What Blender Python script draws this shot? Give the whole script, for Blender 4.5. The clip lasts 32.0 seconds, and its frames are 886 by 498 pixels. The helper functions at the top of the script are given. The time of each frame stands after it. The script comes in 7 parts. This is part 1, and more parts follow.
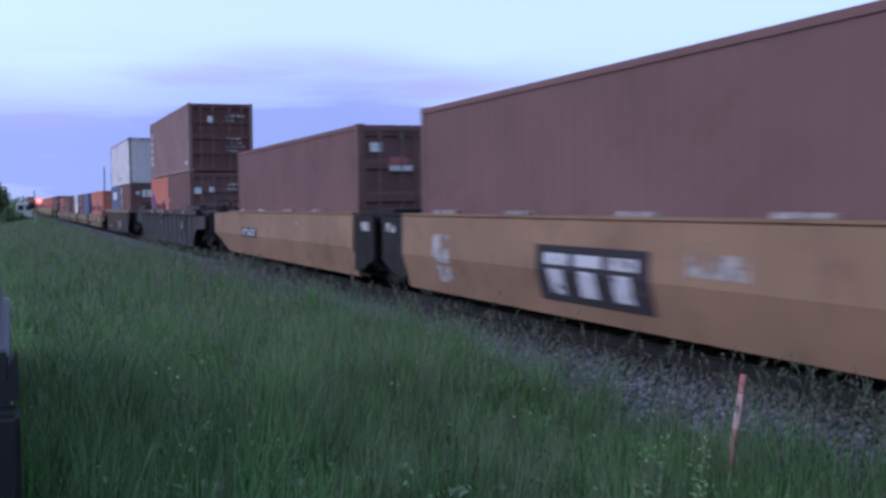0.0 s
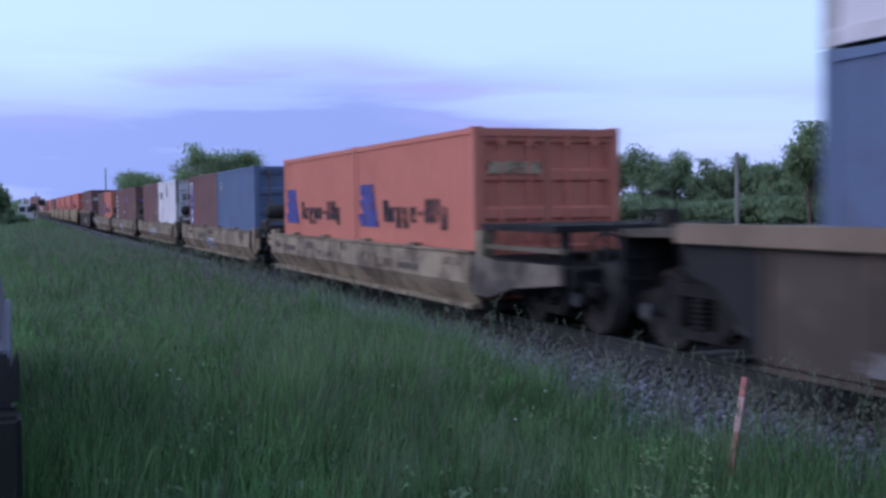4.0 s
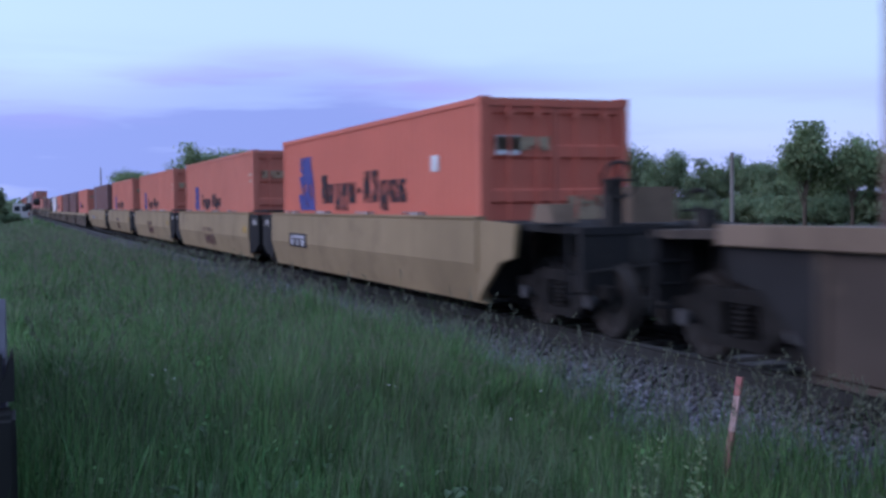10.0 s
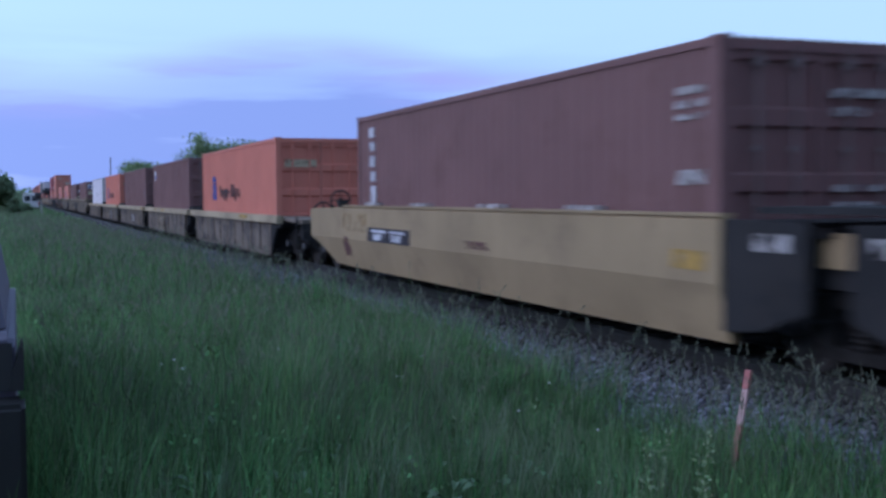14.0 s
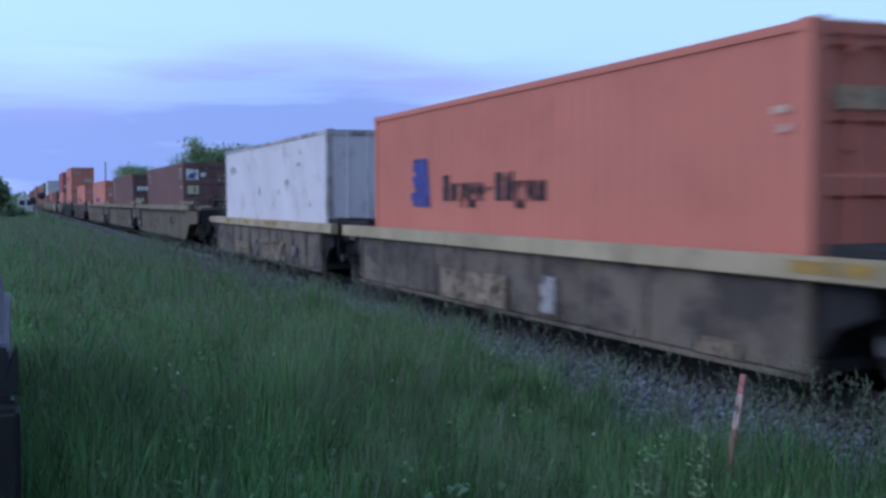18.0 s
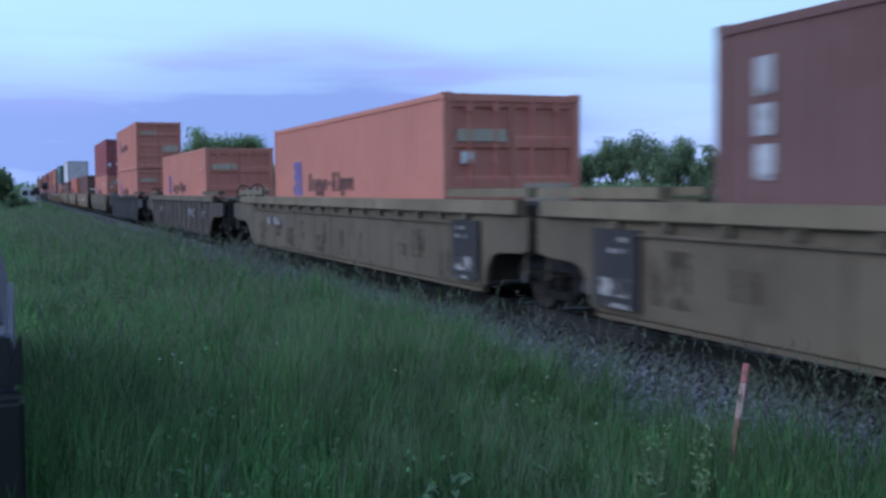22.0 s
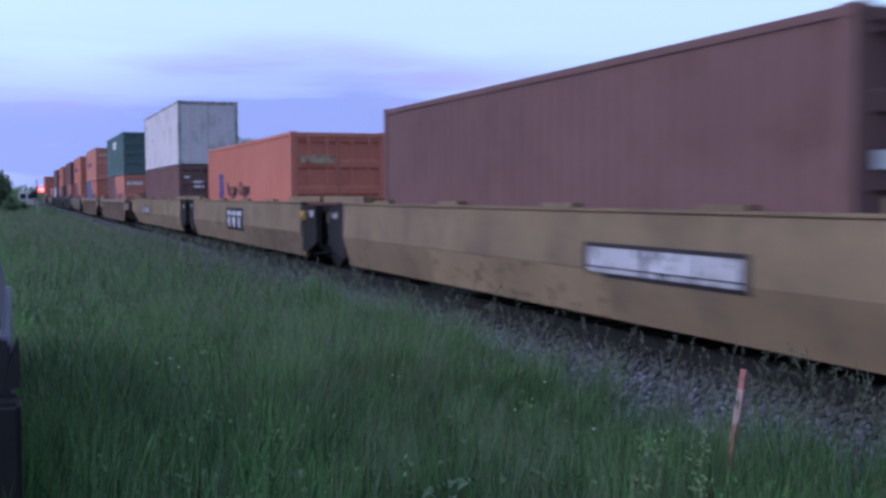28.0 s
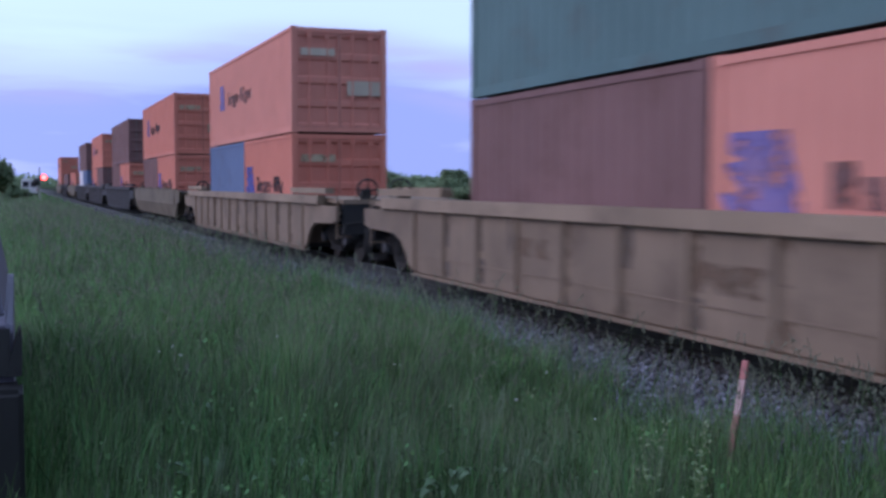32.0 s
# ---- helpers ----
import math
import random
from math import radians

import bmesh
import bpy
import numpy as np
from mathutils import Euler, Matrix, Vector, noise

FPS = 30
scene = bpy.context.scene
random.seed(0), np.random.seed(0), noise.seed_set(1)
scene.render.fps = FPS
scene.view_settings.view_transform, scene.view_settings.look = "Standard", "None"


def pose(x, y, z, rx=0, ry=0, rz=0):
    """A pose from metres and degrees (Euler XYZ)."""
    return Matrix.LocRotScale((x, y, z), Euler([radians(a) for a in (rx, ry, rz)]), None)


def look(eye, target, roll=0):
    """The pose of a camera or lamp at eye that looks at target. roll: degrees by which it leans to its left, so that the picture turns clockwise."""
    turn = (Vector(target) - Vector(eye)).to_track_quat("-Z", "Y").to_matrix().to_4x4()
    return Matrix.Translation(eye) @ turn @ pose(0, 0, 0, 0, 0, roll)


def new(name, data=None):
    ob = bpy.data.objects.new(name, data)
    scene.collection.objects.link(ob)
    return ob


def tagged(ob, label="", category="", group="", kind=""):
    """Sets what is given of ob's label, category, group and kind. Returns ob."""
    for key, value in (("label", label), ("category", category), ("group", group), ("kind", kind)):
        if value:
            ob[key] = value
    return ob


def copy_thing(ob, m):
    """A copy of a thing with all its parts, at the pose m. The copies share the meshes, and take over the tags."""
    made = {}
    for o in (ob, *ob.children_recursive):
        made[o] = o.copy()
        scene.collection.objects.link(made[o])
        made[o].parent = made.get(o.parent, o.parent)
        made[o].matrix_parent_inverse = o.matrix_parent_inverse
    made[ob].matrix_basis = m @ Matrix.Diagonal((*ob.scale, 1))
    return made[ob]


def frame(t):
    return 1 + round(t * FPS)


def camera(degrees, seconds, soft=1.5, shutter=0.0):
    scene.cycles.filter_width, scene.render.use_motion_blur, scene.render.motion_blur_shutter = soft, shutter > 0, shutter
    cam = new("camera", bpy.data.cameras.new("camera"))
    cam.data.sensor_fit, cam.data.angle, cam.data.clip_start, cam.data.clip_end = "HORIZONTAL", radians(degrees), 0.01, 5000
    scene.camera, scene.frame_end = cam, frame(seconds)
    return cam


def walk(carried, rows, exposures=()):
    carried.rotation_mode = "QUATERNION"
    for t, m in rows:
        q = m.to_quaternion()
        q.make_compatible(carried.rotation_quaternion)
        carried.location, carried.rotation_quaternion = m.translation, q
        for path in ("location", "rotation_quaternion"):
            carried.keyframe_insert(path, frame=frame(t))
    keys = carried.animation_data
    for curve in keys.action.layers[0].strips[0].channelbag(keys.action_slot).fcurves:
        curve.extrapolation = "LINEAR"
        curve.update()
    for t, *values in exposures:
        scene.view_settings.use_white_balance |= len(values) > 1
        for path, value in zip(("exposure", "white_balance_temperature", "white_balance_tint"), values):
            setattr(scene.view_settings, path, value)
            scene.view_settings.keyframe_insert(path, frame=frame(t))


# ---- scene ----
cam = camera(43.48, 32.0, soft=3.0, shutter=0.42)
walk(cam, [
    (0, pose(0, 0, 1.65, 87.565, 0.729, -21.311)), (0.5, pose(0, 0, 1.65, 87.649, 0.737, -21.295)), (1, pose(0, 0, 1.65, 87.704, 0.731, -21.261)),
    (1.5, pose(0, 0, 1.65, 87.659, 0.636, -21.220)), (2, pose(0, 0, 1.65, 87.574, 0.726, -21.413)), (2.5, pose(0, 0, 1.65, 87.585, 0.692, -21.417)),
    (3, pose(0, 0, 1.65, 87.627, 0.811, -21.359)), (3.5, pose(0, 0, 1.65, 87.667, 0.727, -21.269)), (5.5, pose(0, 0, 1.65, 87.694, 0.546, -21.293)),
    (6, pose(0, 0, 1.65, 87.524, 0.559, -21.248)), (6.5, pose(0, 0, 1.65, 87.476, 0.601, -21.283)), (7, pose(0, 0, 1.65, 87.404, 0.817, -21.372)),
    (7.5, pose(0, 0, 1.65, 87.555, 0.578, -21.417)), (8, pose(0, 0, 1.65, 87.718, 0.684, -21.490)), (8.5, pose(0, 0, 1.65, 87.840, 0.517, -21.453)),
    (9, pose(0, 0, 1.65, 87.797, 0.645, -21.426)), (9.5, pose(0, 0, 1.65, 87.583, 0.764, -21.496)), (10, pose(0, 0, 1.65, 87.657, 0.623, -21.474)),
    (10.5, pose(0, 0, 1.65, 87.510, 0.533, -21.296)), (11, pose(0, 0, 1.65, 87.520, 0.478, -21.060)), (11.5, pose(0, 0, 1.65, 87.720, 0.341, -21.144)),
    (12, pose(0, 0, 1.65, 87.649, 0.747, -21.131)), (12.5, pose(0, 0, 1.65, 87.610, 0.691, -21.143)), (13, pose(0, 0, 1.65, 87.424, 0.661, -21.135)),
    (13.5, pose(0, 0, 1.65, 87.275, 0.527, -21.144)), (14, pose(0, 0, 1.65, 87.226, 0.368, -21.014)), (14.5, pose(0, 0, 1.65, 87.250, 0.413, -20.994)),
    (16.5, pose(0, 0, 1.65, 87.241, 0.491, -21.210)), (17, pose(0, 0, 1.65, 87.548, 0.506, -21.245)), (17.5, pose(0, 0, 1.65, 87.586, 0.493, -21.262)),
    (18, pose(0, 0, 1.65, 87.456, 0.335, -21.253)), (18.5, pose(0, 0, 1.65, 87.311, 0.422, -21.249)), (19, pose(0, 0, 1.65, 87.259, 0.493, -21.195)),
    (19.5, pose(0, 0, 1.65, 87.304, 0.519, -21.136)), (20, pose(0, 0, 1.65, 87.250, 0.414, -21.117)), (20.5, pose(0, 0, 1.65, 87.224, 0.241, -21.075)),
    (21, pose(0, 0, 1.65, 87.222, 0.272, -21.102)), (21.5, pose(0, 0, 1.65, 87.150, 0.363, -21.108)), (22, pose(0, 0, 1.65, 86.925, 0.422, -21.103)),
    (22.5, pose(0, 0, 1.65, 86.845, 0.346, -21.110)), (23, pose(0, 0, 1.65, 86.882, 0.410, -21.178)), (23.5, pose(0, 0, 1.65, 86.875, 0.319, -21.216)),
    (24, pose(0, 0, 1.65, 86.822, 0.309, -21.272)), (24.5, pose(0, 0, 1.65, 86.788, 0.342, -21.304)), (25, pose(0, 0, 1.65, 86.783, 0.487, -21.251)),
    (25.5, pose(0, 0, 1.65, 86.709, 0.373, -21.251)), (27.5, pose(0, 0, 1.65, 86.989, 0.150, -21.146)), (28, pose(0, 0, 1.65, 87.170, 0.212, -21.199)),
    (28.5, pose(0, 0, 1.65, 87.235, 0.121, -21.198)), (29, pose(0, 0, 1.65, 86.808, -0.221, -21.042)), (29.5, pose(0, 0, 1.65, 86.725, -0.148, -20.914)),
    (30, pose(0, 0, 1.65, 86.731, -0.047, -20.872)), (30.5, pose(0, 0, 1.65, 86.719, 0.123, -20.986)), (31, pose(0, 0, 1.65, 86.767, 0.063, -20.954)),
    (31.5, pose(0, 0, 1.65, 86.766, 0.044, -21.033)), (32, pose(0, 0, 1.65, 86.638, -0.029, -21.068)),
], exposures=[(0, 0.44, 6100, 29), (3, 0.46, 6080, 29), (6, 0.06, 5800, 23), (10, 0.28, 5950, 31), (14, 0.26, 5620, 23), (17, 0.34, 5650, 19), (18, 0.28, 5650, 18), (19, 0.2, 5600, 17), (20, 0.1, 5550, 16), (21, 0.27, 5580, 16), (23, 0.32, 5850, 10),
    (25, 0.42, 5800, 14), (28, 0.38, 5980, 31), (30, 0.42, 6020, 36), (32, 0.5, 6150, 32)])

# ---- world, sun, exposure ----
world = bpy.data.worlds.new("dusk_sky")
scene.world = world
world.use_nodes = True
wn, wl = world.node_tree.nodes, world.node_tree.links
wn.clear()
sky = wn.new("ShaderNodeTexSky")
sky.sky_type, sky.sun_disc = "NISHITA", False
sky.sun_elevation, sky.sun_rotation = radians(4.0), radians(-70)
sky.altitude, sky.air_density, sky.dust_density, sky.ozone_density = 200, 1.0, 0.6, 3.0
geo = wn.new("ShaderNodeTexCoord")
sep = wn.new("ShaderNodeSeparateXYZ")
wl.new(geo.outputs["Generated"], sep.inputs[0])


def ranged(source, a, b, p, q):
    """A smooth step of a value from p at a to q at b."""
    n = wn.new("ShaderNodeMapRange")
    n.interpolation_type = "SMOOTHSTEP"
    for key, value in (("From Min", min(a, b)), ("From Max", max(a, b)), ("To Min", p if a < b else q), ("To Max", q if a < b else p)):
        n.inputs[key].default_value = value
    wl.new(source, n.inputs["Value"])
    return n.outputs[0]


def reckon(kind, a, b):
    n = wn.new("ShaderNodeMath")
    n.operation = kind
    for k, v in ((0, a), (1, b)):
        if isinstance(v, (int, float)):
            n.inputs[k].default_value = v
        else:
            wl.new(v, n.inputs[k])
    return n.outputs[0]


def blend(factor, a, b):
    n = wn.new("ShaderNodeMix")
    n.data_type = "RGBA"
    for key, v in (("Factor", factor), ("A", a), ("B", b)):
        if isinstance(v, (int, float, tuple)):
            n.inputs[key].default_value = v
        else:
            wl.new(v, n.inputs[key])
    return n.outputs["Result"]


# a low stratus bank with wisps over it, thinner towards +x, and lighter air close to the horizon
stretch = wn.new("ShaderNodeMapping")
stretch.inputs["Scale"].default_value = (2.2, 2.2, 20.0)
stretch.inputs["Location"].default_value = (0.35, 0.1, 0.0)
wl.new(geo.outputs["Generated"], stretch.inputs["Vector"])
cloud = wn.new("ShaderNodeTexNoise")
cloud.inputs["Scale"].default_value, cloud.inputs["Detail"].default_value, cloud.inputs["Roughness"].default_value = 1.5, 5.0, 0.5
wl.new(stretch.outputs[0], cloud.inputs["Vector"])
swell = reckon("MULTIPLY", ranged(sep.outputs["X"], 0.04, 0.22, 0.0, 1.0), ranged(sep.outputs["X"], 0.42, 0.26, 0.0, 1.0))
height = reckon("SUBTRACT", sep.outputs["Z"], reckon("MULTIPLY", swell, 0.026))
height = reckon("ADD", height, reckon("MULTIPLY", reckon("SUBTRACT", cloud.outputs["Fac"], 0.5), 0.05))
bank = ranged(height, 0.122, 0.06, 0.0, 1.0)
bank = reckon("MULTIPLY", bank, ranged(sep.outputs["X"], 0.30, 0.56, 1.0, 0.28))
bank = reckon("MULTIPLY", bank, ranged(sep.outputs["Z"], 0.0, 0.035, 0.62, 1.0))
puff = reckon("MULTIPLY", ranged(cloud.outputs["Fac"], 0.36, 0.62, 0.0, 1.0), ranged(sep.outputs["Z"], 0.16, 0.08, 0.0, 0.55))
cover = reckon("MINIMUM", reckon("ADD", reckon("MULTIPLY", bank, ranged(cloud.outputs["Fac"], 0.25, 0.7, 0.55, 1.05)), reckon("MULTIPLY", puff, ranged(sep.outputs["X"], 0.36, 0.56, 1.0, 0.2))), 0.96)
air = blend(0.8, sky.outputs[0], (5.9, 8.7, 11.8, 1))
air = blend(ranged(sep.outputs["Z"], 0.12, 0.0, 0.0, 0.75), air, (6.0, 7.0, 11.2, 1))
skycolour = blend(cover, air, (2.5, 3.55, 6.85, 1))
# pink-lit upper edge of the bank
edge = reckon("MULTIPLY", ranged(height, 0.055, 0.085, 0.0, 1.0), ranged(height, 0.125, 0.09, 0.0, 1.0))
edge = reckon("MULTIPLY", edge, ranged(cloud.outputs["Fac"], 0.36, 0.6, 0.1, 0.8))
edge = reckon("MULTIPLY", edge, ranged(sep.outputs["X"], 0.38, 0.5, 1.0, 0.3))
skycolour = blend(edge, skycolour, (3.9, 4.2, 7.9, 1))
# dusk: the sky is brightest over the set sun, beyond the field, and dims away from it
side = wn.new("ShaderNodeVectorMath")
side.operation = "DOT_PRODUCT"
side.inputs[1].default_value = (-0.98, -0.1, 0.12)
wl.new(geo.outputs["Generated"], side.inputs[0])
glow = reckon("MULTIPLY", ranged(side.outputs["Value"], -0.4, 0.9, 0.9, 1.25), ranged(sep.outputs["Y"], -0.7, 0.35, 0.56, 1.0))
dim = wn.new("ShaderNodeVectorMath")
dim.operation = "SCALE"
wl.new(skycolour, dim.inputs[0])
wl.new(glow, dim.inputs["Scale"])
skycolour = dim.outputs[0]
bg = wn.new("ShaderNodeBackground")
bg.inputs["Strength"].default_value = 0.1
wl.new(skycolour, bg.inputs["Color"])
wout = wn.new("ShaderNodeOutputWorld")
wl.new(bg.outputs[0], wout.inputs["Surface"])

sun = new("sun", bpy.data.lights.new("sun", "SUN"))
sun.data.energy, sun.data.angle, sun.data.color = 0.70, radians(40), (1.0, 0.88, 0.84)
sun.matrix_world = look((-40, 3, 24), (0, 0, 0))
scene.view_settings.exposure = 0.0

# ---- materials ----


def surface(name, color, rough=0.6, metal=0.0, spread=0.25, scale=3.0, stain=None, stain_amount=0.0, streak=(1, 1, 1),
            bump=0.15, bump_scale=30.0, island=False, coords="Object", spec=0.5, vary=(0.55, 1.5), streaks=0.0, edge=(0.52, 0.72), worn=0.0, thin=0.0):
    """A procedural surface: a base colour that varies at two scales, stains of another colour, fine relief."""
    m = bpy.data.materials.new(name)
    m.use_nodes = True
    n, k = m.node_tree.nodes, m.node_tree.links
    b = n["Principled BSDF"]
    b.inputs["Roughness"].default_value, b.inputs["Metallic"].default_value = rough, metal
    b.inputs["Specular IOR Level"].default_value = spec
    tc = n.new("ShaderNodeTexCoord")
    mp = n.new("ShaderNodeMapping")
    mp.inputs["Scale"].default_value = streak
    info = n.new("ShaderNodeObjectInfo")
    shift = n.new("ShaderNodeVectorMath")
    shift.operation = "MULTIPLY_ADD"
    k.new(info.outputs["Random"], shift.inputs[0])
    shift.inputs[1].default_value = (37, 91, 53)
    k.new(tc.outputs[coords], shift.inputs[2])
    k.new(shift.outputs[0], mp.inputs["Vector"])
    big = n.new("ShaderNodeTexNoise")
    big.inputs["Scale"].default_value, big.inputs["Detail"].default_value = scale, 6
    k.new(mp.outputs[0], big.inputs["Vector"])
    hsv = n.new("ShaderNodeHueSaturation")
    hsv.inputs["Color"].default_value = (*color, 1)
    rng = n.new("ShaderNodeMapRange")
    for key, value in (("From Min", 0.25), ("From Max", 0.75), ("To Min", 1 - spread), ("To Max", 1 + spread)):
        rng.inputs[key].default_value = value
    k.new(big.outputs["Fac"], rng.inputs["Value"])
    k.new(rng.outputs[0], hsv.inputs["Value"])
    col = hsv.outputs[0]
    if island:
        g = n.new("ShaderNodeNewGeometry")
        h2 = n.new("ShaderNodeHueSaturation")
        r2 = n.new("ShaderNodeMapRange")
        r2.inputs["To Min"].default_value, r2.inputs["To Max"].default_value = vary
        k.new(g.outputs["Random Per Island"], r2.inputs["Value"])
        k.new(r2.outputs[0], h2.inputs["Value"])
        r3 = n.new("ShaderNodeMapRange")
        r3.inputs["To Min"].default_value, r3.inputs["To Max"].default_value = 0.47, 0.53
        mul = n.new("ShaderNodeMath")
        mul.operation = "FRACT"
        m7 = n.new("ShaderNodeMath")
        m7.operation = "MULTIPLY"
        m7.inputs[1].default_value = 7.31
        k.new(g.outputs["Random Per Island"], m7.inputs[0])
        k.new(m7.outputs[0], mul.inputs[0])
        k.new(mul.outputs[0], r3.inputs["Value"])
        k.new(r3.outputs[0], h2.inputs["Hue"])
        k.new(col, h2.inputs["Color"])
        col = h2.outputs[0]
    if stain:
        st = n.new("ShaderNodeTexNoise")
        st.inputs["Scale"].default_value, st.inputs["Detail"].default_value = scale * 1.7, 8
        st.inputs["Roughness"].default_value = 0.65
        k.new(mp.outputs[0], st.inputs["Vector"])
        cr = n.new("ShaderNodeMapRange")
        cr.inputs["From Min"].default_value, cr.inputs["From Max"].default_value = edge
        cr.inputs["To Max"].default_value = stain_amount
        k.new(st.outputs["Fac"], cr.inputs["Value"])
        mx = n.new("ShaderNodeMix")
        mx.data_type = "RGBA"
        k.new(cr.outputs[0], mx.inputs["Factor"])
        k.new(col, mx.inputs["A"])
        mx.inputs["B"].default_value = (*stain, 1)
        col = mx.outputs["Result"]
    if streaks:
        sm = n.new("ShaderNodeMapping")
        sm.inputs["Scale"].default_value = (3.2, 3.2, 0.16)
        k.new(shift.outputs[0], sm.inputs["Vector"])
        sn = n.new("ShaderNodeTexNoise")
        sn.inputs["Scale"].default_value, sn.inputs["Detail"].default_value, sn.inputs["Roughness"].default_value = 1.6, 7, 0.6
        k.new(sm.outputs[0], sn.inputs["Vector"])
        sr = n.new("ShaderNodeMapRange")
        sr.inputs["From Min"].default_value, sr.inputs["From Max"].default_value, sr.inputs["To Max"].default_value = 0.5, 0.72, streaks
        k.new(sn.outputs["Fac"], sr.inputs["Value"])
        sx = n.new("ShaderNodeMix")
        sx.data_type = "RGBA"
        k.new(sr.outputs[0], sx.inputs["Factor"])
        k.new(col, sx.inputs["A"])
        sx.inputs["B"].default_value = (*(0.45 * c + 0.02 for c in color), 1)
        col = sx.outputs["Result"]
    k.new(col, b.inputs["Base Color"])
    if worn:
        # flaked away in patches: the surface under the marking shows
        wt = n.new("ShaderNodeTexNoise")
        wt.inputs["Scale"].default_value, wt.inputs["Detail"].default_value, wt.inputs["Roughness"].default_value = 4.5, 7, 0.7
        k.new(shift.outputs[0], wt.inputs["Vector"])
        wr = n.new("ShaderNodeMapRange")
        wr.inputs["From Min"].default_value, wr.inputs["From Max"].default_value = worn - 0.04, worn + 0.07
        k.new(wt.outputs["Fac"], wr.inputs["Value"])
        k.new(wr.outputs[0], b.inputs["Alpha"])
    if bump:
        fine = n.new("ShaderNodeTexNoise")
        fine.inputs["Scale"].default_value, fine.inputs["Detail"].default_value = bump_scale, 4
        k.new(shift.outputs[0], fine.inputs["Vector"])
        bp = n.new("ShaderNodeBump")
        bp.inputs["Strength"].default_value, bp.inputs["Distance"].default_value = bump, 0.02
        k.new(fine.outputs["Fac"], bp.inputs["Height"])
        k.new(bp.outputs[0], b.inputs["Normal"])
    if thin:
        # leaves let light through
        tr, mix = n.new("ShaderNodeBsdfTranslucent"), n.new("ShaderNodeMixShader")
        mix.inputs[0].default_value = thin
        k.new(col, tr.inputs["Color"])
        k.new(b.outputs[0], mix.inputs[1])
        k.new(tr.outputs[0], mix.inputs[2])
        k.new(mix.outputs[0], n["Material Output"].inputs["Surface"])
    return m


def glowing(name, color, strength):
    m = bpy.data.materials.new(name)
    m.use_nodes = True
    b = m.node_tree.nodes["Principled BSDF"]
    b.inputs["Base Color"].default_value = (*color, 1)
    b.inputs["Emission Color"].default_value = (*color, 1)
    b.inputs["Emission Strength"].default_value = strength
    return m


RUST = (0.10, 0.045, 0.028)


def paint(name, color, stain=RUST, amount=0.35, spread=0.12, rough=0.75, streaks=0.12, edge=(0.52, 0.72), worn=0.0):
    return surface(name, color, rough, 0.0, spread, 0.9, stain, amount, (1, 0.6, 0.8), 0.12, 14.0, spec=0.2, streaks=streaks, edge=edge, worn=worn)


BOX = {
    "orange": paint("orange_container_paint", (0.60, 0.205, 0.145), (0.42, 0.13, 0.09), 0.3, 0.08, streaks=0.05),
    "brightorange": paint("bright_orange_container_paint", (0.66, 0.185, 0.125), (0.5, 0.13, 0.09), 0.3, 0.07, streaks=0.04),
    "paleorange": paint("faded_orange_container_paint", (0.63, 0.25, 0.19), (0.48, 0.19, 0.14), 0.35, 0.08, streaks=0.05),
    "brown": paint("brown_container_paint", (0.20, 0.108, 0.102)),
    "redbrown": paint("red_brown_door_paint", (0.17, 0.075, 0.07)),
    "palebrown": paint("faded_brown_container_paint", (0.29, 0.185, 0.175)),
    "red": paint("red_container_paint", (0.38, 0.115, 0.125)),
    "blue": paint("blue_container_paint", (0.13, 0.175, 0.285)),
    "green": paint("green_container_paint", (0.10, 0.172, 0.172)),
    "white": paint("white_container_paint", (0.71, 0.655, 0.69), (0.25, 0.20, 0.16), 0.5, 0.08),
}
WORNEDGE = (0.44, 0.60)
SIDE = {
    "tan": paint("tan_wagon_paint", (0.33, 0.24, 0.136), (0.17, 0.12, 0.075), 0.55, 0.18, streaks=0.2),
    "oldtan": paint("weathered_tan_wagon_paint", (0.31, 0.24, 0.16), (0.12, 0.085, 0.06), 0.9, 0.3, streaks=0.35, edge=WORNEDGE),
    "olive": paint("olive_wagon_paint", (0.152, 0.118, 0.082), (0.085, 0.062, 0.045), 0.7, 0.25, streaks=0.25),
    "black": paint("black_wagon_paint", (0.05, 0.045, 0.047), (0.085, 0.068, 0.06), 0.6, 0.3, streaks=0.25),
    "grey": paint("grey_brown_wagon_paint", (0.085, 0.064, 0.052), (0.19, 0.145, 0.105), 0.7, 0.35, streaks=0.3),
    "dustychord": paint("pale_dusty_tan_chord_paint", (0.275, 0.195, 0.135), (0.13, 0.09, 0.065), 0.7, 0.25, streaks=0.3),
    "dusty": paint("dusty_tan_wagon_paint", (0.22, 0.156, 0.11), (0.12, 0.082, 0.06), 0.75, 0.25, streaks=0.3),
    "rusttan": paint("rusty_tan_wagon_paint", (0.29, 0.175, 0.11), (0.15, 0.085, 0.055), 0.7, 0.2, streaks=0.25),
    "browntan": paint("brownish_tan_wagon_paint", (0.268, 0.193, 0.116), (0.15, 0.1, 0.075), 0.7, 0.22, streaks=0.25, edge=(0.44, 0.7)),
    "patchy": paint("patchy_grey_tan_wagon_paint", (0.18, 0.142, 0.11), (0.062, 0.05, 0.045), 0.92, 0.3, streaks=0.5, edge=(0.46, 0.58)),
    "olivetan": paint("faded_olive_tan_chord_paint", (0.225, 0.175, 0.115), (0.12, 0.085, 0.06), 0.7, 0.25, streaks=0.3),
    "lighttan": paint("light_tan_chord_paint", (0.42, 0.33, 0.21), (0.16, 0.115, 0.075), 0.7, 0.25, streaks=0.4),
}
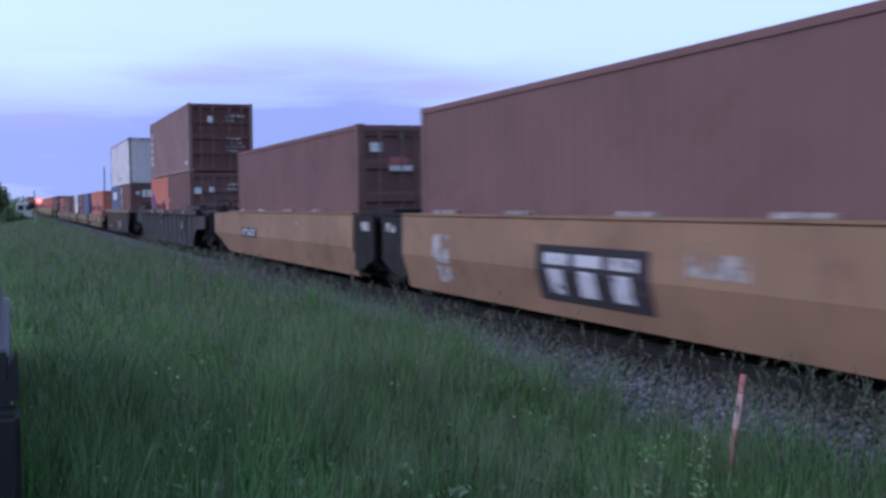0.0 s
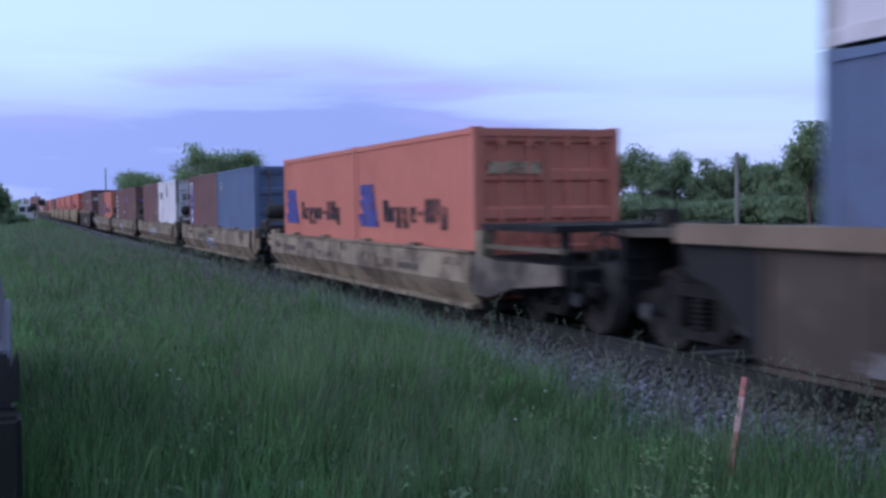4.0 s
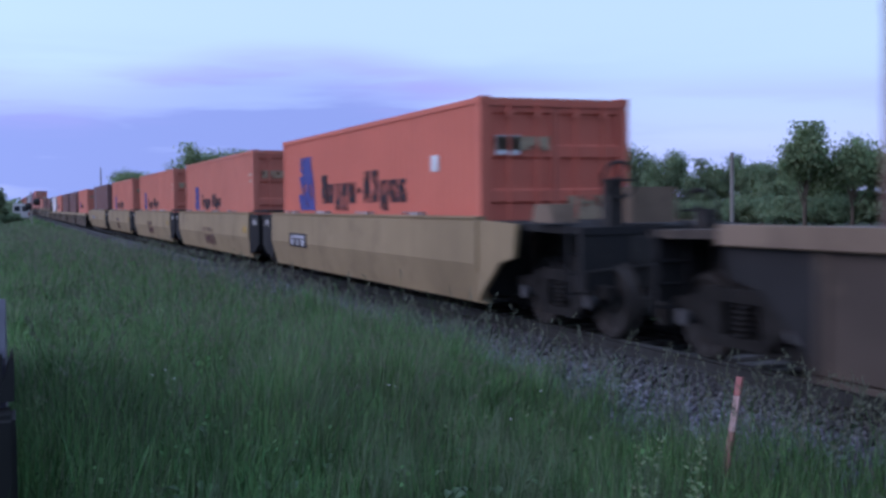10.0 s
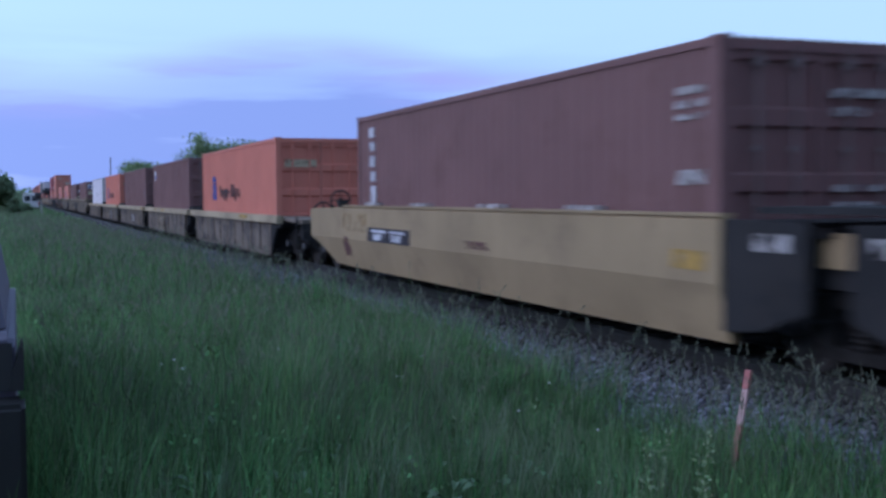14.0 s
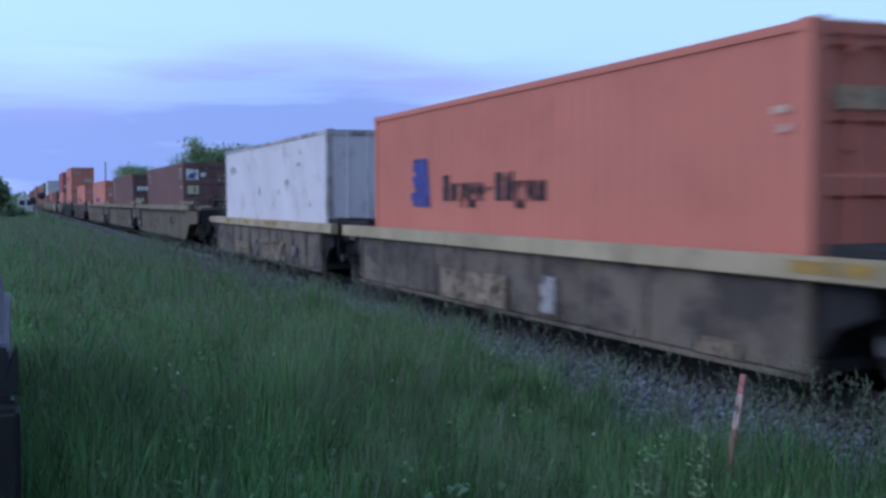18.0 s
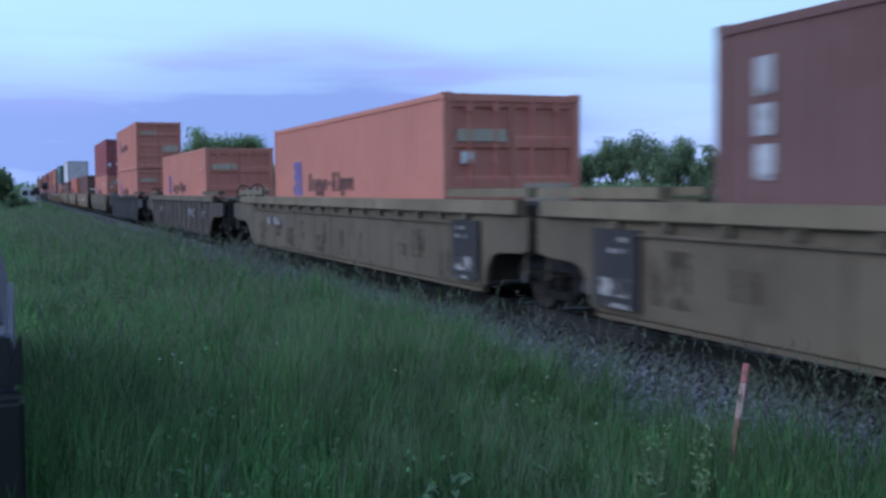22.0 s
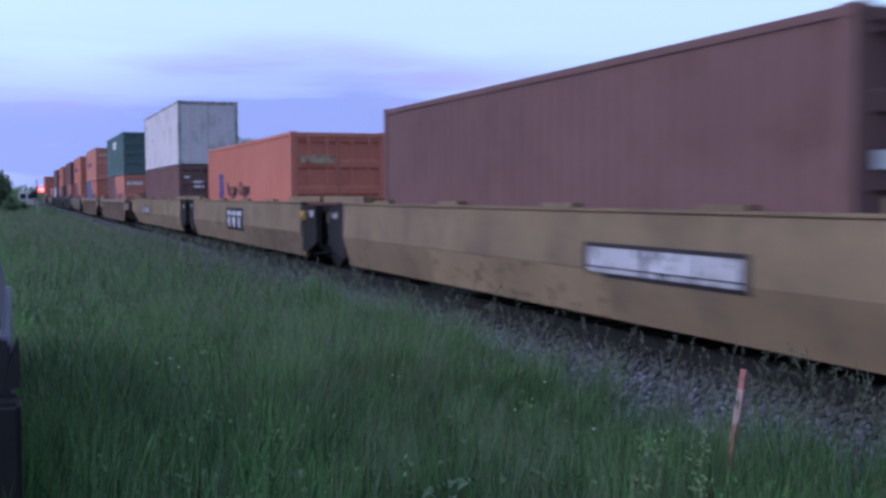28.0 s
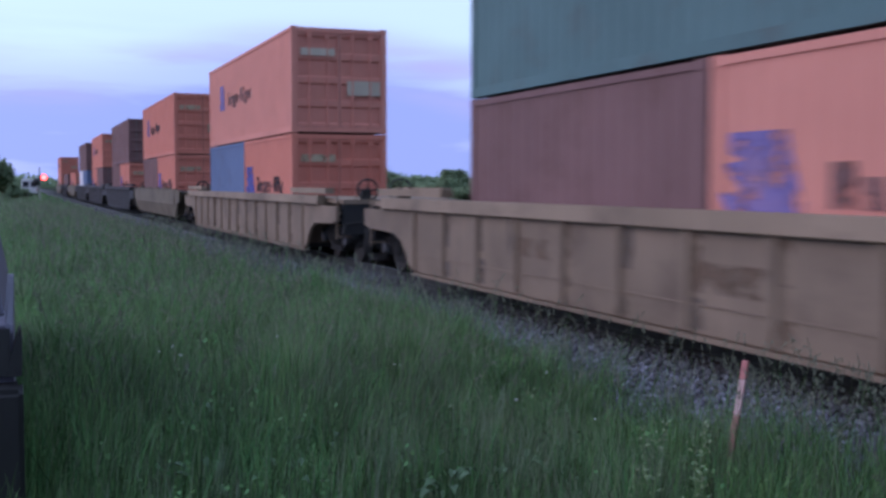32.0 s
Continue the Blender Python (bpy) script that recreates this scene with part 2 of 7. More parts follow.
# black wagon-end paint, also on plates that stand in for shade
ENDBLACK = surface("black_end_paint_and_shade", (0.034, 0.033, 0.034), 0.95, 0.0, 0.3, 0.9, (0.055, 0.048, 0.043), 0.5, bump=0.12, bump_scale=14.0, spec=0.06)
YELLOW = paint("yellow_stripe_paint", (0.44, 0.27, 0.07), (0.2, 0.14, 0.07), 0.7, 0.2, worn=0.45)
WHITE = paint("white_marking_paint", (0.72, 0.72, 0.74), (0.3, 0.28, 0.26), 0.5, 0.1)
DIRTYWHITE = paint("grimy_white_rail_paint", (0.5, 0.46, 0.47), (0.15, 0.13, 0.12), 0.85, 0.3, edge=(0.42, 0.6))
RODPAINT = paint("scuffed_grey_rod_paint", (0.18, 0.135, 0.13), RUST, 0.4, 0.2)
BLUE = paint("blue_marking_paint", (0.075, 0.08, 0.27), (0.25, 0.12, 0.2), 0.4, 0.15, worn=0.41)
DARK = paint("dark_marking_paint", (0.035, 0.03, 0.035), (0.15, 0.05, 0.04), 0.35, 0.25, worn=0.45)
SCUFF = paint("scuffed_white_marking", (0.42, 0.39, 0.38), (0.2, 0.15, 0.12), 0.8, 0.25, worn=0.47)
FADED = paint("faded_white_stencil", (0.24, 0.22, 0.22), (0.1, 0.08, 0.07), 0.8, 0.25, worn=0.48)
CHALKY = paint("chalky_white_logo_paint", (0.55, 0.54, 0.58), (0.25, 0.22, 0.2), 0.7, 0.2, worn=0.40)
MAROON = paint("faded_maroon_marking", (0.13, 0.06, 0.055), (0.25, 0.18, 0.1), 0.5, 0.2, worn=0.47)
FADEDBLUE = paint("faded_blue_emblem_paint", (0.20, 0.15, 0.34), (0.5, 0.25, 0.22), 0.5, 0.2, worn=0.43)
FADEDINK = paint("faded_grey_lettering", (0.15, 0.08, 0.075), (0.5, 0.22, 0.18), 0.5, 0.2, worn=0.45)
SMEAR = paint("rust_orange_smear", (0.35, 0.235, 0.115), (0.24, 0.17, 0.09), 0.5, 0.2, worn=0.55)
PATCHDARK = paint("dark_tan_touch_up", (0.20, 0.14, 0.09), (0.12, 0.085, 0.06), 0.6, 0.2, worn=0.36)
PATCHLIGHT = paint("light_tan_touch_up", (0.31, 0.225, 0.135), (0.2, 0.14, 0.09), 0.5, 0.2, worn=0.38)
PALECODE = paint("pale_orange_code_paint", (0.62, 0.42, 0.32), (0.5, 0.25, 0.2), 0.4, 0.2, worn=0.42)
PANELDARK = paint("black_logo_panel_paint", (0.035, 0.03, 0.035), (0.1, 0.07, 0.05), 0.3, 0.25, worn=0.34)
LILAC = paint("lilac_marking_paint", (0.09, 0.085, 0.29), RUST, 0.2, 0.15)
SKYBLUE = paint("pale_blue_marking_paint", (0.16, 0.24, 0.5), RUST, 0.2, 0.15)
REDPALE = paint("pale_red_sticker", (0.42, 0.14, 0.15), RUST, 0.2, 0.15)
PINKPALE = paint("pale_pink_sticker", (0.5, 0.38, 0.42), RUST, 0.2, 0.15)
GREYPATCH = paint("dark_grey_scrape", (0.2, 0.19, 0.2), (0.4, 0.37, 0.38), 0.5, 0.25, worn=0.36)
RUSTSTAIN = paint("brown_rust_stain", (0.14, 0.09, 0.06), (0.09, 0.06, 0.045), 0.6, 0.3, worn=0.5)
DARKSTAIN = paint("dark_grime_stain", (0.115, 0.087, 0.07), (0.075, 0.06, 0.052), 0.6, 0.3, worn=0.43)
OLIVESTAIN = paint("dark_olive_stain", (0.088, 0.066, 0.046), (0.06, 0.046, 0.036), 0.6, 0.3, worn=0.5)
LIGHTSTAIN = paint("bare_light_tan_patch", (0.42, 0.34, 0.24), (0.25, 0.17, 0.1), 0.5, 0.25, worn=0.52)
LOGOWORN = paint("worn_grey_logo_paint", (0.36, 0.33, 0.335), (0.12, 0.1, 0.09), 0.8, 0.3, worn=0.49)
GRIME = paint("grey_grime", (0.42, 0.38, 0.38), (0.66, 0.63, 0.64), 0.8, 0.3, worn=0.44)
WORN = paint("worn_tan_patch", (0.27, 0.21, 0.15), (0.12, 0.09, 0.065), 0.8, 0.35, worn=0.46)
RED = paint("red_marking_paint", (0.36, 0.08, 0.08), RUST, 0.2, 0.1)
CREAM = paint("cream_label_paint", (0.55, 0.50, 0.33), (0.3, 0.2, 0.15), 0.3, 0.1)
CREAMPANEL = paint("weathered_cream_panel_paint", (0.5, 0.43, 0.34), (0.35, 0.22, 0.17), 0.4, 0.15)
DULLCREAM = paint("dirty_cream_label_paint", (0.42, 0.33, 0.22), (0.35, 0.17, 0.12), 0.6, 0.2, worn=0.42)
IRON = surface("dark_cast_iron", (0.05, 0.046, 0.044), 0.95, 0.0, 0.4, 4.0, (0.045, 0.03, 0.02), 0.5, spec=0.1)
RAILSTEEL = surface("rail_steel", (0.045, 0.046, 0.046), 0.8, 0.0, 0.3, 6.0, (0.05, 0.045, 0.04), 0.6, spec=0.15)
GALV = surface("galvanised_rod", (0.34, 0.32, 0.31), 0.6, 0.1, 0.25, 5.0, RUST, 0.4)
RUBBER = surface("black_rubber_seal", (0.02, 0.02, 0.022), 0.8)
# sleepers and the stones round them carry the train's shade in their colour
SLEEPER = surface("creosoted_timber", (0.045, 0.042, 0.04), 0.9, 0, 0.4, 4.0, (0.05, 0.045, 0.042), 0.5, (1, 6, 1), spec=0.1)
UNDERSHADE = surface("train_shade_ballast_stone", (0.095, 0.095, 0.098), 0.9, 0, 0.45, 9.0, (0.045, 0.043, 0.042), 0.6, island=True, bump=0.5, spec=0.1)
BALLAST = surface("ballast_stone", (0.150, 0.155, 0.182), 0.9, 0, 0.45, 9.0, (0.07, 0.065, 0.065), 0.4, island=True, bump=0.5, vary=(0.45, 1.5), spec=0.2)
BEDDING = surface("ballast_fines", (0.07, 0.068, 0.07), 0.95, 0, 0.4, 9.0, (0.04, 0.038, 0.036), 0.5, bump=0.6, spec=0.05)
SOIL = surface("grassy_soil", (0.026, 0.036, 0.018), 0.95, 0, 0.4, 0.6, (0.06, 0.05, 0.03), 0.5, bump=0.6, bump_scale=8, spec=0.05)
GRASS = surface("tall_grass", (0.095, 0.198, 0.074), 0.7, 0, 0.6, 2.6, (0.16, 0.225, 0.115), 0.7, bump=0, island=True, spec=0.1, vary=(0.25, 2.1), thin=0.35)
BROAD = surface("broad_grass_blades", (0.16, 0.26, 0.13), 0.6, 0, 0.3, 3.0, (0.2, 0.26, 0.17), 0.6, bump=0, island=True, spec=0.2, vary=(0.5, 1.5), thin=0.3)
DOCK = surface("dock_leaves", (0.07, 0.125, 0.06), 0.55, 0, 0.25, 6.0, (0.10, 0.15, 0.08), 0.4, bump=0, spec=0.15)
PALEGRASS = surface("pale_grass", (0.195, 0.24, 0.155), 0.75, 0, 0.4, 0.8, (0.23, 0.24, 0.15), 0.6, bump=0, island=True, spec=0.15, vary=(0.5, 1.5), thin=0.35)
SEED = surface("dry_seed_heads", (0.17, 0.185, 0.13), 0.8, 0, 0.3, 2.0, bump=0, island=True)
# both leaf colours are raised for haze, the second again for brighter light
LEAF = surface("tree_leaves", (0.21, 0.278, 0.165), 0.95, 0, 0.4, 0.5, (0.18, 0.26, 0.13), 0.7, bump=0, island=True, spec=0.05, vary=(0.75, 1.25), thin=0.5)
LITLEAF = surface("lit_tree_leaves", (0.25, 0.33, 0.18), 0.95, 0, 0.4, 0.5, (0.2, 0.29, 0.15), 0.7, bump=0, island=True, spec=0.05, vary=(0.7, 1.3), thin=0.5)
BARK = surface("grey_brown_bark", (0.10, 0.075, 0.055), 0.9, 0, 0.4, 6.0, None, 0, (1, 1, 0.25), 0.6)
PETAL = surface("pale_petals", (0.28, 0.34, 0.19), 0.7, 0, 0.15, 8.0, bump=0, island=True)
WHITEPETAL = surface("white_petals", (0.75, 0.75, 0.74), 0.7, 0, 0.1, 8.0, bump=0)
WEED = surface("weed_leaves", (0.13, 0.21, 0.085), 0.6, 0, 0.3, 5.0, bump=0, island=True, thin=0.3)
STAKEWOOD = surface("weathered_stake_wood", (0.34, 0.17, 0.14), 0.85, 0, 0.3, 12.0, (0.5, 0.48, 0.46), 0.5, (1, 1, 0.3))
STAKEPINK = surface("bleached_pink_stake_paint", (0.50, 0.32, 0.30), 0.85, 0, 0.25, 14.0, (0.62, 0.58, 0.57), 0.7, (1, 1, 0.4))
STAKETIP = surface("faded_red_stake_paint", (0.40, 0.14, 0.13), 0.8, 0, 0.25, 20.0, (0.4, 0.25, 0.2), 0.5)
POLEWOOD = surface("utility_pole_wood", (0.25, 0.23, 0.21), 0.9, 0, 0.3, 3.0, None, 0, (1, 1, 0.2), 0.4)

# ---- mesh helpers ----


def box(bm, x0, x1, y0, y1, z0, z1):
    v = [bm.verts.new((x, y, z)) for x in (x0, x1) for y in (y0, y1) for z in (z0, z1)]
    for q in ((0, 1, 3, 2), (4, 6, 7, 5), (0, 4, 5, 1), (2, 3, 7, 6), (0, 2, 6, 4), (1, 5, 7, 3)):
        bm.faces.new([v[i] for i in q])
    return bm


def prism(bm, profile, axis, a, b):
    """Extrudes a closed outline (pairs) along an axis from a to b."""
    def place(p, q, s):
        return {"x": (s, p, q), "y": (p, s, q), "z": (p, q, s)}[axis]
    va = [bm.verts.new(place(p, q, a)) for p, q in profile]
    vb = [bm.verts.new(place(p, q, b)) for p, q in profile]
    n = len(profile)
    for i in range(n):
        bm.faces.new((va[i], va[(i + 1) % n], vb[(i + 1) % n], vb[i]))
    bm.faces.new(va[::-1])
    bm.faces.new(vb)
    return bm


def rod(bm, p, q, r, seg=8, r2=None):
    """A round bar from p to q."""
    p, q = Vector(p), Vector(q)
    d = (q - p).normalized()
    s = d.orthogonal().normalized()
    t = d.cross(s)
    r2 = r if r2 is None else r2
    ring = [[bm.verts.new(c + rr * (math.cos(a) * s + math.sin(a) * t)) for a in [2 * math.pi * i / seg for i in range(seg)]]
            for c, rr in ((p, r), (q, r2))]
    for i in range(seg):
        j = (i + 1) % seg
        bm.faces.new((ring[0][i], ring[0][j], ring[1][j], ring[1][i]))
    bm.faces.new(ring[0][::-1])
    bm.faces.new(ring[1])
    return bm


def hoop(radius, thick, seg=20, ring=6):
    """A round rim in the x-z plane."""
    bm = bm_new()
    loops = []
    for i in range(seg):
        a = 2 * math.pi * i / seg
        loops.append([bm.verts.new(((radius + thick * math.cos(b)) * math.cos(a), thick * math.sin(b), (radius + thick * math.cos(b)) * math.sin(a)))
                      for b in [2 * math.pi * j / ring for j in range(ring)]])
    for i in range(seg):
        p, q = loops[i], loops[(i + 1) % seg]
        for j in range(ring):
            bm.faces.new((p[j], p[(j + 1) % ring], q[(j + 1) % ring], q[j]))
    return bm


def lathe(bm, profile, seg, y=0.0, z=0.0, axis="x"):
    """Turns (along, radius) pairs about an axis; one closed skin."""
    rings = []
    for a, r in profile:
        ring = []
        for i in range(seg):
            c, s = r * math.cos(2 * math.pi * i / seg), r * math.sin(2 * math.pi * i / seg)
            ring.append(bm.verts.new((a, y + c, z + s) if axis == "x" else (y + c, z + s, a)))
        rings.append(ring)
    for p, q in zip(rings, rings[1:]):
        for i in range(seg):
            j = (i + 1) % seg
            bm.faces.new((p[i], p[j], q[j], q[i]))
    bm.faces.new(rings[0][::-1])
    bm.faces.new(rings[-1])
    return bm


def finish(bm, name):
    bmesh.ops.recalc_face_normals(bm, faces=bm.faces)
    me = bpy.data.meshes.new(name)
    bm.to_mesh(me)
    bm.free()
    return me


def part(name, bm, material, parent, label=""):
    """ONE mesh object under a thing or part; its material sits on the object, so that copies may be repainted."""
    me = bm if isinstance(bm, bpy.types.Mesh) else finish(bm, name)
    ob = new(name, me)
    if not me.materials:
        me.materials.append(None)
    ob.material_slots[0].link = "OBJECT"
    ob.material_slots[0].material = material
    ob.parent = parent
    if label:
        tagged(ob, label)
    return ob


def fast_mesh(name, verts, faces, material):
    """A large mesh of triangles or quads from arrays."""
    me = bpy.data.meshes.new(name)
    verts, faces = np.asarray(verts, np.float32), np.asarray(faces, np.int32)
    k = faces.shape[1]
    me.vertices.add(len(verts))
    me.vertices.foreach_set("co", verts.ravel())
    me.loops.add(faces.size)
    me.loops.foreach_set("vertex_index", faces.ravel())
    me.polygons.add(len(faces))
    me.polygons.foreach_set("loop_start", np.arange(0, faces.size, k, dtype=np.int32))
    me.polygons.foreach_set("loop_total", np.full(len(faces), k, np.int32))
    me.update(calc_edges=True)
    me.materials.append(material)
    return me


def bm_new():
    return bmesh.new()

# ---- ground, track ----
TRACK = 7.595


def ground_z(x):
    """Height of the ground across the line: a level field, a shallow dip before the ballast, level land beyond."""
    pts = ((-4000, -0.1), (-2, 0.0), (1.0, -0.05), (3.6, -0.42), (5.0, -0.5), (6.15, -0.23), (9.1, -0.23), (10.3, -0.5), (14, -0.45), (4000, -0.3))
    for (a, p), (b, q) in zip(pts, pts[1:]):
        if x <= b:
            return p + (q - p) * max(0, (x - a)) / (b - a)
    return pts[-1][1]


def build_ground():
    xs = [-4000, -400, -60, -20, -8, -4, -2, 0, 1, 2, 2.8, 3.6, 4.3, 5.0, 5.6, 6.15, 7.6, 9.1, 9.7, 10.3, 14, 30, 90, 400, 4000]
    ys = [-4000, -600, -100, -30, -10, 0] + list(range(4, 62, 3)) + [70, 90, 130, 200, 300, 600, 4000]
    verts = []
    for y in ys:
        for x in xs:
            wob = 0.05 * noise.noise((x * 0.4, y * 0.4, 0)) if -10 < x < 5 and -10 < y < 100 else 0
            verts.append((x, y, ground_z(x) + wob))
    nx = len(xs)
    faces = [(j * nx + i, j * nx + i + 1, (j + 1) * nx + i + 1, (j + 1) * nx + i) for j in range(len(ys) - 1) for i in range(nx - 1)]
    g = new("ground", fast_mesh("ground", verts, faces, SOIL))
    tagged(g, "level grassy field with a shallow ditch beside the railway", "ground", kind="structure")


def stones(rng, count, x0, x1, y0, y1, lo, hi):
    """Angular stones scattered on the ballast shoulder, as vertices and triangles."""
    base = np.array([(0, 0, 1), (0.94, 0, 0.2), (0.25, 0.9, 0.15), (-0.8, 0.5, 0.2), (-0.7, -0.6, 0.1), (0.3, -0.9, 0.2), (0, 0, -0.8)])
    tri = np.array([(0, i, i % 5 + 1) for i in range(1, 6)] + [(6, i % 5 + 1, i) for i in range(1, 6)])
    px, py = rng.uniform(x0, x1, count), rng.uniform(y0, y1, count)
    size = rng.uniform(lo, hi, count)
    ang = rng.uniform(0, 6.28, count)
    jit = rng.uniform(0.65, 1.3, (count, 7, 3))
    v = base[None] * jit * size[:, None, None]
    c, s = np.cos(ang)[:, None], np.sin(ang)[:, None]
    x, y, z = v[..., 0] * c - v[..., 1] * s, v[..., 0] * s + v[..., 1] * c, v[..., 2] * 0.8
    gz = np.array([ground_z(a) for a in px])
    v = np.stack([x + px[:, None], y + py[:, None], z + gz[:, None] + 0.3 * size[:, None]], -1)
    f = tri[None] + 7 * np.arange(count)[:, None, None]
    return v.reshape(-1, 3), f.reshape(-1, 3)


def build_track():
    rng = np.random.default_rng(3)
    bed = bm_new()
    prism(bed, [(4.2, -0.6), (4.3, -0.452), (5.0, -0.487), (6.15, -0.215), (9.05, -0.215), (10.25, -0.52)], "y", -160, 800)
    b = new("ballast_bed", finish(bed, "ballast_bed"))
    b.data.materials.append(BEDDING)
    tagged(b, "grey crushed-stone ballast bed of the railway", "ballast", kind="structure")
    sets = [stones(rng, 19500, 4.3, 6.25, 4.5, 24, 0.019, 0.044), stones(rng, 7000, 4.3, 6.25, 24, 70, 0.03, 0.07), stones(rng, 1800, 4.4, 5.9, 4.5, 22, 0.038, 0.066)]
    # these stones are coloured dark in place of the shade under the train
    dirty = stones(rng, 13000, 5.95, 7.4, 4, 36, 0.022, 0.05)
    dirty[0][:, 2] += np.where(dirty[0][:, 0] > 6.1, 0.035, 0.0)
    off, vs, fs = 0, [], []
    for v, f in sets:
        vs.append(v)
        fs.append(f + off)
        off += len(v)
    st = new("ballast_stones", fast_mesh("ballast_stones", np.concatenate(vs), np.concatenate(fs), BALLAST))
    tagged(st, "loose grey crushed stones on the ballast shoulder", "ballast", kind="stuff")
    # dark crown strip: shade under the train is put into its colour
    part("oily_crown", box(bm_new(), 6.12, 9.08, -160, 800, -0.24, -0.19), UNDERSHADE, b, "ballast between the rails, darkened for shade under the train")
    od = new("oily_ballast_stones", fast_mesh("oily_ballast_stones", *dirty, UNDERSHADE))
    tagged(od, "crushed stones under the rails, darkened for shade under the train", "ballast", kind="stuff")
    line = tagged(new("railway_track"), "steel rails on dark timber sleepers in grey ballast", "track", kind="structure")
    prof = [(-0.07, -0.172), (0.07, -0.172), (0.07, -0.155), (0.012, -0.13), (0.012, -0.045), (0.036, -0.03), (0.036, -0.004), (0.028, 0), (-0.028, 0), (-0.036, -0.004), (-0.036, -0.03), (-0.012, -0.045), (-0.012, -0.13), (-0.07, -0.155)]
    for side in (-0.7525, 0.7525):
        part("rail", prism(bm_new(), [(TRACK + side + p, q) for p, q in prof], "y", -160, 800), RAILSTEEL, line)
    sl = finish(box(bm_new(), -1.3, 1.3, -0.11, 0.11, -0.36, -0.175), "sleeper")
    for i in range(120):
        s = part("sleeper", sl, SLEEPER, line)
        s.location = (TRACK, -4 + 0.54 * i, random.uniform(-0.01, 0.005))
        s.rotation_euler = (0, 0, random.uniform(-0.02, 0.02))
    far = bm_new()
    for i in range(400):
        y = -4 + 0.54 * (120 + i)
        box(far, TRACK - 1.3, TRACK + 1.3, y - 0.11, y + 0.11, -0.36, -0.175)
    tagged(part("far_sleepers", far, SLEEPER, line), "distant dark timber sleepers", kind="stuff")


build_ground()
build_track()

# ---- freight containers ----
HALF = 1.219


def corrugated(length, z0, z1, outer, depth=0.02, pitch=0.28, thick=0.05):
    """A trapezoid-corrugated sheet in the y-z plane whose crests lie at x = outer, with a back."""
    bm = bm_new()
    s = 1 if outer > 0 else -1
    n = max(2, int(length / pitch))
    p = length / n
    pts = []
    for i in range(n):
        y = i * p
        pts += [(outer, y), (outer, y + 0.36 * p), (outer - s * depth, y + 0.5 * p), (outer - s * depth, y + 0.86 * p)]
    pts.append((outer, length))
    prism(bm, pts + [(outer - s * (depth + thick), length), (outer - s * (depth + thick), 0)], "z", z0, z1)
    return bm


def door_leaf(w, h, flat):
    """One door leaf, lying in the x-z plane with its face towards -y: horizontal recesses unless it is a flush reefer door."""
    bm = bm_new()
    if flat:
        prism(bm, [(0, 0), (w, 0), (w, h), (0, h)], "y", 0, 0.06)
        for z in (0.33, 0.66):
            box(bm, 0.05, w - 0.05, -0.012, 0.002, h * z - 0.02, h * z + 0.02)
        return bm
    n = 4
    pts = [(0.06, 0)]
    for i in range(n):
        a, b = h * (i + 0.12) / n, h * (i + 0.88) / n
        pts += [(0.0, a), (0.045, a + 0.035), (0.045, b - 0.035), (0.0, b)]
    pts += [(0.0, h), (0.06, h)]
    pts = [(0.0, 0)] + pts[1:]
    pts[-1] = (0.08, h)
    pts.append((0.08, 0))
    prism(bm, pts, "x", 0.03, w - 0.03)
    box(bm, 0, 0.05, -0.004, 0.08, 0, h)
    box(bm, w - 0.05, w, -0.004, 0.08, 0, h)
    return bm


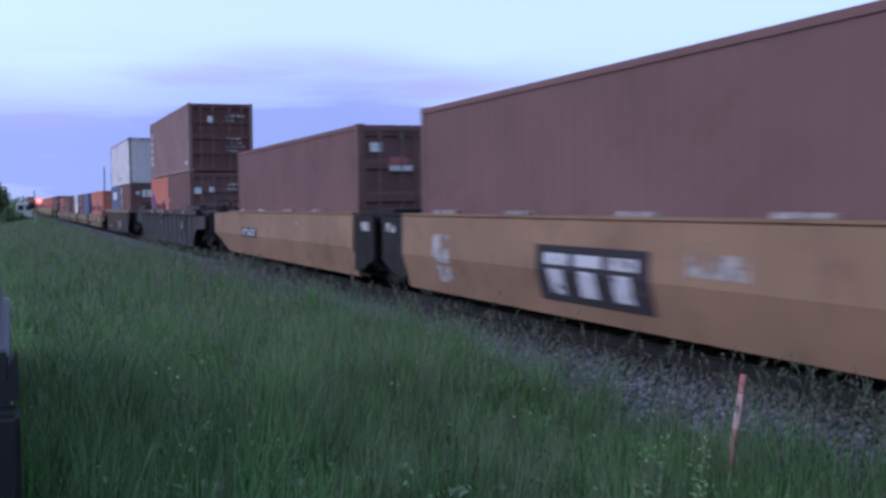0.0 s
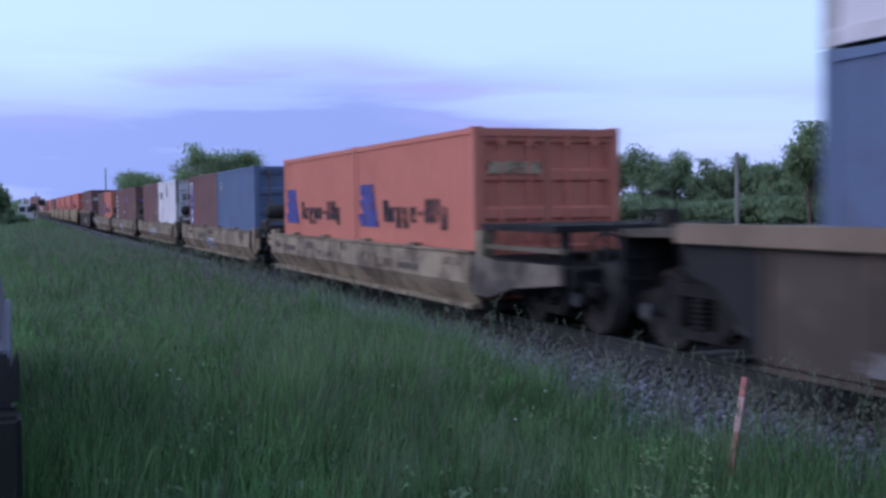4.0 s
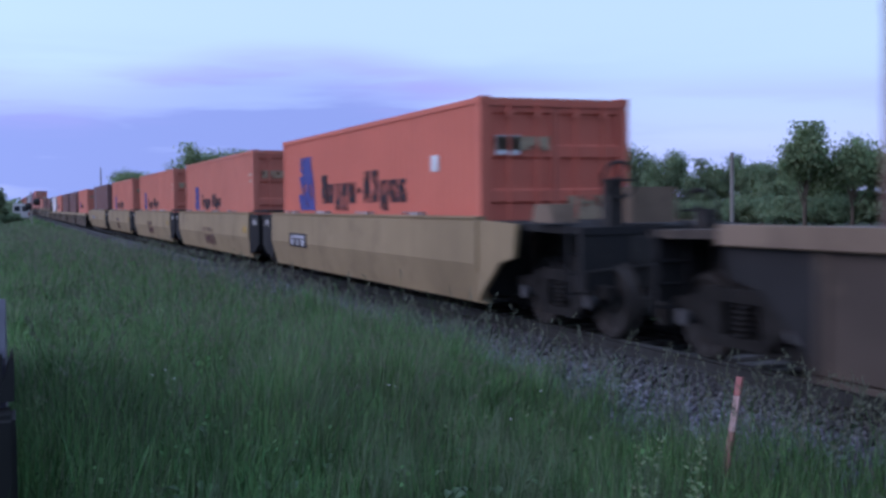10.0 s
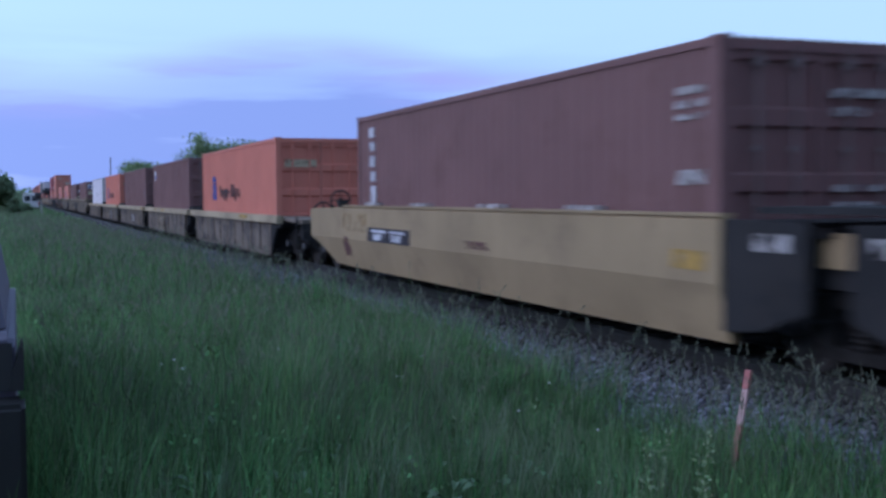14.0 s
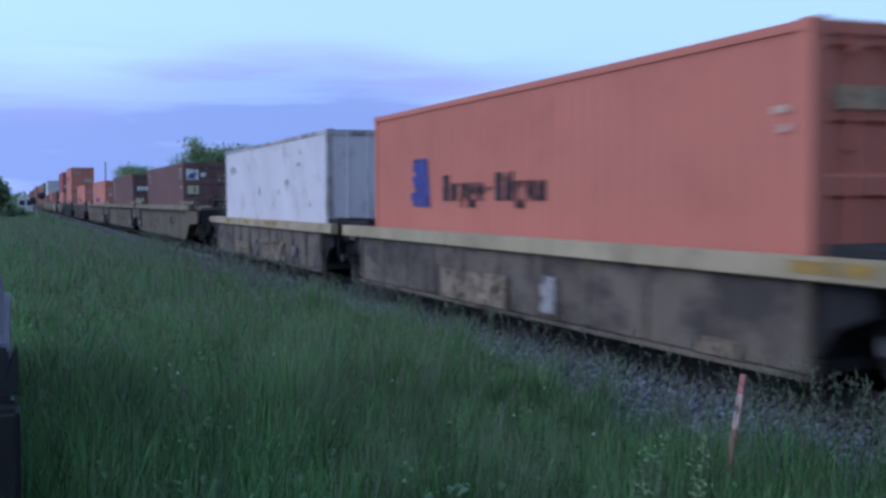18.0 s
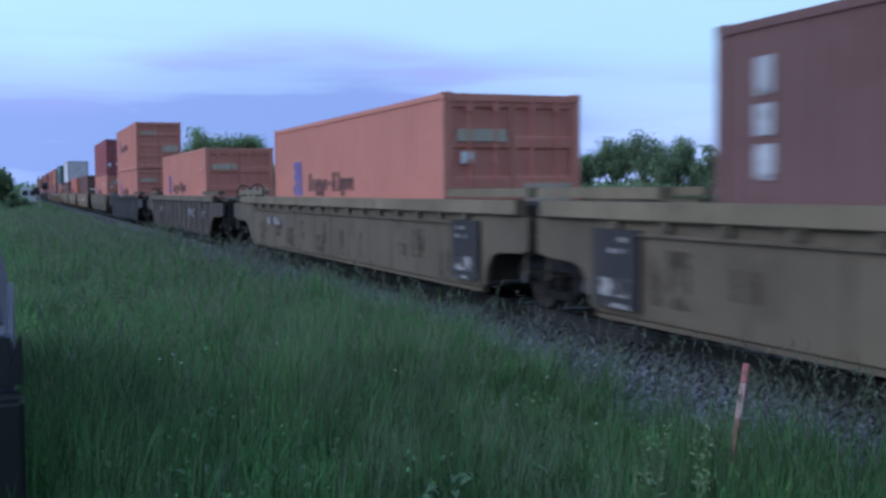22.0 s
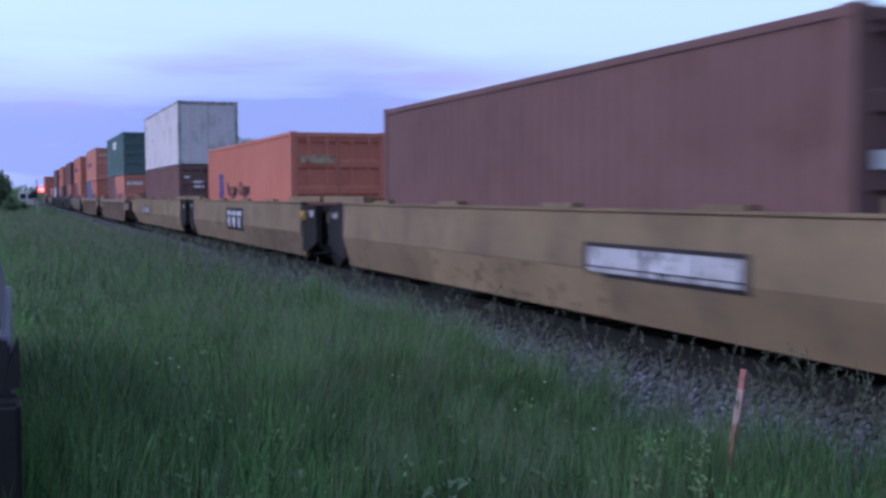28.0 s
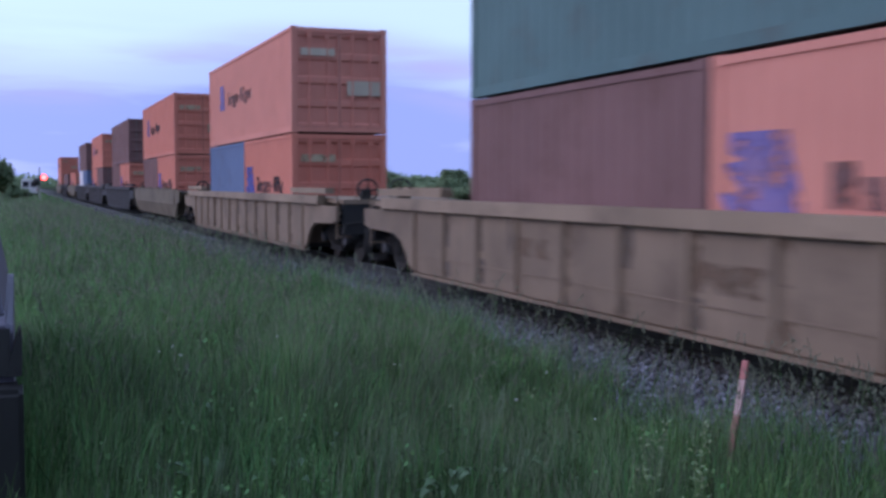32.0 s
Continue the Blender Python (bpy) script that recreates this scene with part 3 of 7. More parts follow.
def container_body(length, h, reefer):
    """A container with its parts; door end at y = 0, near side at -x."""
    ob = new("shipping_container")
    c = BOX["white" if reefer else "brown"]
    trim = DIRTYWHITE if reefer else c
    for s in (-1, 1):
        if reefer:
            n, o = int(length / 0.61), s * (HALF - 0.014)
            pts = [(o, 0.17)]
            for k in range(1, n):
                y = 0.17 + (length - 0.34) * k / n
                pts += [(o, y - 0.012), (o - s * 0.012, y), (o, y + 0.012)]
            pts += [(o, length - 0.17), (o - s * 0.07, length - 0.17), (o - s * 0.07, 0.17)]
            bm = prism(bm_new(), pts, "z", 0.15, h - 0.1)
        else:
            bm = corrugated(length - 0.32, 0.15, h - 0.1, s * (HALF - 0.012))
        w = part("side_wall", bm, c, ob)
        if not reefer:
            w.location = (0, 0.16, 0)
        part("top_rail", box(bm_new(), s * HALF, s * (HALF - 0.06), 0.1, length - 0.1, h - 0.1, h - 0.015), trim, ob)
        part("bottom_rail", box(bm_new(), s * HALF, s * (HALF - 0.06), 0.1, length - 0.1, 0.012, 0.15), c, ob)
        for y in (0.0, length - 0.16):
            part("corner_post", box(bm_new(), s * HALF, s * (HALF - 0.12), y, y + 0.16, 0.1, h - 0.1), trim, ob)
            for z in (0.0, h - 0.118):
                yy = -0.004 if y == 0 else y + 0.164
                part("corner_casting", box(bm_new(), s * (HALF + 0.004), s * (HALF - 0.162), yy, y - 0.01 if y else 0.178, z, z + 0.118), trim, ob)
    roof = box(bm_new(), -HALF + 0.06, HALF - 0.06, 0.16, length - 0.16, h - 0.08, h - 0.03)
    for i in range(int(length / 0.6)):
        box(roof, -HALF + 0.15, HALF - 0.15, 0.4 + i * 0.6, 0.62 + i * 0.6, h - 0.032, h - 0.012)
    part("roof", roof, c, ob)
    part("base", box(bm_new(), -HALF + 0.06, HALF - 0.06, 0.02, length - 0.02, 0.02, 0.14), IRON, ob)
    part("end_wall", prism(bm_new(), [(-HALF + 0.12, 0.1), (HALF - 0.12, 0.1), (HALF - 0.12, h - 0.1), (-HALF + 0.12, h - 0.1)], "y", length - 0.09, length - 0.02), c, ob)
    part("door_header", box(bm_new(), -HALF + 0.12, HALF - 0.12, 0, 0.1, h - 0.14, h - 0.02), trim, ob)
    part("door_sill", box(bm_new(), -HALF + 0.12, HALF - 0.12, 0, 0.1, 0.02, 0.14), c, ob)
    wd, hd = HALF - 0.13, h - 0.29
    for x in (-HALF + 0.124, 0.006):
        d = part("door", door_leaf(wd, hd, reefer), c, ob)
        d.location = (x, 0.03, 0.145)
        for f in (0.3, 0.72):
            bm = rod(bm_new(), (wd * f, -0.03, -0.05), (wd * f, -0.03, hd + 0.06), 0.022, 6)
            for z in (0.02, 0.3, 0.62, 0.95):
                box(bm, wd * f - 0.05, wd * f + 0.05, -0.045, 0.0, hd * z, hd * z + 0.06)
            part("lock_rod", bm, c, d, "painted lock rod")
            part("rod_guide", box(bm_new(), wd * f - 0.06, wd * f + 0.06, -0.058, -0.046, hd * 0.94, hd * 0.94 + 0.1), GALV, d, "worn metal rod guide")
        part("door_gasket", box(box(box(bm_new(), -0.012, wd + 0.004, 0.0, 0.05, hd, hd + 0.02), -0.012, wd + 0.004, 0.0, 0.05, -0.02, 0.0), -0.012, 0.0, -0.006, 0.05, 0.0, hd), RUBBER, d, "black rubber door gasket")
        edge, out = (0.0, -1) if x < 0 else (wd, 1)
        pts = [(edge, 0.05)]
        for z in (0.1, 0.36, 0.62, 0.88):
            pts += [(edge, hd * z), (edge + out * 0.07, hd * z), (edge + out * 0.07, hd * z + 0.09), (edge, hd * z + 0.09)]
        pts += [(edge, hd - 0.05), (edge - out * 0.05, hd - 0.05), (edge - out * 0.05, 0.05)]
        part("hinge_strip", prism(bm_new(), pts, "y", -0.02, 0.006), c, d)
    return ob


PROTO = {}


def container(kind, color, m):
    """kind: 'hc', 'std', 'half' or 'reefer'; an undecorated container at the pose m."""
    length, h = {"hc": (12.192, 2.896), "std": (12.192, 2.591), "half": (6.058, 2.591), "reefer": (12.192, 2.591), "halfreefer": (6.058, 2.591), "hcreefer": (12.192, 2.896)}[kind]
    if kind not in PROTO:
        ob = PROTO[kind] = container_body(length, h, "reefer" in kind)
        ob.matrix_basis = m
    else:
        ob = copy_thing(PROTO[kind], m)
    for o in ob.children_recursive:
        if o.material_slots[0].material in BOX.values():
            o.material_slots[0].material = BOX[color]
        if color == "palebrown" and o.name.startswith(("door", "hinge_strip")) and o.material_slots[0].material == BOX[color]:
            o.material_slots[0].material = BOX["redbrown"]
        if o.name.startswith(("lock_rod", "rod_guide")):
            o.material_slots[0].material = BOX[color] if "orange" in color or color == "white" else RODPAINT
    return ob


SLABS = {}


def slab(name, parent, x0, x1, y0, y1, z0, z1, material, label=""):
    """A flat marking or plate."""
    key = tuple(round(v, 3) for v in (x0, x1, y0, y1, z0, z1))
    if key not in SLABS:
        SLABS[key] = finish(box(bm_new(), *key), name)
    return part(name, SLABS[key], material, parent, label)


def on_side(ob, name, y0, y1, z0, z1, material, label=""):
    """A marking painted on the near long side; grime has a ragged outline."""
    if name == "grime_patch":
        r = random.Random(int(100 * y0))
        ring = [(0.5 * (y0 + y1) + 0.5 * (y1 - y0) * r.uniform(0.5, 1.15) * math.cos(0.5 * k), 0.5 * (z0 + z1) + 0.5 * (z1 - z0) * r.uniform(0.5, 1.15) * math.sin(0.5 * k)) for k in range(12)]
        return part(name, prism(bm_new(), ring, "x", -HALF + 0.006, -HALF + 0.02), material, ob, label)
    return slab(name, ob, -HALF + 0.006, -HALF + 0.02, y0, y1, z0, z1, material, label)


def on_door(ob, name, x0, x1, z0, z1, material, label=""):
    """A marking on the door end, x from the middle."""
    return slab(name, ob, x0, x1, -0.006, 0.032, z0, z1, material, label)


def shipping_mark(ob, length, h, emblem=None, ink=None, bold=1.0):
    """A blue emblem of two slanted strokes and a dark row of bars, as on the orange boxes."""
    far = length - 2.05
    w = 1.0
    if length < 7:
        far, w = length - 0.22, 1.0
    z0 = h * (0.425 if length > 7 else 0.4)
    key = "emblem%.1f" % length
    if key not in SLABS:
        bm = bm_new()
        prism(bm, [(0, 0.0), (w * 0.85, 0.0), (w * 0.98, 0.22), (w * 0.72, 0.26), (w * 0.80, 0.33), (w * 0.92, 0.50), (w * 0.68, 0.54), (w * 0.86, 0.60), (w * 0.86, 0.80), (w * 0.22, 0.80)], "x", 0, 0.014)
        SLABS[key] = finish(bm, "emblem")
    e = part("emblem", SLABS[key], emblem or BLUE, ob, "blue painted emblem")
    e.location = (-HALF + 0.004, far - w + (0.1 if length > 7 else -0.2), z0)
    e.scale = (1, bold if length > 7 else 1.3, bold)
    span, bars = (3.7 * bold, 11) if length > 7 else (3.3, 9)
    start = far - w - (0.45 if length > 7 else 0.5)
    for i in range(bars):
        if i == 5:
            on_side(ob, "mark_bar", start - span * (i + 0.7) / bars, start - span * (i + 0.1) / bars, z0 + 0.22 * bold, z0 + 0.30 * bold, ink or DARK)
            continue
        tall = 0.42 if i in (0, 6, 7) else 0.29
        low = 0.0 if i in (2, 3, 8) else 0.1
        on_side(ob, "mark_bar", start - span * (i + 0.78) / bars, start - span * i / bars, z0 + low * bold, z0 + (0.08 + tall) * bold, ink or DARK)


def door_text(ob, h, seed):
    """Code bars on the doors."""
    r = random.Random(seed)
    for z, w in ((0.80, 0.75), (0.735, 0.4)):
        on_door(ob, "code_bar", 0.16, 0.16 + w, h * z, h * z + 0.09, SCUFF)
    for i in range(4):
        on_door(ob, "code_bar", 0.2, 0.2 + r.uniform(0.4, 0.75), h * (0.47 - 0.06 * i), h * (0.47 - 0.06 * i) + 0.07, SCUFF)


# ---- well wagons ----
# style: (side colour, top chord colour or None, side top, side bottom, side half-length, chord half-length)
STYLES = {
    "smooth40": ("tan", None, 1.43, 0.23, 6.45, 0, "tan double-stack well wagon unit with smooth creased sides"),
    "smooth53": ("browntan", None, 1.45, 0.24, 8.0, 0, "tan double-stack well wagon unit with smooth creased sides"),
    "rust40": ("rusttan", None, 1.43, 0.23, 6.45, 0, "rusty tan double-stack well wagon unit with smooth creased sides"),
    "olive": ("olive", None, 1.40, 0.24, 7.6, 0, "olive-brown double-stack well wagon with smooth sides"),
    "low40": ("oldtan", None, 0.93, 0.2, 6.45, 0, "weathered tan low-sided articulated well wagon unit"),
    "chord40": ("patchy", "lighttan", 1.16, 0.16, 6.35, 7.35, "dirty grey-brown ribbed well wagon unit with a tan top chord"),
    "grey48": ("grey", "dusty", 1.43, 0.19, 6.65, 7.9, "grimy grey ribbed well wagon with a tan top chord"),
    "black53": ("black", "black", 1.47, 0.18, 7.9, 9.2, "black ribbed double-stack well wagon"),
    "dark53": ("grey", "olive", 1.48, 0.19, 7.9, 9.2, "dark grey-brown ribbed double-stack well wagon"),
    "brown53": ("olive", "olivetan", 1.50, 0.24, 8.1, 9.4, "olive-brown well wagon unit with brackets under the chord"),
    "tan53": ("dusty", "dustychord", 1.40, 0.18, 8.1, 9.6, "dusty tan ribbed double-stack well wagon"),
}
WELLX = 1.45


def wheelset_mesh():
    half = [(0.0, 0.08), (0.66, 0.085), (0.68, 0.14), (0.69, 0.40), (0.692, 0.485), (0.72, 0.475), (0.725, 0.455), (0.83, 0.44), (0.832, 0.38), (0.80, 0.34), (0.80, 0.16), (0.86, 0.13), (0.865, 0.08), (1.02, 0.075)]
    bm = lathe(bm_new(), [(-a, r) for a, r in half[:0:-1]] + half, 28)
    return finish(bm, "wheelset")


def sideframe_mesh():
    """A cast truck side frame with its arched top, spring window and pedestal jaws."""
    bm = bm_new()
    prism(bm, [(-1.22, 0.50), (-1.22, 0.64), (-0.85, 0.68), (-0.5, 0.80), (0.5, 0.80), (0.85, 0.68), (1.22, 0.64), (1.22, 0.50),
               (0.78, 0.52), (0.45, 0.66), (-0.45, 0.66), (-0.78, 0.52)], "x", -0.07, 0.07)
    prism(bm, [(-0.78, 0.52), (-0.45, 0.66), (-0.3, 0.66), (-0.3, 0.34), (-0.42, 0.24)], "x", -0.06, 0.06)
    prism(bm, [(0.78, 0.52), (0.45, 0.66), (0.3, 0.66), (0.3, 0.34), (0.42, 0.24)], "x", -0.06, 0.06)
    prism(bm, [(-0.45, 0.22), (0.45, 0.22), (0.4, 0.33), (-0.4, 0.33)], "x", -0.08, 0.08)
    return finish(bm, "side_frame")


def spring_mesh():
    pts = []
    for k in range(6):
        pts += [(0.33 + 0.055 * k, 0.11), (0.35 + 0.055 * k, 0.13), (0.37 + 0.055 * k, 0.11)]
    bm = lathe(bm_new(), pts, 12, axis="z")
    return finish(bm, "spring_nest")


WHEELS, FRAME, SPRINGS = wheelset_mesh(), sideframe_mesh(), spring_mesh()
BOLSTER = finish(box(bm_new(), -0.95, 0.95, -0.16, 0.16, 0.52, 0.76), "bolster")
CAP = finish(rod(bm_new(), (-0.05, 0, 0), (0.05, 0, 0), 0.09, 10, 0.075), "bearing_cap")
# closed plate with beams, added to shut out the bright field beyond
RIG = box(bm_new(), -0.6, 0.6, -1.3, 1.3, 0.3, 0.5)
for e in (-1, 1):
    box(RIG, -0.66, 0.66, e * 0.28, e * 0.38, 0.16, 0.34)
    box(RIG, -0.5, 0.5, e * 1.42, e * 1.52, 0.2, 0.62)
RIGGING = finish(RIG, "brake_rigging")
CAPMAT = surface("dusty_bearing_cap", (0.09, 0.09, 0.095), 0.8, 0.0, 0.3, 6.0, RUST, 0.4, spec=0.15)
# near black: shade under the wagon ends is put into this steel's colour
DARKSTEEL = surface("shade_dark_frame_steel", (0.026, 0.024, 0.023), 0.9, 0.0, 0.4, 5.0, (0.032, 0.026, 0.022), 0.5, spec=0.06)


def truck(wagon, y):
    """A two-axle truck under a wagon, with sub-parts."""
    t = part("truck", BOLSTER, DARKSTEEL, wagon, "two-axle cast steel truck")
    t.location = (0, y, 0)
    part("brake_rigging", RIGGING, IRON, t, "dark plate and brake beams closing the gap under the truck")
    for s in (-1, 1):
        f = part("side_frame", FRAME, DARKSTEEL, t)
        f.location = (s * 1.0, 0, 0)
        f = part("spring_nest", SPRINGS, DARKSTEEL, t)
        f.location = (s * 1.0, 0, 0)
        for yy in (-0.88, 0.88):
            c = part("bearing_cap", CAP, CAPMAT, t)
            c.location = (s * 1.1, yy, 0.455)
    for yy in (-0.88, 0.88):
        w = part("wheelset", WHEELS, IRON, t)
        w.location = (0, yy, 0.455)


def side_profile(top, low, smooth):
    if smooth and top < 1.2:
        mid = low + (top - low) * 0.42
        return [(WELLX - 0.03, top), (WELLX, top - 0.03), (WELLX + 0.015, mid), (WELLX - 0.16, low), (WELLX - 0.24, low), (WELLX - 0.1, mid), (WELLX - 0.14, top)]
    if smooth:
        mid = low + (top - low) * 0.47
        return [(WELLX - 0.03, top), (WELLX, top - 0.03), (WELLX + 0.015, mid), (WELLX - 0.13, low), (WELLX - 0.21, low), (WELLX - 0.1, mid), (WELLX - 0.14, top)]
    return [(WELLX - 0.03, top - 0.1), (WELLX - 0.03, low + 0.02), (WELLX - 0.05, low), (WELLX - 0.12, low), (WELLX - 0.12, top - 0.1)]


def well_body(style, pitch, ends):
    """A well wagon (unit), origin on the rail head at the middle of its container. ends: which ends carry a truck."""
    colour, chord, top, low, half, chalf, label = STYLES[style]
    paint_side = SIDE[colour]
    ob = tagged(new("well_wagon"), label, "freight wagon", "wagons of the container train")
    smooth = chord is None
    for s in (-1, 1):
        prof = [(s * a, b) for a, b in side_profile(top, low, smooth)]
        side = part("side_sheet", prism(bm_new(), prof, "y", -half, half), paint_side, ob)
        if smooth:
            if style == "low40":
                part("bottom_flange", box(bm_new(), s * (WELLX - 0.02), s * (WELLX - 0.2), -half, half, low - 0.07, low - 0.003), SIDE["oldtan"], ob)
            part("top_lip", box(bm_new(), s * (WELLX + 0.012), s * (WELLX - 0.15), -half, half, top + 0.003, top + 0.035), paint_side, ob)
            # pads on the lip and sloped end gussets
            for y in (-0.62, -0.2, 0.25, 0.66):
                slab("lip_pad", ob, s * (WELLX - 0.16), s * (WELLX - 0.03), half * y, half * y + (0.8 if top > 1.2 else 0.35), top + 0.038, top + 0.09, SCUFF if style in ("smooth40", "rust40") else paint_side)
        else:
            part("top_chord", prism(bm_new(), [(s * (WELLX + 0.05), top), (s * (WELLX + 0.06), top - 0.185), (s * (WELLX + 0.045), top - 0.2), (s * (WELLX - 0.12), top - 0.2), (s * (WELLX - 0.12), top)], "y", -chalf, chalf), SIDE[chord], ob)
            rise = 0.014 if style == "brown53" else 0.06 if style == "tan53" else 0.038
            rib = SLABS.setdefault(("rib", style), finish(prism(bm_new(), [(-0.07, 0.003), (-0.04, rise), (0.04, rise), (0.07, 0.003)], "z", low + 0.05, top - 0.203), "rib"))
            n = int(2 * half / 1.25)
            for i in range(n + 1):
                r = part("rib", rib, paint_side, ob)
                r.location = (s * (WELLX - 0.03), -half + 0.08 + (2 * half - 0.16) * i / n, 0)
                r.rotation_euler = (0, 0, -math.pi / 2 * s)
            part("bottom_sill", box(bm_new(), s * (WELLX - (0.024 if style == "brown53" else 0.0)), s * (WELLX - 0.14), -half, half, low - 0.05, low - 0.003), paint_side, ob)
            if style == "tan53":
                part("weld_seam", box(bm_new(), s * (WELLX - 0.02), s * (WELLX - 0.04), -half, half, 0.47, 0.488), paint_side, ob)
            if style == "brown53":
                part("rub_rail", box(bm_new(), s * (WELLX + 0.016), s * (WELLX - 0.025), -half, half, top - 0.36, top - 0.335), paint_side, ob)
                br = SLABS.setdefault(("bracket",), finish(box(bm_new(), -0.05, 0.05, -0.07, 0.07, -0.09, 0.0), "bracket"))
                for i in range(16):
                    r = part("bracket", br, paint_side, ob)
                    r.location = (s * WELLX, -half + 0.5 + (2 * half - 1.0) * i / 15, top - 0.205)
    # floor of the well
    for y in (-0.96, -0.5, 0, 0.5, 0.96):
        part("cross_bearer", box(bm_new(), -WELLX + 0.14, WELLX - 0.14, y * half - 0.25, y * half + 0.25, low + 0.02 if style != "low40" else 0.1, 0.29 if style != "low40" else 0.19), IRON, ob)
    # ends: over a coupler the side arches above the truck; at a joint two units share one truck
    # on grey48 the black arch panel stands in for a dark open gap
    endpaint = ENDBLACK if style in ("smooth40", "smooth53", "rust40", "low40", "chord40", "grey48") else paint_side
    arched = style == "brown53"
    for e in (-1, 1):
        couple = ends == "both" or (ends == "first" and e < 0) or (ends == "last" and e > 0)
        reach = half + 2.75 if couple else pitch / 2 - 0.16
        y0, y1 = e * (half + 0.004), e * reach
        part("bulkhead", box(bm_new(), -WELLX + 0.15, WELLX - 0.15, e * half - e * 0.2, e * half - e * 0.1, low + 0.1, top - 0.05), endpaint, ob)
        deck = top - 0.03 if top > 1.2 or couple else top + 0.1
        part("end_platform", prism(bm_new(), [(y0, deck - 0.09), (y0, deck), (y1, deck - 0.05), (y1, deck - 0.14)], "x", -1.28, 1.28), paint_side if couple and chord else ENDBLACK, ob)
        if couple:
            part("end_sill", box(bm_new(), -1.27, 1.27, y1 - e * 0.02, y1 - e * 0.13, 0.6, deck - 0.145), ENDBLACK, ob, "black end sill")
        # widened and lowered to cover the bright view past the truck
        part("draft_sill", box(bm_new(), -0.6, 0.6, min(y0, y1), max(y0, y1), 0.62, deck - 0.15), IRON, ob)
        for s in (-1, 1):
            a, b = s * (WELLX - 0.02), s * (WELLX - 0.09)
            if couple and style == "low40":
                # a tapering tan beam runs on past the well, under a rail and a raised walkway
                part("end_beam", prism(bm_new(), [(y0, low + 0.16), (y0, 0.9), (y0 + e * 0.45, 0.9), (y0 + e * 0.7, 0.86), (y1, 0.88), (y1, 0.64), (y0 + e * 1.4, 0.52), (y0 + e * 0.6, 0.34)], "x", a, b), SIDE["patchy"], ob, "tapering dirty grey-tan end beam")
                part("corner_post", box(bm_new(), s * (WELLX - 0.06), s * (WELLX - 0.26), min(y0 + e * 0.06, y0 + e * 0.3), max(y0 + e * 0.06, y0 + e * 0.3), 0.9, 1.265), paint_side, ob)
                part("end_rail", box(bm_new(), s * (WELLX - 0.05), s * (WELLX - 0.15), min(y0 + e * 0.45, y1), max(y0 + e * 0.45, y1), 1.02, 1.08), SIDE["olive"], ob)
                part("walkway_post", box(bm_new(), s * 1.05, s * 1.15, min(y1 - e * 0.4, y1 - e * 0.5), max(y1 - e * 0.4, y1 - e * 0.5), 0.85, 1.265), ENDBLACK, ob)
            elif couple or arched:
                d = abs(y1 - y0)
                long_slope = style in ("smooth40", "rust40", "smooth53") and couple and e > 0
                short = style not in ("black53", "dark53", "brown53", "tan53")
                if short:
                    d = 1.25
                arch = [(0.0, low + 0.03), (0.16, low + 0.2), (0.42, 0.62), (0.7, 0.84), (d - 0.1, 0.93)] if short else [(0.0, low + 0.03), (0.22, low + 0.10), (0.36, 0.46), (0.62, 0.67), (1.0, 0.79), (d - 0.35, 0.82), (d - 0.02, 0.88)]
                if long_slope:
                    d = 2.55
                    k = 0.5 if style == "smooth53" else 0.85
                    arch = [(0.0, low + 0.01), (k, low + 0.02), (k + 0.36, 0.38), (k + 0.8, 0.54), (k + 1.28, 0.68), (d - 0.02, 0.76)]
                if arched and not couple:
                    arch = [(0.0, low + 0.03), (0.12, low + 0.08), (0.2, 0.56), (0.36, 0.72), (0.6, 0.78), (d - 0.3, 0.80), (d - 0.02, 0.84)]
                prof = [(y0, top - 0.21 if chord else top - 0.02)] + [(y0 + e * p, min(q, top - 0.3)) for p, q in arch] + [(y0 + e * d, top - 0.22 if chord else top - 0.06)]
                if long_slope:
                    mid = low + (top - low) * 0.47
                    a, b = s * (WELLX + 0.008), s * (WELLX - 0.07)
                    bm = prism(bm_new(), [(y0, mid)] + [(y0 + e * p, q) for p, q in arch] + [(y0 + e * (d - 0.02), mid)], "x", a, b)
                    for v in bm.verts:
                        v.co.x -= s * 0.145 * max(0.0, mid - v.co.z) / (mid - low)
                    part("end_arch_panel", bm, paint_side, ob)
                    part("end_upper_panel", prism(bm_new(), [(y0, mid), (y0 + e * (d - 0.02), mid), (y0 + e * d, top - 0.05), (y0, top - 0.01)], "x", a - s * 0.004, b), paint_side, ob)
                else:
                    part("end_arch_panel", prism(bm_new(), prof, "x", a, b), paint_side if style in ("smooth40", "rust40", "smooth53") else endpaint, ob)
            elif style in ("smooth40", "smooth53", "rust40"):
                d = min(1.25, abs(y1 - y0) - 0.1)
                part("end_panel", prism(bm_new(), [(y0, low + 0.12), (y0, top - 0.02), (y0 + e * d, top - 0.04), (y0 + e * d, 0.62), (y0 + e * d * 0.5, 0.42)], "x", s * (WELLX - 0.03), s * (WELLX - 0.1)), endpaint, ob)
                slab("end_label", ob, s * (WELLX - 0.022), s * (WELLX - 0.04), y0 + e * d * 0.4, y0 + e * d * 0.8, top - 0.3, top - 0.14, SCUFF, "white stencilled label")
            else:
                d = abs(y1 - y0) * 0.5
                part("end_panel", prism(bm_new(), [(y0, low + 0.15), (y0, top - 0.13), (y0 + e * d, top - 0.2), (y0 + e * d, top - 0.45), (y0 + e * d * 0.3, top - 0.6)], "x", s * (WELLX - 0.1), s * (WELLX - 0.18)), paint_side if style == "low40" else endpaint, ob)
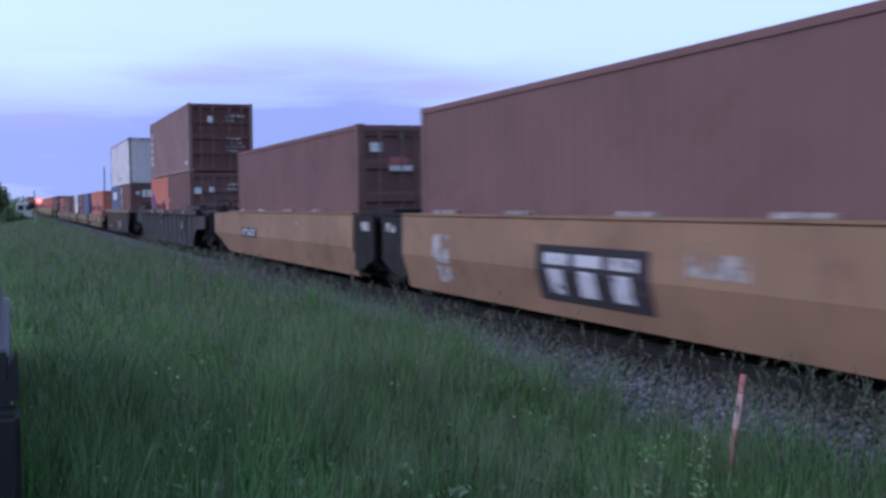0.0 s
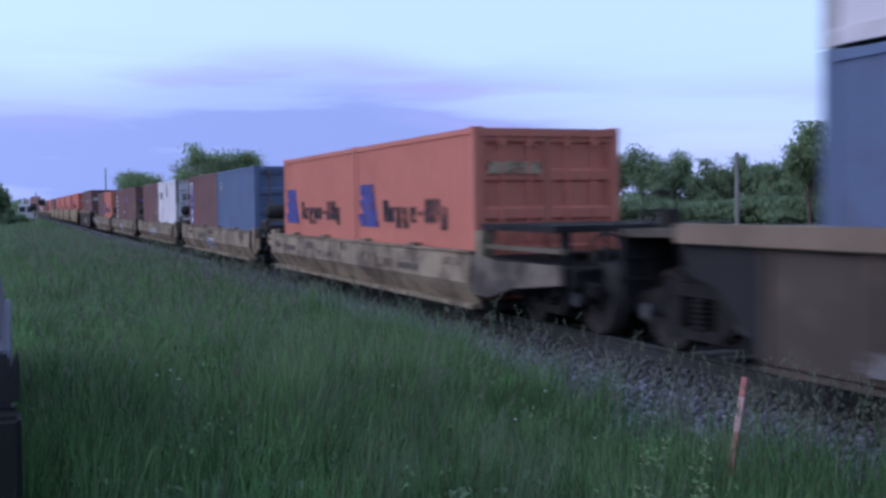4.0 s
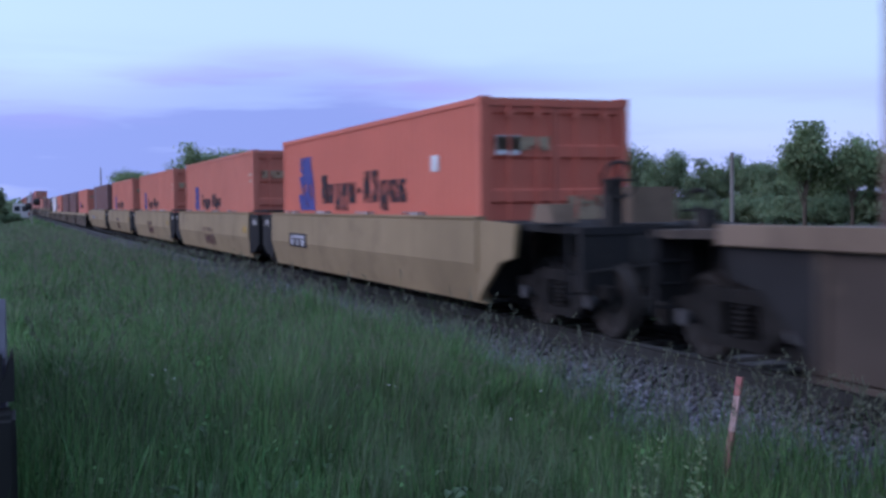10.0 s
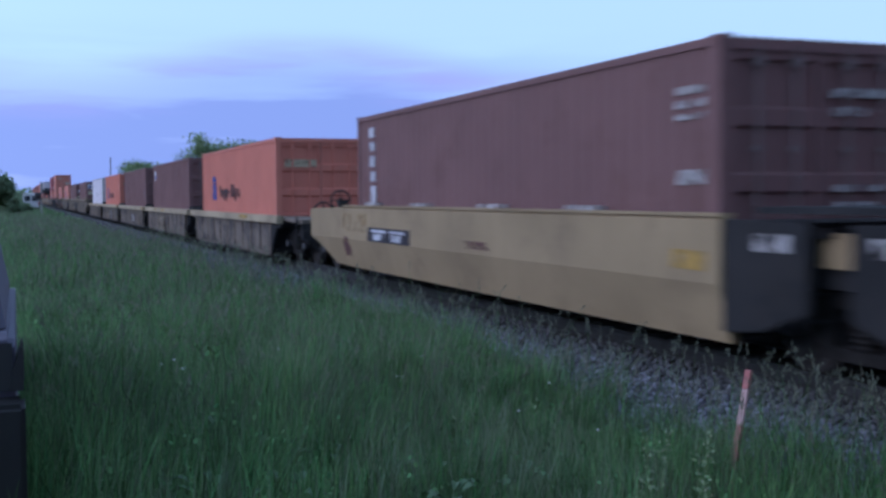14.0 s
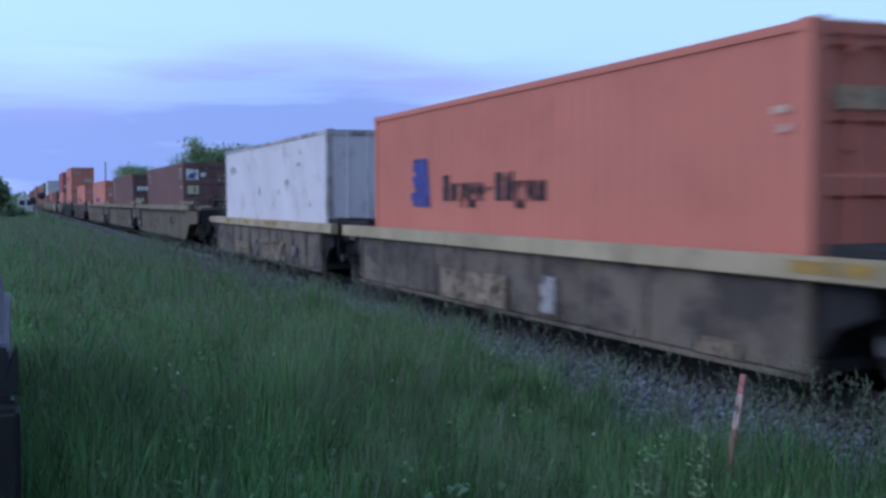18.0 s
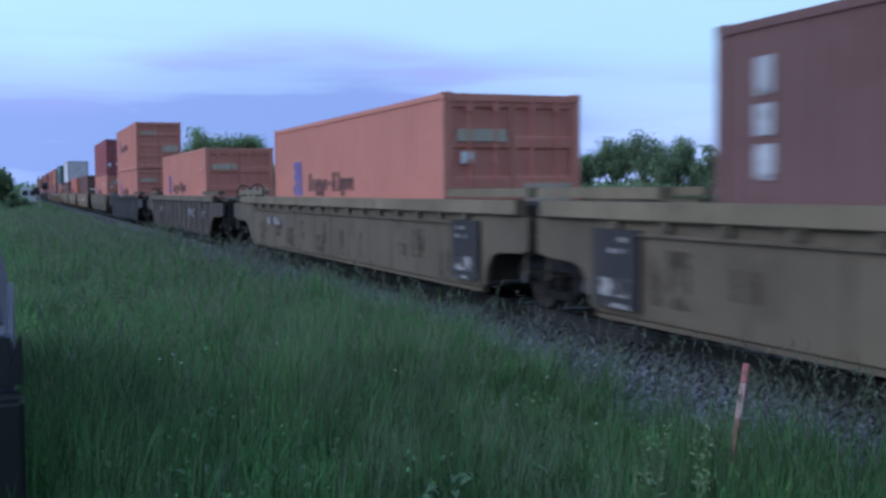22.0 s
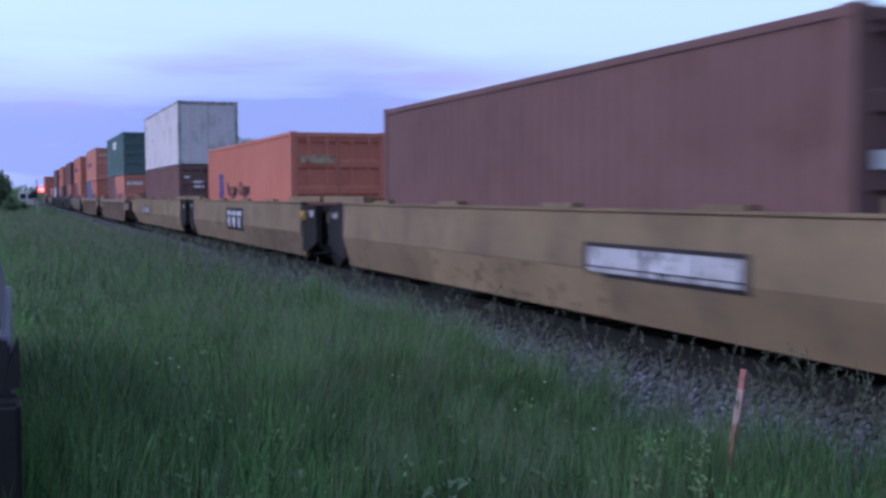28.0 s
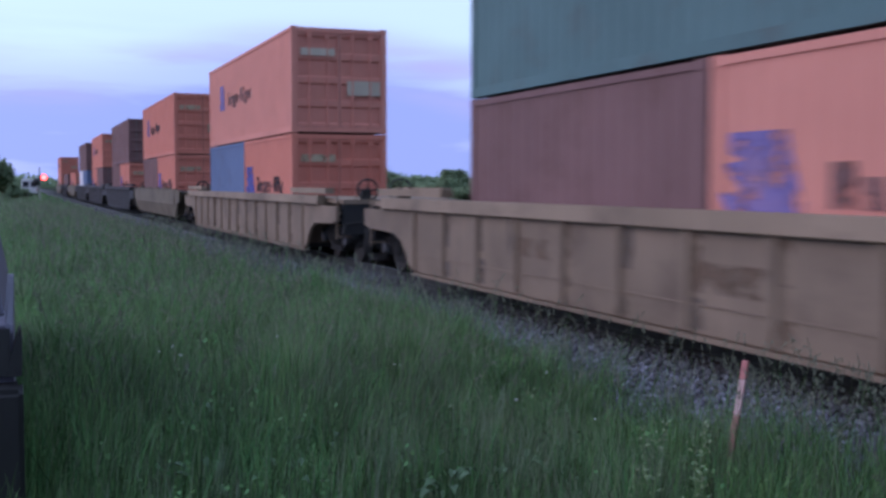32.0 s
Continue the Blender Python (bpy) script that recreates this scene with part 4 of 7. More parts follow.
            if "53" in style:
                l0, l1 = e * (half - 1.3), e * min(half + 1.9, reach)
                part("end_ledge", box(bm_new(), s * (WELLX - 0.22), s * (WELLX - 0.02), min(l0, l1), max(l0, l1), top + 0.038, top + 0.16), SIDE[chord] if chord else paint_side, ob)
        if couple and style == "low40":
            part("walkway", box(bm_new(), -1.3, 1.3, min(y0 + e * 0.08, y1 - e * 0.35), max(y0 + e * 0.08, y1 - e * 0.35), 1.27, 1.36), ENDBLACK, ob, "dark raised end walkway")
        yl = y1 - e * 0.2
        ladder = part("ladder", rod(bm_new(), (-1.36, yl, 0.5), (-1.36, yl, deck + 0.02), 0.02, 6), endpaint, ob)
        part("stile", rod(bm_new(), (-0.95, yl, 0.5), (-0.95, yl, deck + 0.02), 0.02, 6), endpaint, ladder)
        for k in range(3 if deck < 1.2 else 4):
            rung = part("rung", SLABS.setdefault(("rung",), finish(rod(bm_new(), (-1.36, 0, 0), (-0.95, 0, 0), 0.016, 6), "rung")), endpaint, ladder)
            rung.location = (0, yl, 0.55 + 0.24 * k)
        if style == "brown53" and not couple:
            for s in (-1, 1):
                slab("dark_panel", ob, s * (WELLX - 0.02), s * (WELLX + 0.035), e * (half - 0.98), e * (half - 0.02), low + 0.1, top - 0.3, SIDE["black"], "black stencil panel")
                for z0, z1, w in ((0.66, 0.70, 0.3), (0.56, 0.60, 0.4), (0.18, 0.34, 0.62), (0.08, 0.12, 0.5)):
                    slab("stencil_bar", ob, s * (WELLX + 0.03), s * (WELLX + 0.043), e * (half - 0.82), e * (half - 0.82 + w), low + z0 * 1.25, low + z1 * 1.25, SCUFF)
        if couple:
            truck(ob, e * (half + (1.75 if smooth else 1.5)))
            bm = box(bm_new(), -0.11, 0.11, min(y1, y1 + e * 0.5), max(y1, y1 + e * 0.5), 0.76, 0.94)
            box(bm, -0.2, 0.2, min(y1 + e * 0.35, y1 + e * 0.75), max(y1 + e * 0.35, y1 + e * 0.75), 0.7, 1.0)
            part("coupler", bm, IRON, ob)
            hose = bm_new()
            pts = [Vector((-0.32, y1 + e * d, z)) for d, z in ((0.0, 0.72), (0.16, 0.60), (0.34, 0.44), (0.55, 0.36))]
            for p, q in zip(pts, pts[1:]):
                rod(hose, p, q, 0.028, 6)
            part("air_hose", hose, RUBBER, ob, "black rubber brake hose")
            part("uncoupling_lever", rod(rod(bm_new(), (-1.25, y1 + e * 0.05, 0.82), (-0.12, y1 + e * 0.05, 0.90), 0.016, 6), (-1.25, y1 + e * 0.05, 0.82), (-1.3, y1 + e * 0.05, 0.52), 0.016, 6), IRON, ob, "bent steel uncoupling lever")
            high = top + (0.48 if style == "smooth40" and e < 0 else 0.12)
            bm = box(bm_new(), -0.83, -0.63, y1 - e * 0.30, y1 - e * 0.13, top - 0.12, high)
            part("brake_stand", bm, IRON, ob)
            rim = part("hand_brake", hoop(0.22, 0.022), IRON, ob, "dark hand brake wheel")
            rim.location = (-0.73, y1 - e * 0.07, high)
            part("hub", rod(bm_new(), (0, -0.03, 0), (0, 0.03, 0), 0.05, 8), IRON, rim)
            for k in range(4):
                part("spoke", rod(bm_new(), (0, 0, 0), (0.21 * math.cos(k * math.pi / 2), 0, 0.21 * math.sin(k * math.pi / 2)), 0.016, 5), IRON, rim)
            if style == "smooth40" and e < 0:
                part("brake_housing", box(bm_new(), -0.45, 0.15, y1 + 0.2, y1 + 0.6, top - 0.04, top + 0.4), SIDE["dusty"], ob, "dusty tan brake gear housing")
                part("guide_block", prism(bm_new(), [(y1 + 0.5, top - 0.03), (y1 + 1.1, top - 0.03), (y1 + 1.0, top + 0.2), (y1 + 0.6, top + 0.2)], "x", -1.4, -1.05), SIDE["dusty"], ob, "dusty tan container guide")
        elif style == "low40":
            if e < 0:
                yy = y1 - e * 0.28
                part("brake_reservoir", lathe(bm_new(), [(-1.2, 0.08), (-1.16, 0.17), (-1.08, 0.2), (-0.42, 0.2), (-0.34, 0.17), (-0.3, 0.08)], 16, yy, 1.5), IRON, ob, "black cylindrical brake reservoir")
                frame_bm = box(bm_new(), -1.24, -0.25, yy - 0.24, yy + 0.24, 1.22, 1.285)
                box(frame_bm, -1.2, 1.2, yy + 0.3, yy + 0.42, 0.9, 1.12)
                for x in (-1.26, -0.28):
                    for k in (-0.23, 0.14):
                        box(frame_bm, x, x + 0.09, yy + k, yy + k + 0.09, 0.8, 1.217)
                part("reservoir_frame", frame_bm, SIDE["patchy"], ob, "rusty grey-tan reservoir frame")
            for s in (-1, 1):
                part("corner_post", box(bm_new(), s * (WELLX - 0.06), s * (WELLX - 0.26), y0 + e * 0.08, y0 + e * 0.46, low + 0.25, top + 0.12), paint_side, ob)
    if ends in ("mid", "last"):
        truck(ob, -pitch / 2)
        # black plate added where the joint only lies in shade
        if style == "brown53":
            part("joint_web", box(bm_new(), -1.1, 1.1, -pitch / 2 - 1.1, -pitch / 2 + 1.1, 0.58, top - 0.3), ENDBLACK, ob, "black plate in place of shade over the shared truck")
        if style in ("smooth40", "smooth53", "rust40", "low40", "chord40"):
            # the shared joint: a black plate standing in for shade, the tan connector casting and a walkway over it
            j, high = -pitch / 2, top if style in ("smooth40", "smooth53", "rust40") else top + 0.12
            part("joint_web", box(bm_new(), -1.16, 1.16, j - 0.85, j + 0.85, 0.83, high - 0.14), ENDBLACK, ob, "black plate in place of shade over the shared truck")
            part("connector_casting", box(bm_new(), -1.22, -1.165, j - 0.33, j + 0.33, high - 0.42, high - 0.12), paint_side, ob, "tan connector casting")
            if high == top:
                part("walkway", box(bm_new(), -1.42, 1.42, j - 0.95, j + 0.95, top + 0.04, top + 0.10), ENDBLACK, ob, "dark walkway over the joint")
    return ob


WELLS = {}


def well_wagon(style, pitch, ends, m):
    key = (style, ends)
    if key not in WELLS:
        ob = WELLS[key] = well_body(style, pitch, ends)
        ob["style"] = style
        ob.matrix_basis = m
        return ob
    return copy_thing(WELLS[key], m)


LASTPANEL = []


def crease(style):
    """Height at which a smooth side folds inwards."""
    top, low = STYLES[style][2:4]
    return low + (top - low) * (0.42 if top < 1.2 else 0.47)


def face_x(style, z):
    """How far out the side of a wagon of that style stands at height z."""
    colour, chord, top, low = STYLES[style][:4]
    if chord:
        return WELLX + 0.06 if z > top - 0.2 else WELLX + 0.031
    mid = crease(style)
    if z >= mid:
        return WELLX + 0.015 * (top - z) / (top - mid)
    return WELLX + 0.015 - (0.175 if top < 1.2 else 0.145) * (mid - z) / (mid - low)


def on_well(ob, name, y0, y1, z0, z1, material, label="", lift=0.005):
    """A marking that follows the near side of a wagon; y runs from the middle."""
    style = ob["style"]
    colour, chord, top, low = STYLES[style][:4]
    half = STYLES[style][5] if chord and z0 > top - 0.25 else STYLES[style][4]
    y0, y1, z0, z1 = max(y0, -half + 0.05), min(y1, half - 0.05), max(z0, low + 0.02), min(z1, top - 0.012)
    if chord and name == "chord_stripe":
        z0, z1 = top - 0.135, top - 0.03
    levels = [z0, z1]
    mid = crease(style)
    if not chord and z0 < mid < z1:
        levels = [z0, mid, z1]
    outer = [(-face_x(style, z) - lift, z) for z in levels]
    inner = [(x + 0.03 + lift, z) for x, z in reversed(outer)]
    LASTPANEL[:] = [y0, y1, z0, z1]
    return part(name, prism(bm_new(), outer + inner, "y", y0, y1), material, ob, label)


def inset(ob, n, material=None):
    """White upright bars inside the panel last drawn."""
    y0, y1, z0, z1 = LASTPANEL
    dy, dz = (y1 - y0) * 0.06, (z1 - z0) * 0.14
    w = (y1 - y0 - 2 * dy) / n
    for i in range(n):
        a = y0 + dy + w * i
        on_well(ob, "logo_bar", a + w * 0.1, a + w * 0.9, z1 - dz - (z1 - z0) * 0.2, z1 - dz, material or CHALKY, lift=0.009)
        on_well(ob, "logo_bar", a + w * 0.3, a + w * 0.8, z0 + dz, z1 - dz - (z1 - z0) * 0.28, material or CHALKY, lift=0.009)


# ---- the train: near end of each container along the train, wagon style, boxes below and above ----
TRAIN = [
    (5.1, "rust40", 15.8, "mid", [("hc", "brown")], []),
    (20.9, "rust40", 15.8, "last", [("hc", "brown")], []),
    (42.66, "black53", 21.2, "both", [("half", "brown"), ("half", "orange")], [("std", "palebrown")]),
    (64.98, "grey48", 19.6, "both", [("half", "brown"), ("half", "blue")], [("reefer", "white")]),
    (84.72, "low40", 15.8, "first", [("half", "orange"), ("half", "orange")], []),
    (100.6, "low40", 15.8, "mid", [("half", "blue"), ("half", "brown")], []),
    (116.5, "low40", 15.8, "mid", [("halfreefer", "white"), ("half", "brown")], []),
    (132.45, "low40", 15.8, "mid", [("half", "brown"), ("half", "brown")], []),
    (148.3, "low40", 15.8, "last", [("half", "orange"), ("half", "brown")], []),
    (168.08, "grey48", 19.6, "both", [("hc", "brown")], []),
    (188.18, "smooth40", 15.8, "first", [("hc", "brightorange")], []),
    (203.97, "smooth40", 15.8, "mid", [("hc", "orange")], []),
    (219.6, "smooth40", 15.8, "mid", [("hc", "orange")], []),
    (235.39, "smooth40", 15.8, "mid", [("hc", "orange")], []),
    (251.2, "smooth40", 15.8, "last", [("hc", "brown")], []),
    (270.87, "chord40", 15.6, "first", [("hc", "orange")], []),
    (286.55, "chord40", 15.6, "mid", [("hc", "brown")], []),
    (302.19, "chord40", 15.6, "mid", [("hc", "brown")], []),
    (317.76, "chord40", 15.6, "mid", [("hc", "orange")], []),
    (333.3, "chord40", 15.6, "last", [("hcreefer", "white")], []),
    (354.8, "brown53", 19.6, "first", [("hc", "brown")], []),
    (374.39, "brown53", 19.6, "mid", [("hc", "brown")], []),
    (393.92, "brown53", 19.6, "last", [("hc", "paleorange")], []),
    (417.35, "dark53", 22.4, "both", [("hc", "paleorange")], []),
    (441.0, "black53", 21.2, "both", [("std", "paleorange")], [("std", "paleorange")]),
    (462.4, "olive", 20.4, "both", [("std", "paleorange")], [("std", "red")]),
    (485.0, "smooth53", 19.5, "first", [("hc", "brown")], []),
    (504.5, "smooth53", 19.5, "mid", [("hc", "orange")], []),
    (524.0, "smooth53", 19.5, "last", [("std", "brown")], [("reefer", "white")]),
    (547.84, "tan53", 22.6, "both", [("half", "paleorange"), ("half", "brown")], [("std", "green")]),
    (571.5, "tan53", 22.0, "both", [("half", "orange"), ("half", "blue")], [("std", "paleorange")]),
    (592.9, "olive", 20.4, "both", [("half", "orange"), ("half", "brown")], [("std", "orange")]),
    (613.0, "black53", 20.6, "both", [("half", "orange"), ("half", "brown")], [("std", "brown")]),
    (634.2, "black53", 20.6, "both", [("half", "brown"), ("half", "orange")], [("std", "orange")]),
    (654.6, "black53", 20.6, "both", [("half", "blue"), ("half", "white")], [("std", "brown")]),
    (675.0, "olive", 19.5, "both", [("std", "orange")], []),
    (694.8, "black53", 20.6, "both", [("half", "brown"), ("half", "brown")], []),
    (715.4, "olive", 19.5, "both", [("std", "orange")], [("std", "orange")]),
]
ROLLING = []  # (object, place along the train, height)
COLOURS = {"brightorange": "bright orange", "paleorange": "faded orange", "palebrown": "faded brown", "orange": "orange", "brown": "dark brown", "red": "dull red", "blue": "faded blue", "green": "dark green", "white": "off-white"}
FLOORS = {"low40": 0.2}
LOADS = []
wagon, load = {}, {}
for u, style, pitch, ends, lower, upper in TRAIN:
    mid = u + 6.096
    w = well_wagon(style, pitch, ends, pose(TRACK, mid, 0))
    ROLLING.append((w, mid, 0.0))
    wagon[u] = w
    z = FLOORS.get(style, 0.3)
    h_low = 0
    for tier, boxes in ((0, lower), (1, upper)):
        y = u
        for order, (kind, colour) in enumerate(boxes):
            base = z if tier == 0 else z + h_low + 0.02
            c = container(kind, colour, pose(TRACK, y, base))
            long = 6.058 if "half" in kind else 12.192
            h = 2.896 if kind.startswith("hc") else 2.591
            if tier == 0:
                h_low = h
            where = "stacked on a lower container" if tier else "standing in a well wagon"
            size = "short" if long < 7 else "forty-foot"
            what = "smooth-sided refrigerated" if "reefer" in kind else "corrugated steel"
            if "orange" in colour:
                what = "steel"
                where = "with blue emblem, " + ("stacked on another" if tier else "in well wagon")
            tagged(c, f"{COLOURS[colour]} {what} {size} container {where}", "shipping container", "containers on the train")
            ROLLING.append((c, y, base))
            load[u, tier, order] = c
            LOADS.append((c, kind, colour, long, h, u, tier))
            y += long + 0.076

# markings on the boxes
for i, (c, kind, colour, long, h, u, tier) in enumerate(LOADS):
    if "reefer" not in kind and "orange" not in colour:
        door_text(c, h, 40 + i)
    if "orange" in colour:
        shipping_mark(c, long, h, *((FADEDBLUE, FADEDINK) if colour == "paleorange" else ()), **({"bold": 1.5} if colour == "brightorange" else {}))
        if u == 547.84:
            continue
        if i % 2 or colour == "paleorange":
            on_door(c, "sticker", 0.2, 1.05, h * 0.36, h * 0.5, CREAMPANEL if colour == "paleorange" else DULLCREAM, "cream label panel")
        on_door(c, "sticker", -0.98, -0.12, h * 0.73, h * 0.80, CREAMPANEL if colour == "paleorange" else DULLCREAM, "cream label strip")
# markings of single boxes and wagons, in the order in which they pass
on_well(wagon[5.1], "panel", -1.31, 1.34, 0.42, 1.11, PANELDARK)
inset(wagon[5.1], 3)
on_well(wagon[5.1], "scuff", 4.34, 4.99, 0.72, 1.15, SCUFF)
on_well(wagon[5.1], "scuff", -2.95, -2.00, 0.89, 1.12, SCUFF)
on_well(wagon[5.1], "scuff", 4.29, 4.88, 0.42, 0.68, SCUFF)
on_well(wagon[20.9], "panel", 2.47, 4.50, 0.75, 1.00, PANELDARK)
inset(wagon[20.9], 5)
on_well(wagon[20.9], "scuff", -2.02, -1.86, 1.10, 1.24, SCUFF)
on_well(wagon[42.66], "chord_stripe", 3.42, 4.18, 1.36, 1.47, YELLOW)
on_well(wagon[42.66], "chord_stripe", -0.32, 1.31, 1.38, 1.48, SCUFF)
on_well(wagon[42.66], "chord_stripe", -3.02, -2.48, 1.36, 1.46, YELLOW)
on_well(wagon[42.66], "chord_stripe", -6.42, -5.88, 1.30, 1.42, YELLOW)
on_well(wagon[42.66], "code_bar", -5.53, -5.27, 0.89, 1.01, FADED)
on_well(wagon[42.66], "code_bar", -5.97, -5.65, 0.91, 1.02, FADED)
on_well(wagon[42.66], "code_bar", -5.97, -5.27, 0.76, 0.87, FADED)
on_well(wagon[42.66], "code_bar", 0.27, 0.51, 0.83, 1.29, FADED)
on_well(wagon[64.98], "logo_bar", -1.98, -1.00, 0.61, 0.75, SCUFF)
on_well(wagon[64.98], "logo_bar", -1.51, -1.24, 0.32, 0.60, SCUFF)
on_well(wagon[64.98], "logo_bar", -1.98, -1.64, 0.30, 0.64, SCUFF)
on_well(wagon[64.98], "logo_bar", -2.93, -2.02, 0.66, 0.78, SCUFF)
on_well(wagon[64.98], "logo_bar", -2.40, -2.14, 0.37, 0.64, SCUFF)
on_well(wagon[64.98], "logo_bar", -2.87, -2.51, 0.34, 0.63, SCUFF)
on_well(wagon[64.98], "code_bar", 4.49, 5.35, 0.28, 0.48, FADED)
on_well(wagon[64.98], "code_bar", 3.07, 4.00, 0.31, 0.49, FADED)
on_well(wagon[100.6], "panel", -0.66, 0.93, 0.26, 0.61, CHALKY)
inset(wagon[100.6], 3, DARK)
on_well(wagon[116.5], "panel", -0.71, 0.87, 0.36, 0.68, CHALKY)
inset(wagon[116.5], 3, DARK)
on_well(wagon[132.45], "panel", -0.71, 0.95, 0.34, 0.66, CHALKY)
inset(wagon[132.45], 3, DARK)
on_well(wagon[148.3], "panel", -0.85, -0.20, 0.37, 0.65, CHALKY)
inset(wagon[148.3], 3, DARK)
on_well(wagon[148.3], "panel", 3.76, 5.98, 0.55, 0.83, PANELDARK)
inset(wagon[148.3], 2)
on_well(wagon[168.08], "logo_bar", -1.91, -0.71, 0.33, 0.76, SCUFF)
on_well(wagon[168.08], "logo_bar", -2.99, -2.15, 0.35, 0.75, SCUFF)
on_well(wagon[168.08], "logo_bar", -5.73, -5.31, 0.72, 0.82, SCUFF)
on_well(wagon[188.18], "panel", 3.02, 4.58, 0.70, 1.01, PANELDARK)
inset(wagon[188.18], 3)
on_well(wagon[203.97], "logo_bar", -0.86, 0.92, 0.82, 0.97, MAROON)
on_well(wagon[203.97], "logo_bar", -1.04, 0.78, 0.41, 0.74, MAROON)
on_well(wagon[203.97], "safety_patch", -6.24, -5.67, 0.90, 1.07, YELLOW)
on_well(wagon[219.6], "logo_bar", -0.73, 1.16, 0.81, 0.99, MAROON)
on_well(wagon[219.6], "logo_bar", -0.89, 0.88, 0.44, 0.74, MAROON)
on_well(wagon[219.6], "safety_patch", -6.07, -5.53, 0.90, 1.07, YELLOW)
on_well(wagon[235.39], "logo_bar", -0.77, 1.14, 0.85, 1.00, MAROON)
on_well(wagon[235.39], "logo_bar", -0.88, 0.84, 0.42, 0.76, MAROON)
on_well(wagon[235.39], "safety_patch", -6.18, -5.72, 0.88, 1.08, YELLOW)
on_well(wagon[251.2], "panel", 2.32, 4.69, 0.80, 1.06, PANELDARK)
inset(wagon[251.2], 2)
on_well(wagon[251.2], "smudge", 5.95, 6.4, 0.45, 0.84, MAROON, "dark worn smudge")
on_well(wagon[251.2], "smudge", -1.1, 0.0, 0.87, 0.98, MAROON, "dark worn smudge")
on_well(wagon[251.2], "rust_smear", 4.8, 6.4, 0.95, 1.3, SMEAR, "faint orange rust smear")
on_well(wagon[524.0], "safety_patch", 7.4, 7.95, 1.08, 1.27, YELLOW)
on_well(wagon[524.0], "rust_smear", -2.5, 2.1, 0.85, 1.3, SMEAR, "faint orange rust smear")
on_well(wagon[251.2], "safety_patch", -6.22, -5.65, 0.91, 1.10, YELLOW)
on_well(wagon[302.19], "chord_stripe", -7.21, -6.09, 0.94, 1.07, YELLOW)
on_well(wagon[286.55], "chord_stripe", 2.58, 3.22, 0.97, 1.15, YELLOW)
on_well(wagon[286.55], "chord_stripe", -0.34, 0.62, 0.97, 1.13, YELLOW)
on_well(wagon[317.76], "chord_stripe", -7.19, -6.19, 0.94, 1.05, YELLOW)
on_well(wagon[333.3], "chord_stripe", 3.80, 4.42, 0.95, 1.13, YELLOW)
on_well(wagon[333.3], "chord_stripe", 1.08, 1.71, 0.96, 1.13, YELLOW)
on_well(wagon[333.3], "chord_stripe", -1.67, -0.97, 0.96, 1.12, YELLOW)
on_well(wagon[333.3], "chord_stripe", -2.34, -1.79, 0.95, 1.12, YELLOW)
on_well(wagon[270.87], "chord_stripe", -3.60, -2.45, 1.02, 1.21, YELLOW)
on_well(wagon[302.19], "logo_bar", -1.88, -0.87, 0.31, 0.70, SCUFF)
on_well(wagon[302.19], "logo_bar", -2.63, -1.87, 0.31, 0.57, SCUFF)
on_well(wagon[317.76], "scuff", -1.78, -1.41, 0.25, 0.70, SCUFF)
on_well(wagon[317.76], "worn_patch", -0.34, 2.01, 0.16, 0.62, WORN)
on_well(wagon[317.76], "worn_patch", -5.42, -4.84, 0.15, 0.34, WORN)
on_well(wagon[333.3], "worn_patch", 1.06, 3.36, 0.19, 0.51, WORN)
on_well(wagon[333.3], "worn_patch", -2.96, -0.28, 0.12, 0.65, WORN)
on_well(wagon[286.55], "worn_patch", -0.23, 2.25, 0.13, 0.78, WORN)
on_well(wagon[302.19], "worn_patch", -5.44, -4.41, 0.14, 0.78, WORN)
on_well(wagon[333.3], "code_bar", 0.18, 0.75, 0.53, 0.62, FADED)
on_well(wagon[333.3], "code_bar", 0.25, 0.65, 0.21, 0.33, FADED)
on_well(wagon[333.3], "code_bar", -4.20, -3.90, 0.35, 0.58, FADED)
on_well(wagon[354.8], "code_bar", -4.02, -3.78, 0.81, 1.00, FADED)
on_well(wagon[354.8], "code_bar", -4.42, -4.07, 0.80, 1.02, DARK)
on_well(wagon[354.8], "code_bar", -5.11, -4.46, 0.84, 1.00, FADED)
on_well(wagon[417.35], "logo_bar", -4.21, -3.48, 0.89, 0.98, LOGOWORN)
on_well(wagon[417.35], "logo_bar", -3.73, -3.58, 0.71, 0.88, LOGOWORN)
on_well(wagon[417.35], "logo_bar", -4.31, -3.89, 0.68, 0.90, LOGOWORN)
on_well(wagon[417.35], "logo_bar", -5.06, -4.35, 0.89, 0.98, LOGOWORN)
on_well(wagon[417.35], "logo_bar", -4.66, -4.43, 0.69, 0.88, LOGOWORN)
on_well(wagon[417.35], "logo_bar", -5.01, -4.74, 0.69, 0.88, LOGOWORN)
on_well(wagon[417.35], "code_bar", 4.96, 5.40, 0.78, 0.96, FADED)
on_well(wagon[417.35], "code_bar", 4.09, 4.71, 0.80, 0.97, FADED)
on_well(wagon[417.35], "code_bar", -4.15, -3.48, 0.70, 1.02, FADED)
on_well(wagon[417.35], "code_bar", -5.09, -4.47, 0.73, 1.02, FADED)
on_well(wagon[417.35], "code_bar", -7.02, -6.53, 0.75, 0.97, FADED)
on_well(wagon[417.35], "code_bar", -7.90, -7.36, 0.75, 0.99, FADED)
on_well(wagon[441.0], "chord_stripe", -0.16, 0.98, 1.37, 1.48, SCUFF)
on_well(wagon[441.0], "chord_stripe", -1.12, -0.32, 1.36, 1.47, YELLOW)
on_well(wagon[441.0], "chord_stripe", -5.10, -4.58, 1.37, 1.47, YELLOW)
